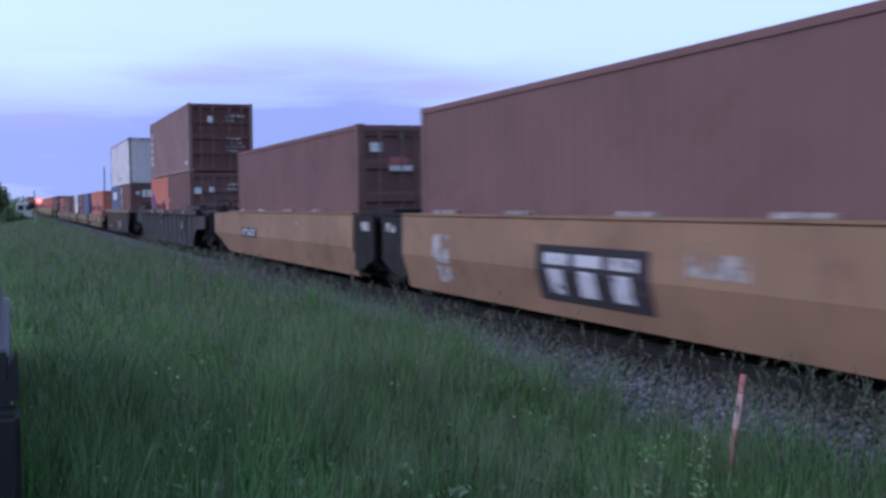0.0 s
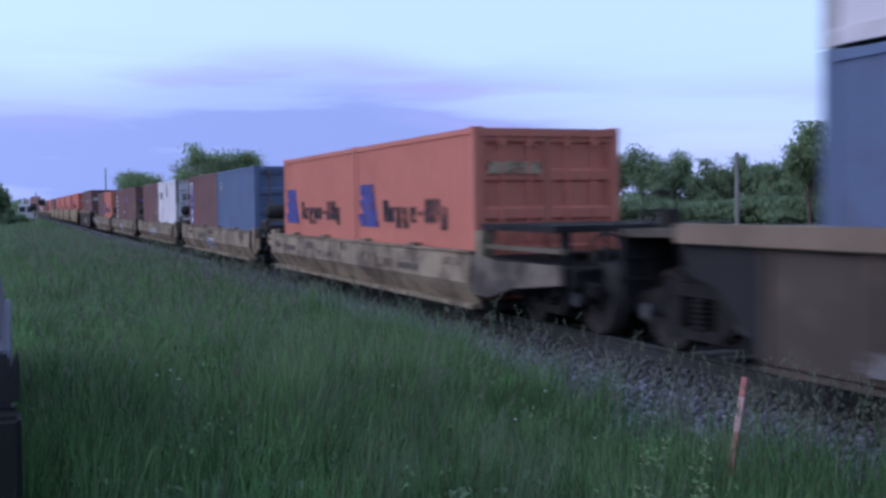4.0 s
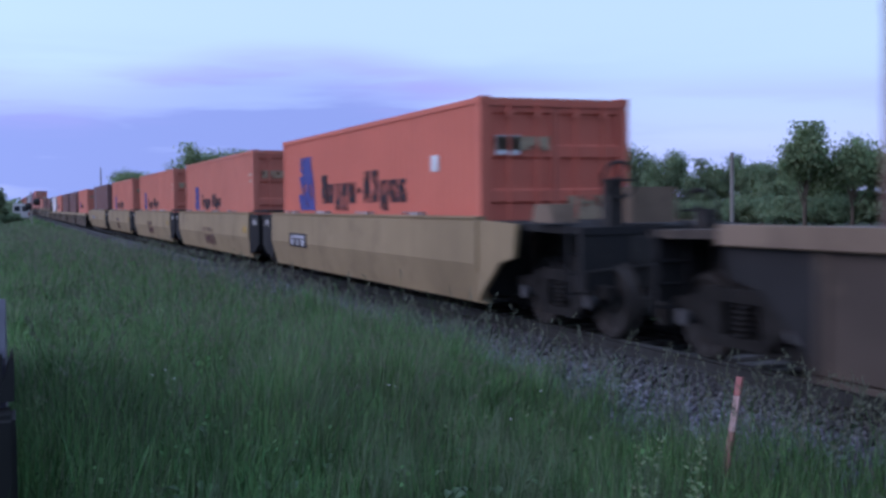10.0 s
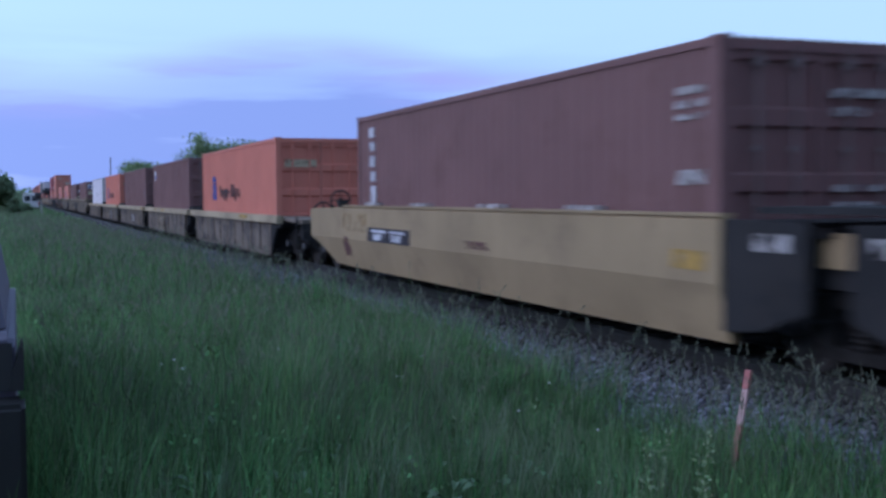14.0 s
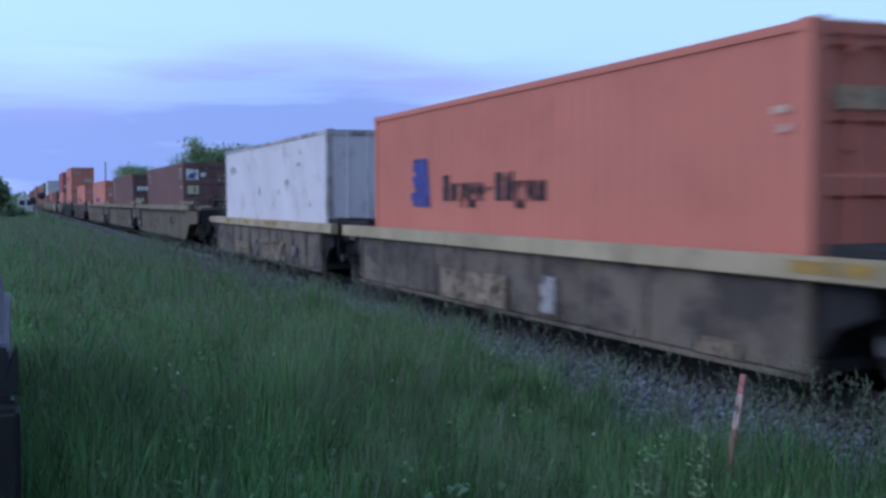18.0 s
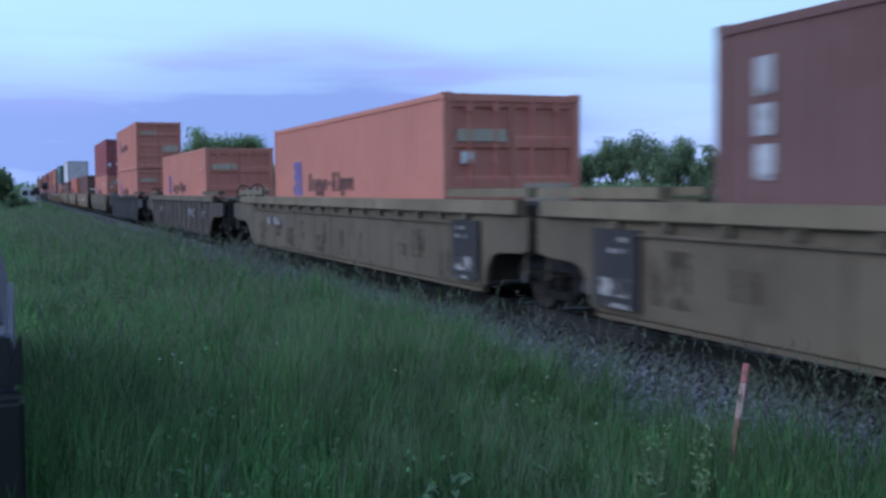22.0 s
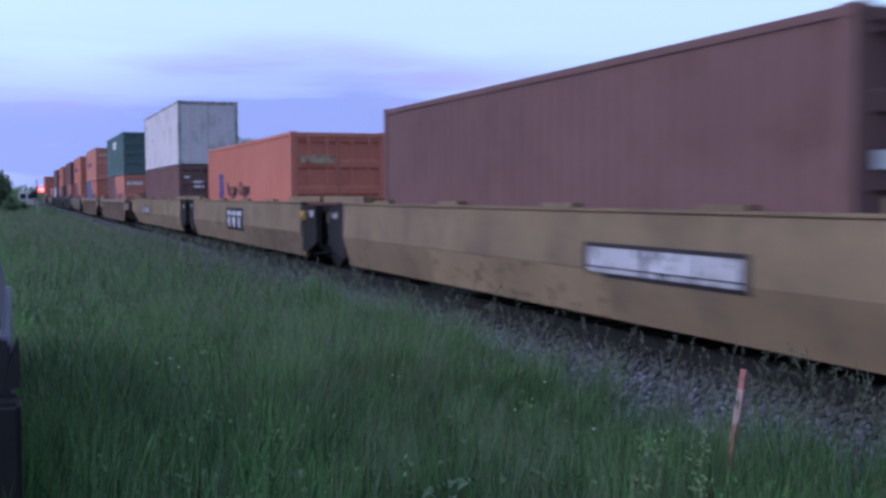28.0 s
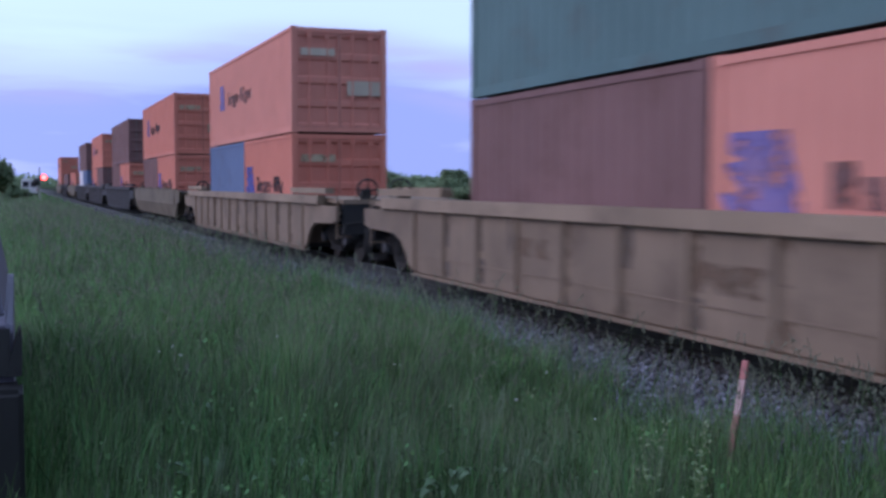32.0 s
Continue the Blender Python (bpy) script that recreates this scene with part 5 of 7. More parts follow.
on_well(wagon[441.0], "chord_stripe", -8.98, -8.62, 1.31, 1.42, YELLOW)
on_well(wagon[441.0], "chord_stripe", -10.00, -9.44, 1.33, 1.44, YELLOW)
on_well(wagon[441.0], "code_bar", -6.39, -6.13, 0.95, 1.04, FADED)
on_well(wagon[441.0], "code_bar", -6.39, -6.13, 0.79, 0.89, FADED)
on_well(wagon[485.0], "panel", -5.06, -1.99, 0.72, 1.10, PANELDARK)
for a, b in ((-4.95, -4.28), (-4.24, -3.34), (-3.24, -2.1)):
    on_well(wagon[485.0], "logo_bar", a, b, 0.84, 1.05, CHALKY, lift=0.009)
    on_well(wagon[485.0], "logo_bar", a, b, 0.77, 0.82, CHALKY, lift=0.009)
on_well(wagon[504.5], "panel", -1.20, 1.43, 0.61, 1.27, PANELDARK)
inset(wagon[504.5], 3)
on_well(wagon[524.0], "panel", 2.23, 5.35, 0.74, 1.10, PANELDARK)
inset(wagon[524.0], 4)
on_well(wagon[504.5], "safety_patch", -8.66, -8.37, 1.08, 1.28, YELLOW)
on_well(wagon[524.0], "safety_patch", -8.49, -8.13, 1.12, 1.31, YELLOW)
on_door(load[20.9, 0, 0], "sticker", -0.96, -0.72, 2.35, 2.53, WHITE)
on_door(load[20.9, 0, 0], "sticker", -0.56, -0.09, 1.97, 2.08, WHITE)
on_door(load[20.9, 0, 0], "sticker", -0.56, -0.18, 2.09, 2.25, REDPALE)
on_side(load[42.66, 1, 0], "mark_bar", 11.45, 11.71, 1.82, 2.13, WHITE)
on_side(load[42.66, 1, 0], "mark_bar", 11.33, 11.80, 1.51, 1.69, WHITE)
on_side(load[42.66, 1, 0], "mark_bar", 11.41, 11.74, 1.19, 1.41, WHITE)
on_side(load[42.66, 1, 0], "mark_bar", 11.36, 11.79, 0.90, 1.05, WHITE)
on_side(load[42.66, 1, 0], "mark_bar", 11.38, 11.77, 0.59, 0.79, WHITE)
on_side(load[42.66, 1, 0], "code_bar", 0.55, 1.02, 0.31, 0.42, WHITE)
on_side(load[42.66, 0, 0], "sticker", 5.74, 5.96, 1.51, 1.64, WHITE)
on_side(load[64.98, 0, 1], "mark_panel", 2.35, 4.70, 1.75, 2.22, WHITE)
on_side(load[64.98, 0, 1], "code_bar", 0.21, 1.01, 2.05, 2.22, SCUFF)
on_side(load[64.98, 0, 1], "code_bar", 0.19, 0.52, 1.53, 1.59, SCUFF)
on_side(load[64.98, 0, 0], "mark_bar", 4.86, 5.38, 2.07, 2.41, WHITE)
on_side(load[64.98, 0, 0], "mark_bar", 4.88, 5.28, 1.90, 1.97, WHITE)
on_side(load[64.98, 0, 0], "mark_bar", 4.88, 5.28, 1.76, 1.81, WHITE)
on_side(load[64.98, 0, 0], "mark_bar", 4.84, 5.24, 1.50, 1.68, WHITE)
on_side(load[64.98, 0, 0], "mark_bar", 4.82, 5.19, 1.35, 1.41, WHITE)
on_side(load[64.98, 0, 0], "mark_bar", 4.82, 5.19, 1.21, 1.28, WHITE)
on_door(load[64.98, 0, 0], "sticker", -0.55, -0.00, 1.83, 2.25, WHITE)
on_door(load[64.98, 0, 0], "sticker", -0.88, -0.67, 1.98, 2.16, WHITE)
on_side(load[64.98, 1, 0], "grime_patch", 6.01, 6.33, 0.21, 0.51, GRIME)
on_side(load[64.98, 1, 0], "grime_patch", 7.18, 7.75, 0.63, 0.84, GRIME)
on_side(load[64.98, 1, 0], "grime_patch", 4.75, 5.76, 0.29, 0.46, GRIME)
on_side(load[64.98, 1, 0], "grime_patch", 10.93, 11.76, 1.93, 2.21, GRIME)
on_side(load[64.98, 1, 0], "grime_patch", 7.29, 7.86, 0.58, 0.72, GRIME)
on_side(load[64.98, 1, 0], "grime_patch", 6.91, 7.63, 0.30, 0.54, GRIME)
on_side(load[64.98, 1, 0], "grime_patch", 5.87, 6.31, 0.22, 0.50, GRIME)
on_side(load[64.98, 1, 0], "grime_patch", 4.80, 5.36, 0.22, 0.41, GRIME)
on_side(load[100.6, 0, 1], "mark_column", 5.16, 5.66, 0.69, 2.3, LILAC)
on_side(load[100.6, 0, 1], "mark_bar", 5.20, 5.75, 1.96, 2.35, WHITE)
on_side(load[100.6, 0, 1], "mark_bar", 5.27, 5.64, 1.87, 1.93, WHITE)
on_side(load[100.6, 0, 1], "mark_bar", 5.26, 5.62, 1.74, 1.81, WHITE)
on_side(load[100.6, 0, 1], "mark_bar", 5.24, 5.62, 1.46, 1.65, WHITE)
on_side(load[100.6, 0, 1], "mark_bar", 5.21, 5.61, 1.17, 1.36, WHITE)
on_side(load[100.6, 0, 1], "mark_bar", 5.17, 5.57, 0.87, 1.07, WHITE)
on_side(load[100.6, 0, 1], "mark_bar", 5.17, 5.54, 0.67, 0.79, WHITE)
on_side(load[100.6, 0, 0], "mark_bar", 5.13, 5.50, 2.13, 2.23, SCUFF)
on_side(load[100.6, 0, 0], "mark_bar", 5.13, 5.42, 1.89, 2.09, SCUFF)
on_side(load[100.6, 0, 0], "mark_bar", 5.11, 5.49, 1.81, 1.88, SCUFF)
on_side(load[116.5, 0, 0], "grey_patch", 4.45, 5.25, 1.80, 2.12, GREYPATCH, "dark grey scraped patch")
part("grey_patch", prism(bm_new(), [(2.9 + 0.2 * math.cos(0.524 * k), 2.18 + 0.3 * math.sin(0.524 * k)) for k in range(12)], "x", -HALF + 0.006, -HALF + 0.02), GREYPATCH, load[116.5, 0, 0], "dark grey oval patch")
on_door(load[116.5, 0, 0], "grey_patch", -0.95, -0.15, 1.72, 2.0, GREYPATCH)
for z in (1.58, 2.12):
    on_door(load[116.5, 0, 0], "door_seam", -1.05, 1.05, z, z + 0.035, GREYPATCH, "dark dirty door seam")
for o in load[116.5, 0, 0].children:
    if o.name.startswith("top_rail"):
        o.material_slots[0].material = BOX["white"]
on_side(load[116.5, 0, 1], "sticker", 0.38, 0.76, 1.10, 1.25, SCUFF)
on_side(load[132.45, 0, 1], "mark_bar", 5.03, 5.45, 2.04, 2.22, WHITE)
on_side(load[132.45, 0, 1], "mark_bar", 5.01, 5.51, 1.74, 1.94, WHITE)
on_side(load[132.45, 0, 1], "mark_bar", 5.06, 5.44, 1.48, 1.64, WHITE)
on_side(load[132.45, 0, 1], "mark_bar", 5.00, 5.42, 1.18, 1.39, WHITE)
on_side(load[132.45, 0, 1], "mark_bar", 4.98, 5.40, 0.76, 1.06, WHITE)
on_side(load[132.45, 0, 1], "sticker", 0.37, 0.72, 1.11, 1.25, WHITE)
on_side(load[132.45, 0, 0], "sticker", 4.93, 5.35, 1.81, 2.04, SKYBLUE)
on_side(load[132.45, 0, 0], "code_bar", 0.29, 0.82, 1.44, 1.60, SCUFF)
on_door(load[132.45, 0, 0], "sticker", -0.56, -0.24, 2.04, 2.19, WHITE)
on_door(load[132.45, 0, 0], "sticker", -0.47, -0.20, 1.78, 1.90, WHITE)
on_door(load[132.45, 0, 0], "sticker", -0.95, -0.62, 1.75, 1.90, SKYBLUE)
on_side(load[148.3, 0, 1], "sticker", 0.46, 0.72, 1.10, 1.30, SCUFF)
on_side(load[168.08, 0, 0], "sticker", 5.39, 5.83, 1.84, 2.06, WHITE)
on_side(load[168.08, 0, 0], "sticker", 0.26, 0.56, 1.37, 1.52, WHITE)
on_side(load[168.08, 0, 0], "sticker", 0.53, 0.86, 1.91, 2.04, WHITE)
on_door(load[168.08, 0, 0], "sticker", -1.05, -0.64, 1.99, 2.23, WHITE)
on_door(load[168.08, 0, 0], "sticker", -0.48, -0.26, 2.16, 2.31, WHITE)
on_door(load[168.08, 0, 0], "sticker", -0.51, -0.20, 1.71, 1.95, WHITE)
on_door(load[168.08, 0, 0], "sticker", -0.61, -0.21, 1.47, 1.64, RED)
on_side(load[188.18, 0, 0], "sticker", 1.72, 2.04, 1.86, 2.12, WHITE)
on_door(load[188.18, 0, 0], "sticker", -0.98, -0.60, 2.05, 2.33, WHITE)
on_side(load[203.97, 0, 0], "code_bar", 0.20, 0.66, 2.18, 2.25, PALECODE)
on_side(load[203.97, 0, 0], "code_bar", 0.20, 0.58, 2.00, 2.07, PALECODE)
on_side(load[219.6, 0, 0], "code_bar", 0.26, 0.58, 2.19, 2.26, PALECODE)
on_side(load[219.6, 0, 0], "code_bar", 0.26, 0.50, 2.01, 2.08, PALECODE)
on_side(load[317.76, 0, 0], "code_bar", 0.32, 0.55, 2.10, 2.17, PALECODE)
on_side(load[317.76, 0, 0], "code_bar", 0.32, 0.47, 1.93, 2.00, PALECODE)
on_side(load[417.35, 0, 0], "code_bar", 0.99, 1.45, 2.31, 2.38, PALECODE)
on_side(load[417.35, 0, 0], "code_bar", 0.99, 1.37, 2.13, 2.20, PALECODE)
on_side(load[251.2, 0, 0], "mark_bar", 11.15, 11.45, 2.46, 2.65, CHALKY)
on_side(load[251.2, 0, 0], "mark_bar", 11.12, 11.42, 2.20, 2.37, CHALKY)
on_side(load[251.2, 0, 0], "mark_bar", 11.12, 11.40, 1.90, 2.11, CHALKY)
on_side(load[251.2, 0, 0], "mark_bar", 11.10, 11.38, 1.62, 1.81, CHALKY)
on_side(load[251.2, 0, 0], "mark_bar", 11.08, 11.35, 1.12, 1.53, CHALKY)
on_side(load[251.2, 0, 0], "code_bar", 0.27, 0.78, 2.36, 2.44, SCUFF)
on_side(load[251.2, 0, 0], "code_bar", 0.27, 0.78, 2.22, 2.30, SCUFF)
on_side(load[251.2, 0, 0], "code_bar", 0.25, 0.78, 2.10, 2.16, SCUFF)
on_side(load[251.2, 0, 0], "code_bar", 0.22, 0.75, 1.44, 1.59, SCUFF)
on_side(load[286.55, 0, 0], "mark_bar", 11.05, 11.51, 2.39, 2.57, WHITE)
on_side(load[286.55, 0, 0], "mark_bar", 11.06, 11.51, 2.23, 2.37, SKYBLUE)
on_side(load[286.55, 0, 0], "mark_bar", 11.06, 11.51, 2.13, 2.21, WHITE)
on_side(load[302.19, 0, 0], "sticker", 0.23, 0.61, 1.41, 1.63, SCUFF)
on_door(load[302.19, 0, 0], "sticker", -0.56, -0.14, 2.08, 2.23, WHITE)
on_door(load[302.19, 0, 0], "sticker", -0.56, -0.14, 1.93, 2.00, WHITE)
on_side(load[333.3, 0, 0], "grime_patch", 10.23, 11.37, 2.12, 2.40, GRIME)
on_side(load[333.3, 0, 0], "grime_patch", 6.89, 7.27, 1.45, 1.78, GRIME)
on_side(load[333.3, 0, 0], "grime_patch", 4.66, 4.88, 1.47, 1.65, GRIME)
on_side(load[333.3, 0, 0], "grime_patch", 2.43, 2.82, 2.15, 2.27, GRIME)
on_side(load[333.3, 0, 0], "grime_patch", 3.53, 4.20, 1.70, 1.88, GRIME)
on_side(load[333.3, 0, 0], "grime_patch", 2.39, 2.56, 2.43, 2.56, GRIME)
on_side(load[333.3, 0, 0], "grime_patch", 1.50, 1.72, 1.16, 1.33, GRIME)
on_side(load[354.8, 0, 0], "mark_bar", 11.07, 11.58, 2.50, 2.66, SCUFF)
on_side(load[354.8, 0, 0], "mark_bar", 11.08, 11.55, 2.23, 2.32, SCUFF)
on_side(load[354.8, 0, 0], "code_bar", 0.67, 1.14, 2.57, 2.67, SCUFF)
on_side(load[354.8, 0, 0], "code_bar", 0.39, 1.14, 2.39, 2.52, SCUFF)
on_side(load[354.8, 0, 0], "code_bar", 0.68, 1.15, 2.25, 2.36, SCUFF)
on_side(load[354.8, 0, 0], "code_bar", 0.34, 0.89, 1.85, 2.00, SCUFF)
on_door(load[354.8, 0, 0], "sticker", -1.09, -0.61, 2.20, 2.62, WHITE)
for a, b, z0, z1 in ((-1.03, -0.78, 2.25, 2.37), (-0.95, -0.68, 2.37, 2.46)):
    slab("sticker_stroke", load[354.8, 0, 0], a, b, -0.012, 0.0, z0, z1, LILAC, "blue stroke on a white sticker")
on_door(load[354.8, 0, 0], "sticker", -1.04, -0.61, 1.63, 1.97, CREAM)
on_door(load[354.8, 0, 0], "sticker", -0.52, -0.28, 2.32, 2.48, WHITE)
on_side(load[374.39, 0, 0], "mark_bar", 11.34, 11.6, 2.19, 2.54, CHALKY)
on_side(load[374.39, 0, 0], "mark_bar", 11.34, 11.6, 1.82, 2.11, CHALKY)
on_side(load[374.39, 0, 0], "mark_bar", 11.32, 11.59, 1.41, 1.74, CHALKY)
on_door(load[374.39, 0, 0], "sticker", -0.95, -0.61, 1.96, 2.19, WHITE)
on_door(load[374.39, 0, 0], "sticker", -0.57, -0.34, 1.96, 2.18, WHITE)
on_door(load[374.39, 0, 0], "sticker", -1.04, -0.61, 1.35, 1.54, CREAM)
on_door(load[374.39, 0, 0], "sticker", 0.20, 1.02, 1.38, 1.77, PINKPALE)
on_door(load[393.92, 0, 0], "sticker", -0.91, -0.70, 1.76, 1.95, WHITE)
on_door(load[485.0, 0, 0], "sticker", -0.99, -0.61, 1.54, 1.70, WHITE)
on_door(load[524.0, 0, 0], "sticker", -0.63, -0.25, 1.84, 1.93, WHITE)
on_door(load[524.0, 0, 0], "sticker", -0.62, -0.21, 1.65, 1.74, WHITE)
on_door(load[524.0, 0, 0], "sticker", -1.00, -0.79, 2.04, 2.13, WHITE)
on_door(load[524.0, 0, 0], "sticker", -0.62, -0.22, 1.74, 1.84, RED)
on_side(load[524.0, 1, 0], "grime_patch", 11.01, 11.74, 1.87, 2.16, GRIME)
on_side(load[524.0, 1, 0], "grime_patch", 8.52, 9.32, 1.25, 1.39, GRIME)
on_side(load[547.84, 1, 0], "mark_bar", 6.55, 7.38, 1.72, 2.22, WHITE)
on_side(load[547.84, 1, 0], "mark_bar", 5.87, 6.43, 1.72, 2.20, WHITE)
on_side(load[547.84, 1, 0], "mark_bar", 5.01, 5.70, 1.72, 2.21, WHITE)
on_door(load[547.84, 0, 0], "sticker", -1.05, -0.12, 1.99, 2.17, WHITE)
on_door(load[547.84, 0, 0], "sticker", 0.26, 0.65, 1.38, 1.76, WHITE)
on_door(load[547.84, 0, 0], "sticker", 0.71, 1.13, 1.38, 1.78, WHITE)
on_door(load[547.84, 1, 0], "sticker", 0.75, 1.03, 1.16, 1.61, WHITE)
on_door(load[462.4, 0, 0], "sticker", -0.97, -0.78, 1.59, 1.78, WHITE)
on_door(load[462.4, 0, 0], "sticker", -0.58, -0.18, 1.97, 2.28, WHITE)
on_door(load[462.4, 1, 0], "sticker", -1.08, -0.86, 0.59, 0.84, WHITE)
on_door(load[462.4, 1, 0], "sticker", -0.54, -0.34, 0.69, 0.87, WHITE)
on_door(load[462.4, 1, 0], "sticker", 0.24, 0.53, 1.47, 1.74, WHITE)
on_door(load[462.4, 1, 0], "sticker", 0.71, 1.03, 1.48, 1.76, WHITE)
on_door(load[462.4, 1, 0], "sticker", 0.24, 0.56, 1.02, 1.27, WHITE)
on_door(load[462.4, 1, 0], "sticker", 0.70, 1.02, 1.04, 1.29, WHITE)
on_side(load[462.4, 0, 0], "sticker", 3.05, 3.55, 1.79, 2.02, WHITE)
on_door(load[42.66, 0, 0], "sticker", -1.04, -0.75, 1.77, 2.01, WHITE)
on_door(load[42.66, 0, 0], "sticker", -0.49, -0.28, 1.83, 2.03, WHITE)
on_door(load[42.66, 1, 0], "sticker", -0.50, -0.28, 1.87, 2.10, WHITE)

on_well(wagon[504.5], "repainted_patch", -7.95, -2.4, 0.26, 0.78, PATCHDARK, "darker repainted panel")
on_well(wagon[485.0], "repainted_patch", -2.42, 3.2, 0.26, 0.78, PATCHLIGHT, "lighter repainted panel")
on_well(wagon[393.92], "code_bar", 5.5, 5.86, 0.80, 0.97, SCUFF)
on_well(wagon[393.92], "code_bar", 5.2, 5.5, 0.79, 0.99, DARK)
on_well(wagon[393.92], "code_bar", 4.48, 5.18, 0.80, 0.98, SCUFF)


def on_sheet(ob, name, y0, y1, z0, z1, material, label=""):
    """A stain flush on the plates between the ribs of the near side."""
    return slab(name, ob, -(WELLX - 0.025), -(WELLX - 0.04), y0, y1, z0, z1, material, label)


# stains on the dusty wagons: runs of rust and painted rib shade, scraped plates
for u in (547.84, 571.5):
    r = random.Random(int(u))
    for k in range(13):
        y = -8.02 + 16.04 * k / 12
        if 0 < k < 12:
            side = r.choice((-1, 1))
            for z0, z1 in ((0.24, r.uniform(0.4, 0.6)), (r.uniform(0.62, 0.8), 1.18)):
                a = y + side * 0.075
                b = a + side * r.uniform(0.07, 0.2)
                on_sheet(wagon[u], "rust_run", min(a, b), max(a, b), z0, z1, r.choice((RUSTSTAIN, DARKSTAIN)), "dark run of rust and painted shade beside a rib")
on_sheet(wagon[547.84], "dark_plate", -5.25, -4.06, 0.66, 0.95, DARKSTAIN, "dark grimy plate")
on_sheet(wagon[547.84], "dark_plate", -7.45, -7.0, 0.4, 0.72, DARKSTAIN, "dark grimy plate")
on_sheet(wagon[547.84], "dark_plate", -6.2, -5.75, 0.45, 0.68, RUSTSTAIN, "dark grimy plate")
on_sheet(wagon[547.84], "dark_plate", -1.2, 0.0, 0.6, 0.9, RUSTSTAIN, "dark grimy plate")
on_sheet(wagon[547.84], "dark_plate", 3.0, 3.9, 0.7, 0.95, RUSTSTAIN, "dark grimy plate")
for u in (354.8, 374.39, 393.92):
    r = random.Random(int(u))
    for k in range(12):
        y = r.uniform(-7.8, 7.0)
        z = r.uniform(0.28, 0.7)
        on_sheet(wagon[u], "rust_run", y, y + r.uniform(0.12, 0.7), z, min(1.1, z + r.uniform(0.2, 0.6)), OLIVESTAIN, "dark rusty stain")
# wear on the low-sided units: bare patches, rust and scrapes
for u in (84.72, 100.6, 116.5, 132.45, 148.3):
    r = random.Random(int(u) + 5)
    for k in range(9):
        y = -6.2 + 1.38 * k + r.uniform(0, 0.6)
        low_band = r.random() < 0.3
        z = r.uniform(0.24, 0.3) if low_band else r.uniform(0.53, 0.74)
        if -1.6 < y < 1.0:
            z = 0.75
        name, m, text = r.choice((("rust_patch", RUSTSTAIN, "brown rust patch"), ("bare_patch", LIGHTSTAIN, "light bare patch"), ("scrape", DARKSTAIN, "dark scrape")))
        on_well(wagon[u], name, y, y + r.uniform(0.5, 1.3), z, z + r.uniform(0.1, 0.2), m, text, lift=0.003)

# ---- grass, weeds ----


def field(x, y, scale, seed):
    """Smooth value noise over the plan, from -1 to 1."""
    table = np.random.default_rng(seed).uniform(-1, 1, (97, 97))
    u, v = x * scale + 311.0, y * scale + 173.0
    i, j = np.floor(u).astype(int), np.floor(v).astype(int)
    fu, fv = u - i, v - j
    fu, fv = fu * fu * (3 - 2 * fu), fv * fv * (3 - 2 * fv)
    at = lambda a, b: table[a % 97, b % 97]
    return (at(i, j) * (1 - fu) + at(i + 1, j) * fu) * (1 - fv) + (at(i, j + 1) * (1 - fu) + at(i + 1, j + 1) * fu) * fv


def verge(y):
    """How far the meadow reaches towards the ballast: a ragged edge."""
    return np.interp(y, [5.0, 8.0, 11.0, 18.0], [4.42, 4.5, 4.55, 4.45]) + 0.2 * field(y * 0, y, 0.55, 7) + 0.16 * field(y * 0 + 4, y, 2.1, 8)


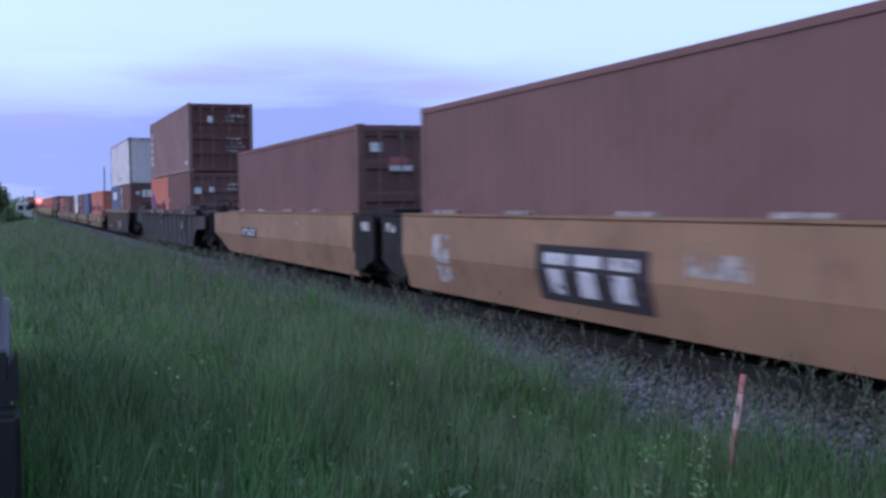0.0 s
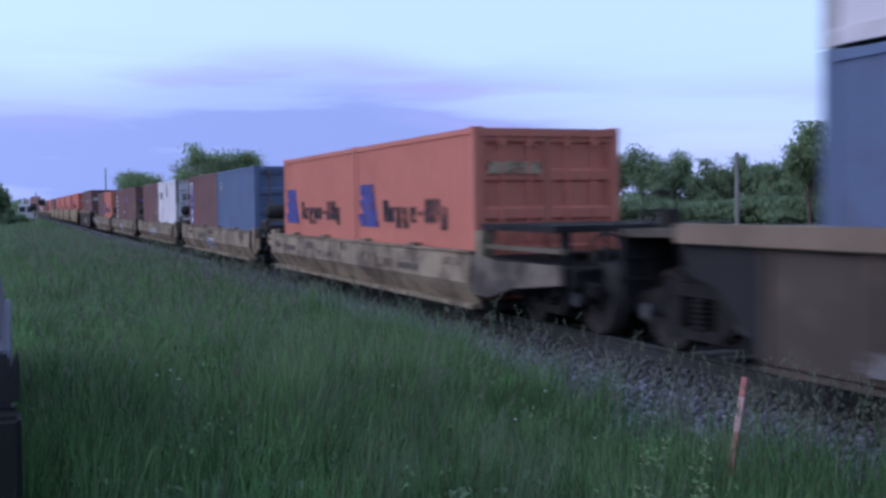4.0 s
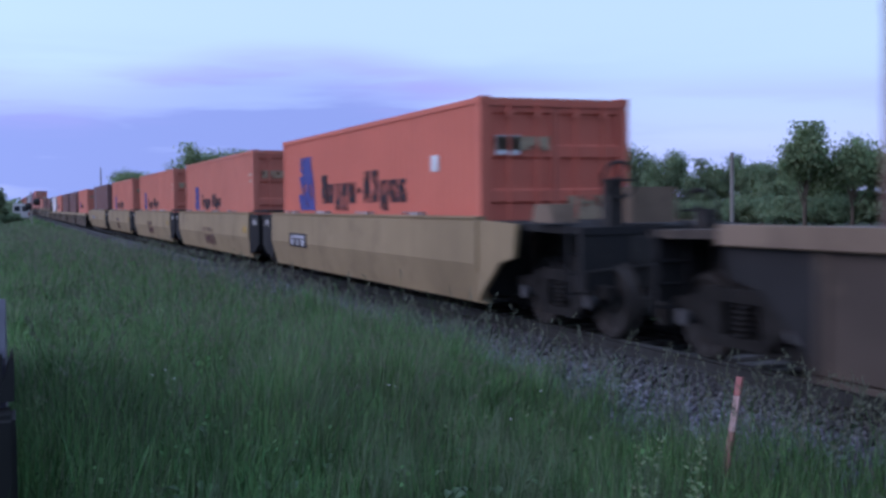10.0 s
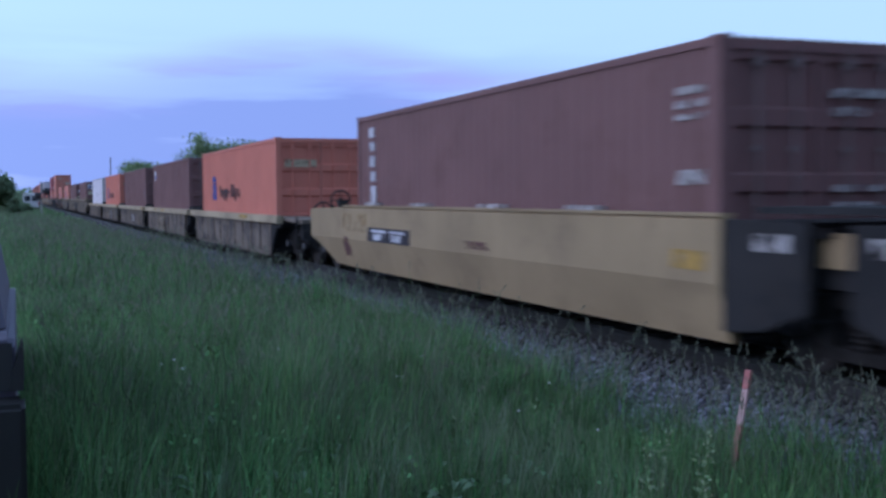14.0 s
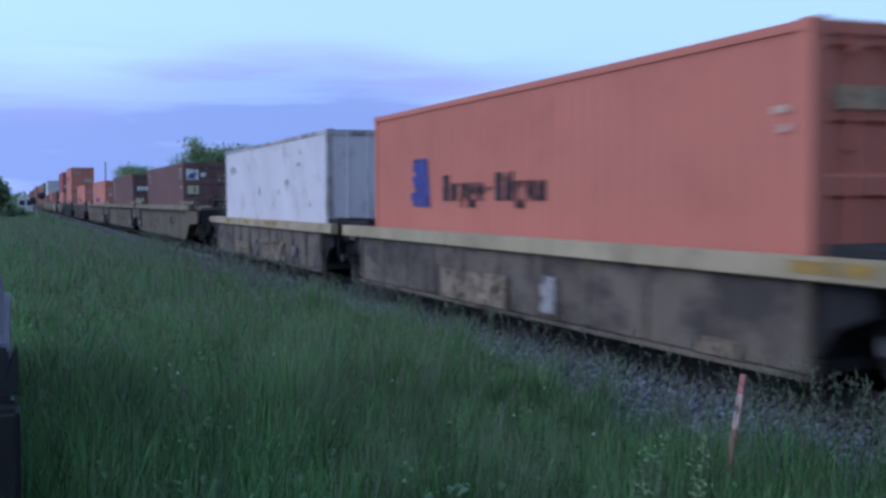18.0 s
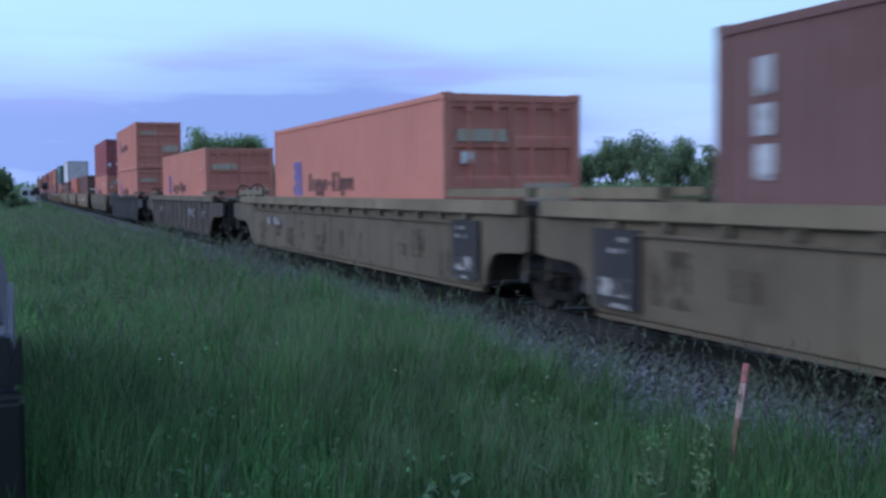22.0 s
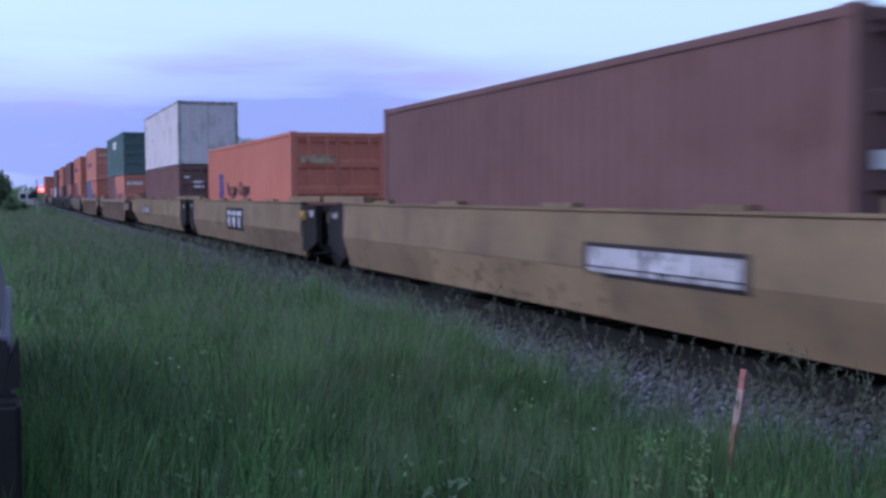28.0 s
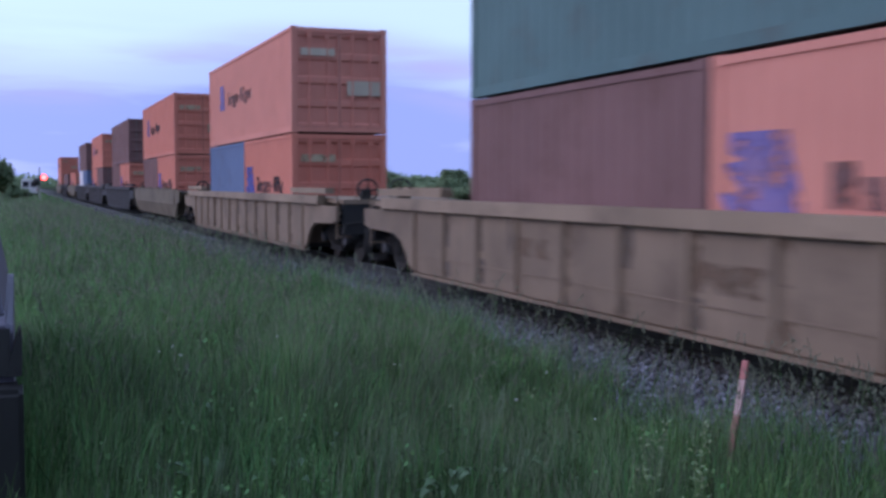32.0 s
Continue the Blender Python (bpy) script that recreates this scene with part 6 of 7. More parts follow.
def blades(rng, count, x0, x1, y0, y1, hmin, hmax, width, clump=0.0, ragged=False, bend=(0.04, 0.55), thin=0.0):
    """Arching, tapering grass blades as vertices and triangles; they lean together in swathes, grow in taller and lower
    patches, and leave gaps; gathered in tufts of that radius if clump is given."""
    if clump:
        n = max(1, count // 34)
        tx, ty = rng.uniform(x0, x1, n), rng.uniform(y0, y1, n)
        own = rng.integers(0, n, count)
        bx, by = tx[own] + rng.normal(0, clump, count), ty[own] + rng.normal(0, clump, count)
    else:
        bx, by = rng.uniform(x0, x1, count), rng.uniform(y0, y1, count)
    keep = np.ones(count, bool)
    if ragged:
        keep &= bx < verge(by)
    if thin:
        keep &= field(bx, by, 1.9, 21) + 0.7 * field(bx, by, 4.3, 22) > rng.uniform(-1.6, -1.6 + 2.4 * thin, count)
    bx, by = bx[keep], by[keep]
    count = len(bx)
    gz = np.interp(bx, [-2, 1.0, 3.6, 5.0, 6.15], [0.0, -0.05, -0.42, -0.5, -0.25]) - 0.03
    patch = 0.28 * field(bx, by, 0.5, 31) + 0.26 * field(bx, by, 1.6, 32) + 0.22 * field(bx, by, 4.0, 33)
    # blades close to the camera are shortened to fit its view
    h = rng.uniform(hmin, hmax, count) * (1 + patch) * np.maximum(np.interp(by, [3.5, 5.5, 9.0], [0.5, 0.6, 1.0]), np.interp(bx, [3.2, 4.4], [0.0, 0.8]))
    ang = 3.0 * field(bx, by, 0.8, 41) + 2.5 * field(bx, by, 4.0, 42) + rng.normal(0, 1.3, count)
    face = rng.uniform(0, 3.1416, count)
    lean = rng.uniform(*bend, count) * h
    w = width * rng.uniform(0.6, 1.4, count)
    dx, dy = np.cos(ang) * lean, np.sin(ang) * lean
    wx, wy = np.cos(face) * w, np.sin(face) * w
    drop = 0.12 + 0.3 * (lean / h) ** 2
    vs = []
    for f, ww in ((0.0, 1.0), (0.45, 0.9), (0.8, 0.55)):
        cx, cy, cz = bx + dx * f ** 2.0, by + dy * f ** 2.0, gz + h * f * (1 - drop * f)
        vs.append(np.stack([cx - wx * ww, cy - wy * ww, cz], -1))
        vs.append(np.stack([cx + wx * ww, cy + wy * ww, cz], -1))
    vs.append(np.stack([bx + dx, by + dy, gz + h * (1 - drop)], -1))
    v = np.stack(vs, 1).reshape(-1, 3)
    tri = np.array([(0, 1, 3), (0, 3, 2), (2, 3, 5), (2, 5, 4), (4, 5, 6)])
    f = (tri[None] + 7 * np.arange(count)[:, None, None]).reshape(-1, 3)
    return v, f


def herbs(rng, count, x0, x1, y0, y1, lo, hi):
    """Small keeled oval leaves in loose patches, held at mixed heights; the same faces to a leaf as to a blade."""
    n = count // 22
    tx, ty = rng.uniform(x0, x1, n), rng.uniform(y0, y1, n)
    own = rng.integers(0, n, count)
    bx, by = tx[own] + rng.normal(0, 0.09, count), ty[own] + rng.normal(0, 0.09, count)
    gz = np.interp(bx, [-2, 1.0, 3.6, 5.0, 6.15], [0.0, -0.05, -0.42, -0.5, -0.25])
    z = gz + rng.uniform(0.12, 0.52, count) * np.interp(by, [3.5, 5.5, 9.0], [0.6, 0.7, 1.0])
    long, a = rng.uniform(lo, hi, count), rng.uniform(0, 6.283, count)
    rise = rng.uniform(-1.1, 1.2, count)
    vs = []
    for f, ww in ((0.0, 0.12), (0.4, 0.42), (0.8, 0.26)):
        for side in (-1, 1):
            vs.append(np.stack([bx + long * (f * np.cos(a) - side * ww * np.sin(a)), by + long * (f * np.sin(a) + side * ww * np.cos(a)), z + long * rise * f], -1))
    vs.append(np.stack([bx + long * np.cos(a), by + long * np.sin(a), z + long * rise * 0.9], -1))
    v = np.stack(vs, 1).reshape(-1, 3)
    tri = np.array([(0, 1, 3), (0, 3, 2), (2, 3, 5), (2, 5, 4), (4, 5, 6)])
    return v, (tri[None] + 7 * np.arange(count)[:, None, None]).reshape(-1, 3)


def gather(sets):
    off, vs, fs = 0, [], []
    for v, f in sets:
        vs.append(v)
        fs.append(f + off)
        off += len(v)
    return np.concatenate(vs), np.concatenate(fs)


def build_grass():
    rng = np.random.default_rng(11)
    sets = [
        blades(rng, 6500, -0.6, 4.6, 3.2, 5.6, 0.1, 0.75, 0.0026, ragged=True, thin=1.5, bend=(0.02, 0.28)),
        blades(rng, 30000, -0.6, 4.8, 5.6, 8.5, 0.15, 0.85, 0.0026, ragged=True, thin=1.2, bend=(0.02, 0.3)),
        herbs(rng, 3000, 0.0, 4.4, 4.2, 9.0, 0.012, 0.032),
        herbs(rng, 6500, -0.4, 4.4, 9.0, 16.0, 0.02, 0.045),
        blades(rng, 56000, -0.6, 4.8, 8.5, 14, 0.3, 0.76, 0.0036, ragged=True, thin=1.0, bend=(0.03, 0.4)),
        blades(rng, 15000, -0.6, 4.35, 3.2, 14, 0.5, 0.9, 0.003, clump=0.09, bend=(0.04, 0.5)),
        blades(rng, 6000, 3.7, 4.7, 5, 20, 0.5, 0.9, 0.0032, clump=0.10, ragged=True),
        blades(rng, 42000, -2.0, 5.3, 14, 34, 0.36, 0.74, 0.0065, ragged=True, thin=0.6),
        blades(rng, 9000, -2.0, 4.3, 14, 34, 0.6, 0.9, 0.005, clump=0.16),
        blades(rng, 1000, 4.4, 5.5, 4.6, 9.5, 0.3, 0.7, 0.0028, clump=0.07),
        blades(rng, 20000, -5.0, 4.55, 34, 90, 0.4, 0.7, 0.016),
        blades(rng, 12000, -14.0, 4.6, 90, 260, 0.4, 0.8, 0.04),
        blades(rng, 2600, 4.4, 5.6, 4.3, 11.5, 0.22, 0.65, 0.0020, clump=0.13),
        blades(rng, 2400, 4.35, 5.7, 4.0, 7.0, 0.25, 0.65, 0.0019),
        blades(rng, 220, 5.0, 5.8, 4.5, 40, 0.3, 0.6, 0.0040),
        blades(rng, 6000, 10.4, 30, 3, 60, 0.3, 0.6, 0.025),
        blades(rng, 9000, 10.3, 14, 3, 40, 0.5, 0.85, 0.009),
        blades(rng, 8000, -9, 4.6, -10, 3.3, 0.45, 0.9, 0.008),
        blades(rng, 7000, -9, -0.5, 3.2, 16, 0.35, 0.7, 0.006),
        blades(rng, 6000, -30, -1.9, 14, 70, 0.4, 0.8, 0.014),
    ]
    pale = [
        blades(rng, 2600, 0.1, 4.6, 4.8, 7.5, 0.4, 0.95, 0.0022, ragged=True, bend=(0.02, 0.25)),
        blades(rng, 2500, 1.8, 4.6, 4.8, 9, 0.6, 1.0, 0.0022, clump=0.07, ragged=True, bend=(0.03, 0.35)),
        blades(rng, 26000, -0.6, 4.8, 7, 14, 0.45, 0.88, 0.0026, ragged=True, bend=(0.05, 0.5), thin=0.8),
        blades(rng, 34000, -2.0, 4.8, 13, 34, 0.42, 0.82, 0.0050, ragged=True),
        blades(rng, 26000, -5.0, 4.55, 34, 90, 0.45, 0.78, 0.014),
        blades(rng, 8000, -14.0, 4.6, 90, 260, 0.5, 0.85, 0.035),
        blades(rng, 300, 4.6, 5.5, 4.6, 10, 0.35, 0.8, 0.0024, clump=0.09),
        blades(rng, 350, 4.5, 5.8, 4.6, 12, 0.3, 0.75, 0.0019, clump=0.16, bend=(0.02, 0.3)),
    ]
    broad = [
        blades(rng, 4200, 0.0, 4.9, 5.8, 9, 0.3, 0.8, 0.0042, ragged=True, bend=(0.15, 0.8), thin=1.0),
        blades(rng, 9500, -0.4, 5.0, 9, 18, 0.35, 0.85, 0.0056, ragged=True, bend=(0.15, 0.8), thin=1.0),
    ]
    b = new("broad_grass", fast_mesh("broad_grass", *gather(broad), BROAD))
    tagged(b, "broader paler blades among the meadow grass", "grass", kind="stuff")
    p = new("pale_grass", fast_mesh("pale_grass", *gather(pale), PALEGRASS))
    tagged(p, "paler greyish-green grass mixed through the tall meadow grass", "grass", kind="stuff")
    g = new("tall_grass", fast_mesh("tall_grass", *gather(sets), GRASS))
    tagged(g, "tall uncut green meadow grass beside the railway", "grass", kind="stuff")
    # seed stalks that arch over under loose heads
    v, f, hv, hf = [], [], [], []
    for i in range(3300):
        near = i < 1100
        y = random.uniform(4.3, 15) if near else random.uniform(15, 45)
        x = random.uniform(4.2, 5.4) if i % 5 == 0 or y < 6.5 else random.uniform(0.1, 4.5)
        if x > 4.2 and i % 7 == 0:
            continue
        z, h = ground_z(x), random.uniform(0.6, 1.0) * (0.75 if near and y < 7 and x < 3.5 else 1.0)
        a, l = random.uniform(0, 6.28), random.uniform(0.06, 0.34)
        hx, hy = math.cos(a), math.sin(a)
        k = len(v)
        r = 0.0019 if near else 0.0035
        line = [(x + hx * l * d ** 2.2, y + hy * l * d ** 2.2, z + h * d * (1 - 0.35 * l * d)) for d in (0, 0.5, 0.8, 1.0)]
        for n, (px, py, pz) in enumerate(line):
            rr = r * (1 - 0.13 * n)
            v += [(px - rr, py, pz), (px + rr, py, pz), (px, py + rr, pz)]
        for s in (0, 3, 6):
            for j in range(3):
                p, q = k + s + j, k + s + (j + 1) % 3
                f += [(p, q, q + 3), (p, q + 3, p + 3)]
        tx, ty, tz = line[-1]
        # a loose plume: thin spikelets on hair-fine side branches
        long, droop = random.uniform(0.11, 0.2), random.uniform(0.1, 0.8)
        for j in range(24):
            d = (j + 0.5) / 24
            cx, cy, cz = tx + hx * long * droop * d, ty + hy * long * droop * d, tz + long * d * (1 - droop * 0.8 * d)
            b = random.uniform(0, 6.28)
            reach = (0.02 if near else 0.026) * math.sin(math.pi * (0.15 + 0.8 * d)) * random.uniform(0.5, 1.2)
            ex, ey, ez = cx + reach * math.cos(b), cy + reach * math.sin(b), cz + random.uniform(-0.002, 0.022)
            wide = 0.0024 if near else 0.0045
            k = len(hv)
            hv += [(cx, cy, cz), (ex + wide, ey, ez), (ex - wide, ey + wide, ez + 0.008)]
            hf += [(k, k + 1, k + 2)]
    st = new("grass_stalks", fast_mesh("grass_stalks", v, f, GRASS))
    tagged(st, "thin green stalks of tall meadow grass", "grass", kind="stuff")
    s = new("grass_seed_heads", fast_mesh("grass_seed_heads", hv, hf, SEED))
    tagged(s, "pale seed heads on tall grass stalks", "grass", kind="stuff")


def build_weed(x, y, h, flowers, seed):
    """A leafy weed with pale flower clusters."""
    r = random.Random(seed)
    ob = tagged(new("flowering_weed"), "leafy green weed with small pale flower clusters in grass", "weed", "weeds in the grass")
    z = ground_z(x)
    stem, leaves, bloom = bm_new(), bm_new(), bm_new()
    for k in range(3):
        a, l = r.uniform(0, 6.28), r.uniform(0.04, 0.22)
        tip = Vector((l * math.cos(a), l * math.sin(a), h * r.uniform(0.75, 1.0)))
        rod(stem, (0, 0, 0), tip, 0.006, 5, 0.003)
        for j in range(11):
            p = tip * (0.35 + 0.06 * j)
            b, s = r.uniform(0, 6.28), r.uniform(0.035, 0.07)
            d, w = Vector((math.cos(b), math.sin(b), 0.3)), Vector((-math.sin(b), math.cos(b), 0)) * s * 0.3
            q = [leaves.verts.new(p + o) for o in (Vector((0, 0, 0)), d * s * 0.5 + w, d * s, d * s * 0.5 - w)]
            leaves.faces.new(q)
        for j in range(flowers):
            p = tip + Vector((r.gauss(0, 0.022), r.gauss(0, 0.022), r.uniform(-0.2, 0.04)))
            s = r.uniform(0.004, 0.009)
            bmesh.ops.create_icosphere(bloom, subdivisions=1, radius=s, matrix=Matrix.Translation(p))
    part("stem", stem, WEED, ob)
    part("leaves", leaves, WEED, ob)
    tagged(part("bloom", bloom, PETAL, ob, "small pale flowers"), kind="stuff")
    ob.location = (x, y, z)


def build_dock(x, y, seed):
    """A dock plant: broad, bent, keeled leaves from one root."""
    r = random.Random(seed)
    ob = tagged(new("dock_plant"), "broad-leaved pale green dock plant among tall grass", "weed", "dock plants in the grass")
    ob.location = (x, y, ground_z(x))
    for k in range(r.randint(5, 7)):
        a, long, wide = r.uniform(0, 6.28), r.uniform(0.12, 0.2), r.uniform(0.02, 0.036)
        rise, out = r.uniform(0.12, 0.26), r.uniform(0.05, 0.13)
        d, side = Vector((math.cos(a), math.sin(a), 0)), Vector((-math.sin(a), math.cos(a), 0))
        bm = rod(bm_new(), (0, 0, 0), d * out + Vector((0, 0, rise)), 0.005, 5, 0.004)
        rows = []
        for i, w in enumerate((0.25, 0.85, 1.0, 0.8, 0.45, 0.06)):
            f = i / 5
            c = d * (out + long * f * 0.75) + Vector((0, 0, rise + long * (0.75 * f - 0.75 * f * f)))
            rows.append([bm.verts.new(c + side * wide * w * s + Vector((0, 0, 0.012 * abs(s) * w))) for s in (-1, 0, 1)])
        for p, q in zip(rows, rows[1:]):
            for i in (0, 1):
                bm.faces.new((p[i], p[i + 1], q[i + 1], q[i]))
        part("leaf", bm, DOCK, ob)


def build_flowers():
    """A few small white flowers on thin stems in the meadow."""
    r = random.Random(91)
    spots = [(0.87, 7.65), (0.9, 7.2)] + [(r.uniform(0.6, 4.3), r.uniform(5.6, 13)) for _ in range(16)]
    for x, y in spots:
        ob = tagged(new("white_flower"), "small white meadow flower on a thin green stem", "flower", "white flowers in the grass")
        h = r.uniform(0.5, 0.68)
        ob.location = (x, y, ground_z(x))
        part("stem", rod(bm_new(), (0, 0, -0.02), (0.02, 0.0, h), 0.003, 5, 0.002), WEED, ob)
        bm = bm_new()
        ring = [bm.verts.new((0.02 + (0.016 if k % 2 else 0.008) * math.cos(k * math.pi / 6), (0.016 if k % 2 else 0.008) * math.sin(k * math.pi / 6), h + (0.006 if k % 2 else 0.0))) for k in range(12)]
        low = bm.verts.new((0.02, 0, h - 0.006))
        for k in range(12):
            bm.faces.new((low, ring[k], ring[(k + 1) % 12]))
        part("petals", bm, WHITEPETAL, ob, "white petals")


def build_stake():
    """The leaning survey stake beside the ballast."""
    ob = tagged(new("survey_stake"), "leaning weathered wooden survey stake with a faded red tip", "stake")
    low, tip = Vector((4.30, 6.05, -0.42)), Vector((4.54, 6.15, 0.47))
    def bar(a, b, w, d):
        bm = box(bm_new(), -w, w, -d, d, 0, (b - a).length)
        bmesh.ops.bevel(bm, geom=bm.edges[:], offset=0.003, segments=1, affect="EDGES")
        m = (b - a).to_track_quat("Z", "Y").to_matrix().to_4x4()
        bmesh.ops.transform(bm, matrix=Matrix.Translation(a) @ m, verts=bm.verts[:])
        return bm
    cut = low.lerp(tip, 0.86)
    band = low.lerp(tip, 0.60)
    part("stake_shaft", bar(low, band, 0.022, 0.011), STAKEWOOD, ob)
    part("bleached_band", bar(band + (tip - low) * 0.004, cut, 0.0222, 0.0112), STAKEPINK, ob, "bleached pale pink middle of the stake")
    part("painted_tip", bar(cut + (tip - low) * 0.004, tip, 0.0225, 0.0115), STAKETIP, ob, "faded red painted tip")


def tree(x, y, height, width, seed, label, leaf=0.33, count=2600, name="broadleaf_tree", bare=0.25, leaves=None):
    """A tapered trunk with forked limbs and a crown of leaf clumps with gaps."""
    r, rng = random.Random(seed), np.random.default_rng(seed)
    ob = tagged(new(name), label, "tree", "trees beyond the railway")
    ob.location = (x, y, ground_z(x) - 0.05)
    bm = rod(bm_new(), (0, 0, 0), (0, 0, height * 0.45), height * 0.022, 8, height * 0.014)
    tips = []
    for k in range(9):
        a = 2.4 * k + r.uniform(-0.4, 0.4)
        e = r.uniform(0.25, 1.0)
        base = Vector((0, 0, height * r.uniform(0.18, 0.45)))
        tip = Vector((math.cos(a) * width * 0.42 * e, math.sin(a) * width * 0.42 * e, height * (0.93 - 0.4 * e * e) * r.uniform(0.78, 1.08)))
        mid = base.lerp(tip, 0.5) + Vector((0, 0, height * 0.04))
        rod(bm, base, mid, height * 0.010, 6, height * 0.006)
        rod(bm, mid, tip, height * 0.006, 6, height * 0.002)
        tips += [tip, mid.lerp(tip, 0.5)]
        for j in range(2):
            t2 = mid + Vector((r.uniform(-1, 1) * width * 0.2, r.uniform(-1, 1) * width * 0.2, r.uniform(0.0, 0.22) * height))
            rod(bm, mid, t2, height * 0.004, 5, height * 0.0015)
            tips.append(t2)
    part("trunk", bm, BARK, ob)
    tips = np.array([tuple(t) for t in tips])
    c = tips[rng.integers(0, len(tips), count)]
    spread = np.clip(rng.normal(0, 1, (count, 3)), -2.3, 2.3) * np.array([width * 0.085, width * 0.085, height * 0.065])
    p = c + spread
    p[:, 2] = np.clip(p[:, 2], height * bare * rng.uniform(0.7, 1.3, count), height * 1.02)
    # leaves face outwards from their clump and from the crown
    n = spread / np.array([width * 0.085, width * 0.085, height * 0.065]) + 1.0 * rng.normal(0, 1, (count, 3)) + 0.6 * (p - np.array([0, 0, height * 0.5])) / np.array([width * 0.4, width * 0.4, height * 0.4])
    n /= np.linalg.norm(n, axis=1)[:, None]
    t = np.cross(n, rng.normal(0, 1, (count, 3)))
    t /= np.linalg.norm(t, axis=1)[:, None]
    b = np.cross(n, t)
    s = leaf * rng.uniform(0.6, 1.3, count)[:, None]
    v = np.stack([p + t * s, p + b * s * 0.55 + n * s * 0.15, p - t * s, p - b * s * 0.55 + n * s * 0.15], 1).reshape(-1, 3)
    f = np.arange(count * 4).reshape(-1, 4)
    crown = new("crown", fast_mesh("crown", v, f, leaves or LEAF))
    crown.parent = ob
    return ob


def place(az, dist):
    return dist * math.sin(radians(az)), dist * math.cos(radians(az))


build_grass()
build_stake()
build_flowers()
for k, (x, y, h, fl) in enumerate(((3.69, 6.01, 0.62, 12), (3.43, 5.43, 0.54, 9), (3.86, 5.72, 0.58, 11), (3.62, 5.2, 0.5, 8), (3.07, 4.95, 0.45, 3), (1.83, 8.41, 0.45, 2), (3.5, 7.6, 0.5, 3), (2.94, 7.65, 0.42, 3))):
    build_weed(x, y, h, fl, 70 + k)
for k, (x, y) in enumerate(((1.52, 8.62), (1.82, 8.37), (2.31, 7.81), (1.74, 6.45), (0.54, 11.5), (2.75, 10.5), (2.44, 7.34), (1.04, 7.39), (3.14, 8.42), (4.5, 10.4), (3.98, 8.05), (2.85, 6.78), (1.3, 5.7), (2.2, 5.6))):
    build_dock(x, y, 170 + k)
for k in range(14):
    build_dock(random.uniform(0.4, 4.4), random.uniform(4.6, 9.5), 230 + k)
LAB = "full-crowned green broadleaf tree beyond the railway"
for k, (az, d, h, w) in enumerate((
        (9.0, 150, 10.2, 9), (10.9, 150, 9.4, 8.5), (5.9, 190, 9.0, 9.5), (12.4, 170, 6.6, 9), (7.4, 170, 6.2, 8),
        (15.0, 150, 5.0, 9), (17.5, 140, 4.4, 8), (19.6, 125, 3.2, 6), (21.7, 118, 3.5, 4.6), (24.2, 112, 4.0, 5.6), (26.7, 102, 5.6, 4.4), (28.1, 101, 5.6, 4.6), (29.8, 100, 6.5, 4.8),
        (31.4, 98, 7.0, 5.0), (33.0, 95, 6.4, 4.6), (34.8, 92, 5.4, 4.6), (36.4, 92, 5.7, 4.0), (37.5, 88, 5.3, 4.2), (38.4, 84, 4.9, 3.6), (39.5, 70, 6.6, 4.6), (40.6, 76, 4.8, 4.6), (41.7, 70, 6.1, 4.4), (43.6, 70, 5.3, 4.2))):
    # trees at either end get the leaf colour with brighter light painted in
    tree(*place(az, d), h, w, 100 + k, LAB, leaf=0.21 if d > 110 else 0.135, count=6200, bare=0.08, leaves=LITLEAF if az > 38.9 or az < 12 else LEAF)
for k in range(28):
    az = 20.5 + 0.88 * k
    d = 104 - 1.3 * k
    tree(*place(az, d), random.uniform(1.6, 2.7), random.uniform(4.0, 5.5), 160 + k, "low green hedgerow shrub beyond the railway", leaf=0.14, count=2600, name="shrub", bare=0.03)
for k, (az, d, h, w) in enumerate(((-0.85, 70, 3.3, 2.5), (-2.4, 66, 3.6, 3.8), (-0.3, 90, 1.7, 2.0), (0.3, 118, 1.2, 2.0))):
    tree(*place(az, d), h, w, 140 + k, "dark dense shrub at the field edge", leaf=0.2, count=2600, name="shrub", bare=0.05)


def utility_pole(x, y, h, r):
    """A weathered wooden pole with a cross-arm and insulators."""
    ob = tagged(new("utility_pole"), "weathered wooden utility pole with a short cross-arm", "pole", "utility poles")
    part("pole_shaft", rod(bm_new(), (0, 0, -0.3), (0, 0, h), r, 10, r * 0.75), POLEWOOD, ob)
    ob.location = (x, y, ground_z(x))
    return ob


utility_pole(*place(36.05, 55), 4.4, 0.115)
utility_pole(*place(4.4, 170), 7.9, 0.12)


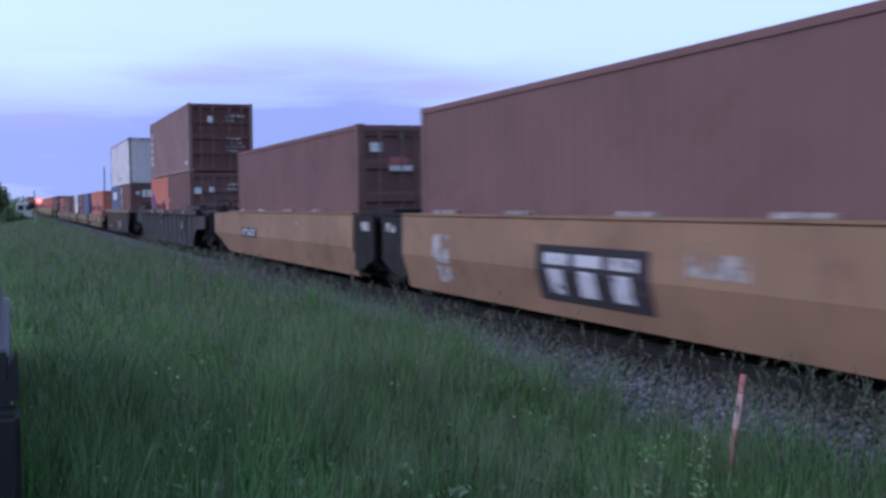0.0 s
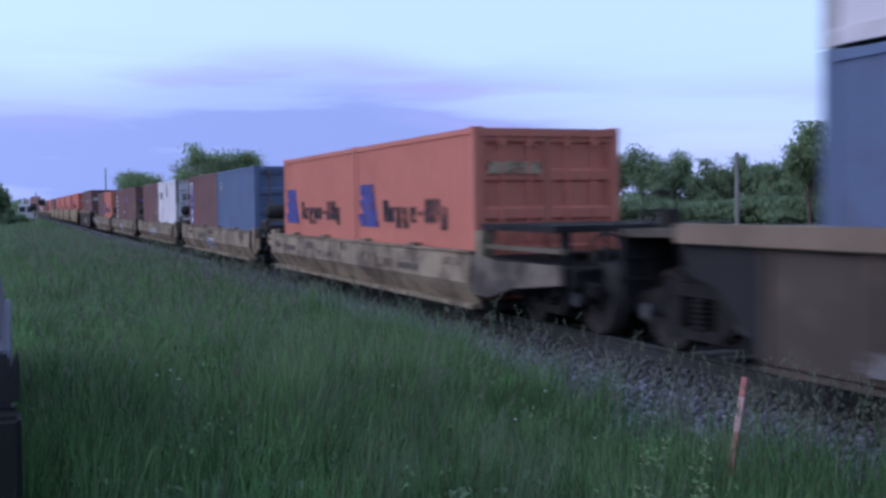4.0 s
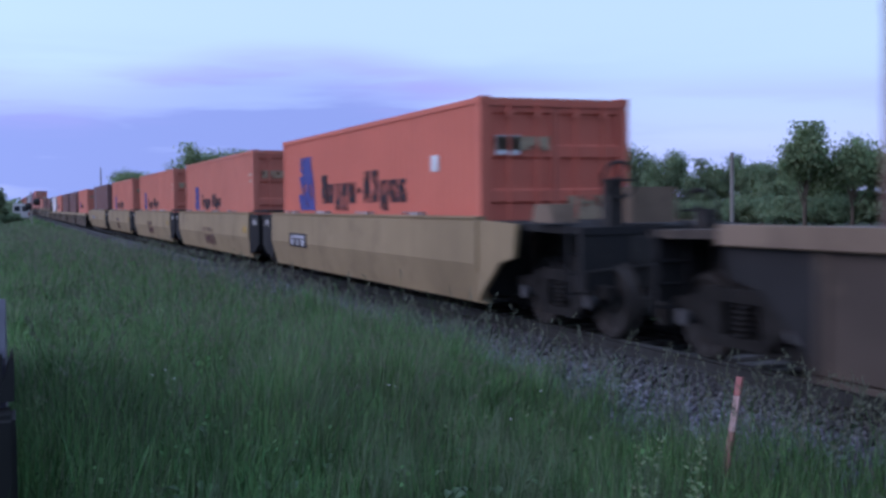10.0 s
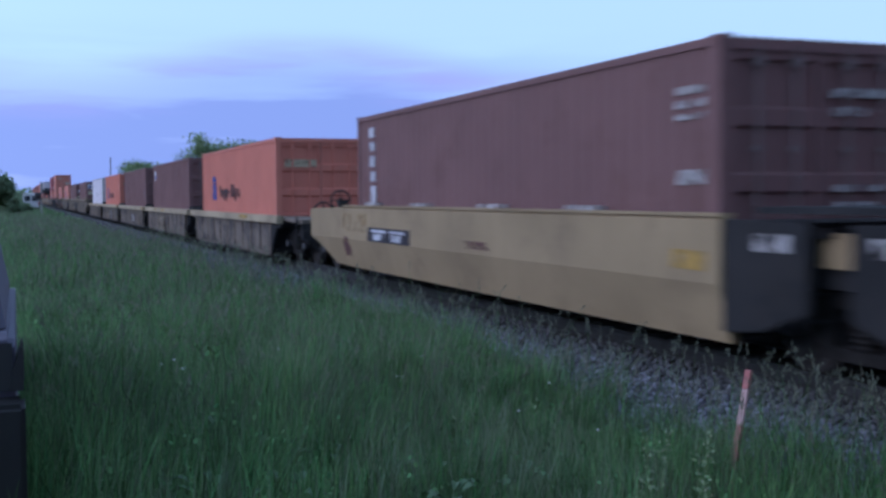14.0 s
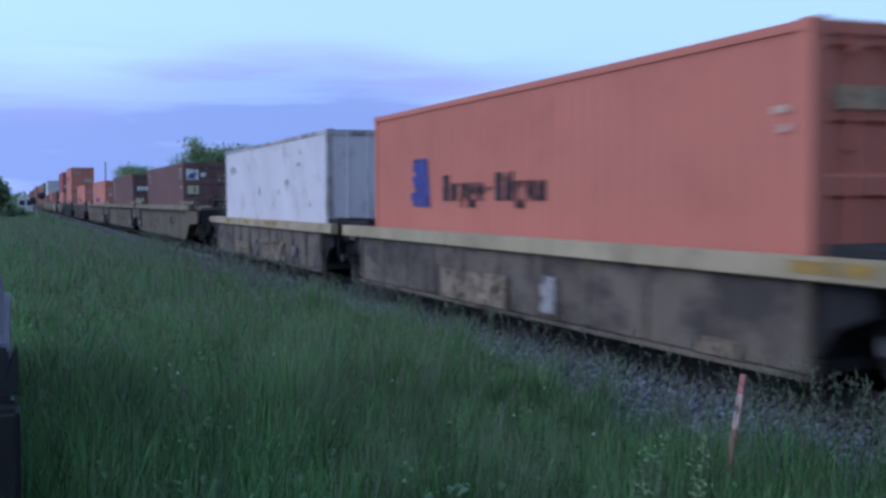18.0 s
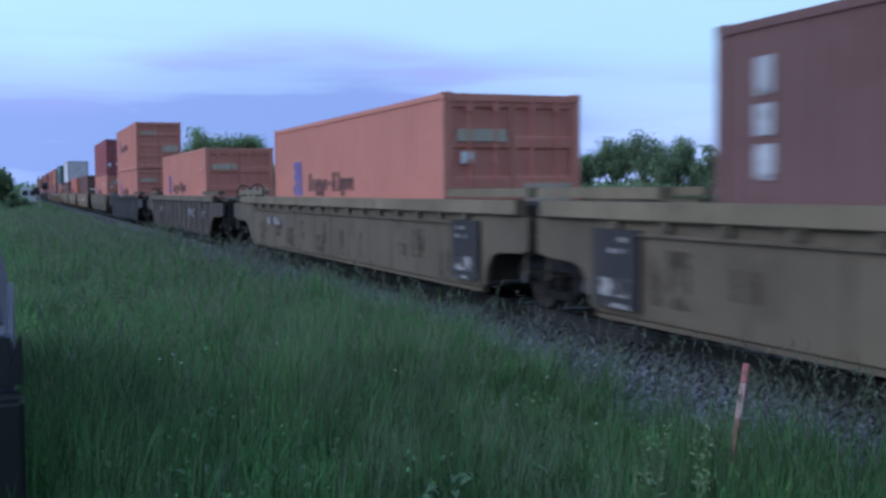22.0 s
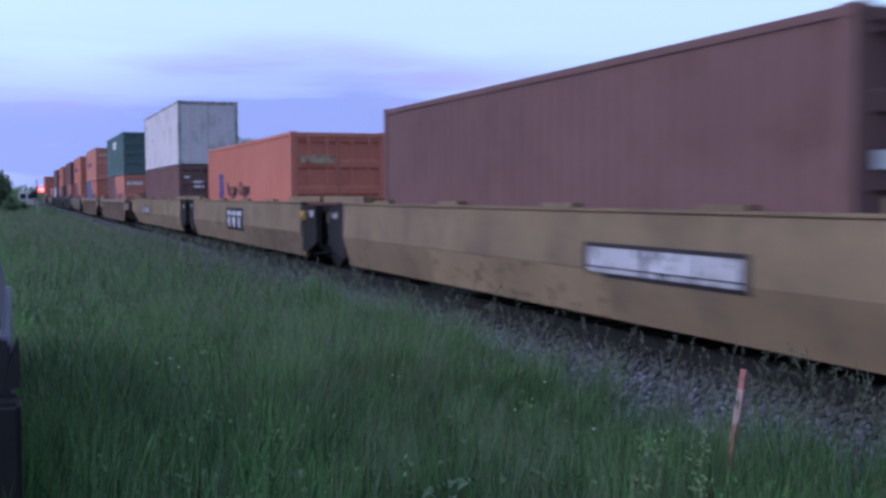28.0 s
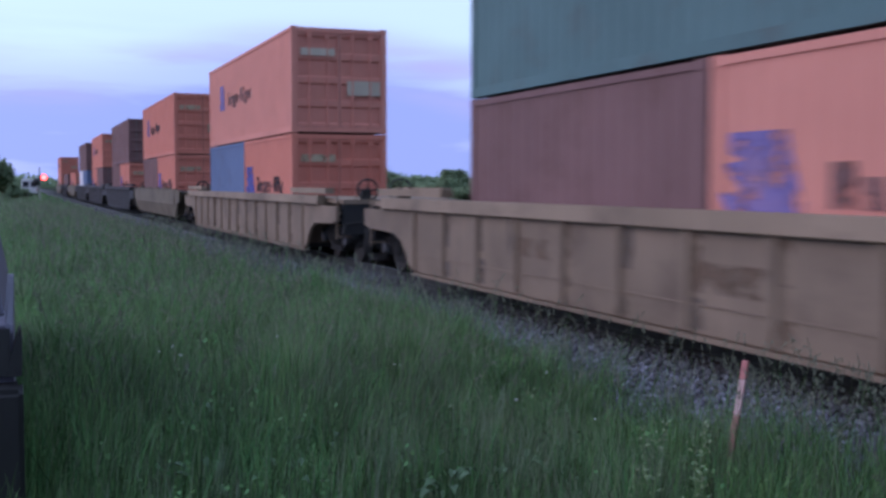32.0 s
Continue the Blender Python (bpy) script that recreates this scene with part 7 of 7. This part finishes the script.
def crossing_signal():
    """A level-crossing signal: mast, cross-arm and two lamp heads, turned aside while a lamp is dark."""
    x, y = 2.2, 110.0
    ob = tagged(new("crossing_signal"), "distant level-crossing signal with glowing red lamps", "signal")
    ob.location = (x, y, ground_z(x))
    part("mast", rod(bm_new(), (0, 0.2, 0), (0, 0.2, 3.4), 0.06, 8), GALV, ob)
    part("cross_arm", box(bm_new(), -0.5, 0.5, 0.14, 0.26, 2.22, 2.32), GALV, ob)
    heads = []
    for s, z in ((-0.38, 2.02), (0.38, 2.45)):
        h = part("lamp_head", rod(bm_new(), (0, 0.02, 0), (0, 0.18, 0), 0.34, 16, 0.2), RUBBER, ob, "black lamp head")
        h.location = (s, 0, z)
        part("lens", rod(bm_new(), (0, -0.012, 0), (0, 0.015, 0), 0.26, 16), GLOW, h, "glowing red lens")
        # tube added so that the glow is hidden once the head is turned
        bm = bm_new()
        for r, back in ((0.33, False), (0.30, True)):
            rings = [[bm.verts.new((r * math.cos(0.3927 * i), y, r * math.sin(0.3927 * i))) for i in range(16)] for y in (0.03, -0.4)]
            for i in range(16):
                bm.faces.new((rings[0][i], rings[0][(i + 1) % 16], rings[1][(i + 1) % 16], rings[1][i]))
        part("visor", bm, RUBBER, h, "black visor tube")
        heads.append((h, s, z))
    return heads


GLOW = glowing("red_signal_light", (1.0, 0.09, 0.08), 6.0)
HEADS = crossing_signal()
VANPAINT = surface("white_van_paint", (0.62, 0.6, 0.6), 0.35, 0, 0.08, 1.0, (0.4, 0.3, 0.28), 0.3)
GLASS = surface("dark_window_glass", (0.03, 0.035, 0.045), 0.08, 0.0, 0.1, 1.0, bump=0, spec=0.8)


def wheel(parent, x, y, r, w):
    t = part("wheel", rod(rod(bm_new(), (-w / 2, 0, 0), (w / 2, 0, 0), r * 0.9, 20), (-w * 0.35, 0, 0), (w * 0.35, 0, 0), r, 20), RUBBER, parent, "black rubber tyre")
    t.location = (x, y, r)
    part("rim", rod(bm_new(), (-w / 2 - 0.006, 0, 0), (w / 2 + 0.006, 0, 0), r * 0.6, 12), GALV, t, "grey wheel rim")


def parked_van(x, y):
    ob = tagged(new("parked_van"), "white delivery van waiting near the level crossing", "van")
    ob.location = (x, y, ground_z(x))
    bm = prism(bm_new(), [(0, 0.35), (0, 2.35), (3.6, 2.4), (4.2, 2.1), (4.7, 1.3), (5.4, 1.1), (5.5, 0.35)], "x", -0.95, 0.95)
    bmesh.ops.bevel(bm, geom=bm.edges[:], offset=0.06, segments=2, affect="EDGES")
    part("body_shell", bm, VANPAINT, ob)
    for s in (-1, 1):
        part("rear_window", box(bm_new(), s * 0.12, s * 0.8, -0.015, 0.02, 1.4, 2.05), GLASS, ob)
        part("tail_lamp", box(bm_new(), s * 0.82, s * 0.93, -0.02, 0.03, 0.8, 1.3), REDPALE, ob, "red tail lamp")
        for yy in (0.9, 4.5):
            wheel(ob, s * 0.85, yy, 0.35, 0.24)
    part("bumper", box(bm_new(), -0.93, 0.93, -0.1, 0.02, 0.35, 0.6), RUBBER, ob)


parked_van(1.8, 150)
CARPAINT = surface("silver_grey_car_paint", (0.12, 0.115, 0.15), 0.7, 0.0, 0.06, 1.0, bump=0, spec=0.15)
TRIM = surface("black_car_trim", (0.012, 0.012, 0.013), 0.55, 0, 0.2, 3.0, bump=0.05)


def parked_car():
    """An estate car on the grass, seen past its rear corner: the flank stands almost edge-on."""
    ob = tagged(new("parked_car"), "silver-grey car with black lower trim parked in grass", "car")
    right, rear = -0.018, 5.0
    ob.location = (right, rear, -0.02)
    def hull(outline, inset, x0, x1):
        bm = prism(bm_new(), outline, "x", x0, x1)
        bmesh.ops.bevel(bm, geom=bm.edges[:], offset=inset, segments=2, affect="EDGES")
        return bm
    part("body_shell", hull([(0.03, 0.84), (0.0, 1.05), (0.06, 1.10), (3.3, 1.04), (4.3, 0.95), (4.45, 0.7), (4.4, 0.45), (0.1, 0.45)], 0.03, -1.83, 0.0), CARPAINT, ob)
    bm = prism(bm_new(), [(0.10, 1.08), (0.32, 1.60), (0.9, 1.66), (2.2, 1.62), (3.2, 1.06)], "x", -1.76, -0.03)
    for v in bm.verts:
        if v.co.z > 1.3:
            v.co.x += 0.09 if v.co.x < -0.9 else -0.09
    bmesh.ops.bevel(bm, geom=bm.edges[:], offset=0.03, segments=2, affect="EDGES")
    part("cabin", bm, CARPAINT, ob)
    part("rear_window", prism(bm_new(), [(0.135, 1.16), (0.29, 1.53), (0.27, 1.54), (0.115, 1.17)], "x", -1.6, -0.2), GLASS, ob)
    part("rear_bumper", hull([(-0.06, 0.32), (-0.07, 0.80), (0.02, 0.84), (0.35, 0.62), (0.35, 0.32)], 0.02, -1.86, 0.036), TRIM, ob, "black plastic bumper")
    part("corner_trim", prism(bm_new(), [(-0.03, 0.86), (0.033, 0.86), (0.036, 1.0), (0.03, 1.07), (0.012, 1.02), (-0.01, 0.95)], "y", -0.03, 0.14), TRIM, ob, "black rear corner trim")
    for x0, x1 in ((-1.815, -1.55), (-0.27, -0.012)):
        part("tail_lamp", prism(bm_new(), [(-0.012, 0.86), (0.0, 1.06), (0.09, 1.04), (0.09, 0.86)], "x", x0, x1), TRIM, ob, "unlit dark tail lamp")
    for s in (-1.7, -0.13):
        for yy in (0.85, 3.55):
            wheel(ob, s, yy, 0.34, 0.22)
    part("side_sill", box(bm_new(), -0.05, 0.008, 1.3, 3.1, 0.28, 0.46), TRIM, ob)


parked_car()

# far tree line
def far_woods():
    rng = np.random.default_rng(5)
    n = 9000
    az = np.radians(rng.uniform(-6, 50, n))
    d = rng.uniform(520, 600, n)
    top = 4.5 + 2.5 * np.array([noise.noise((a * 40, 0, 0)) for a in az])
    z = rng.uniform(0, 1, n) * top
    p = np.stack([d * np.sin(az), d * np.cos(az), z], -1)
    nn = rng.normal(0, 1, (n, 3))
    t = np.cross(nn, rng.normal(0, 1, (n, 3)))
    t /= np.linalg.norm(t, axis=1)[:, None]
    b = np.cross(nn, t)
    b /= np.linalg.norm(b, axis=1)[:, None]
    s = rng.uniform(0.8, 1.8, n)[:, None]
    v = np.stack([p + t * s, p + b * s * 0.7, p - t * s, p - b * s * 0.7], 1).reshape(-1, 3)
    w = new("far_woods", fast_mesh("far_woods", v, np.arange(4 * n).reshape(-1, 4), LEAF))
    tagged(w, "distant dark line of woods on the horizon", "woods", kind="stuff")


far_woods()

# ---- movement ----
ALLWHEELS = []
for ob, mid, z in ROLLING:
    for o in ob.children_recursive:
        if o.name.split(".")[0] == "wheelset":
            o["along"] = mid + o.parent.location.y + o.location.y
            ALLWHEELS.append(o)


def travel(t):
    """Metres that the train has run at t seconds; it slows slightly."""
    s = (t - 16) / 16
    return 17.02 * t - 3.821 * (s * s - 1) + 0.446 * s * (s * s - 1) + 1.228 * s * s * (s * s - 1)


def motions():
    steps = [2.0 * i for i in range(17)]
    for ob, along, z in ROLLING:
        walk(ob, [(t, pose(TRACK, along - travel(t), z)) for t in steps])
    # wheels turn while they pass; their angle follows the distance run
    for w in ALLWHEELS:
        along, y = w["along"], w.location.y
        near = [k / FPS for k in range(32 * FPS + 1) if -6 < along - travel(k / FPS) < 42]
        if len(near) > 2:
            turn = [(t, math.degrees((travel(t) - travel(near[0])) / 0.455)) for t in near]
            if near[0] > 0:
                turn.insert(0, (0, 0.0))
            if near[-1] < 32:
                turn.append((32, turn[-1][1]))
            walk(w, [(t, pose(0, y, 0.455, a)) for t, a in turn])
    # a lamp head turned aside hides its glow, in place of switching it off
    times = ((0, 1), (1.2, 1), (1.6, 0), (26.5, 0), (27.4, 1), (32, 1)), ((0, 0), (22.4, 0), (22.9, 1), (26.0, 1), (26.6, 0), (32, 0))
    for (h, s, z), rows in zip(HEADS, (times[1], times[0])):
        walk(h, [(t, pose(s, 0, z, 0, 0, 0 if on else 85)) for t, on in rows])


motions()
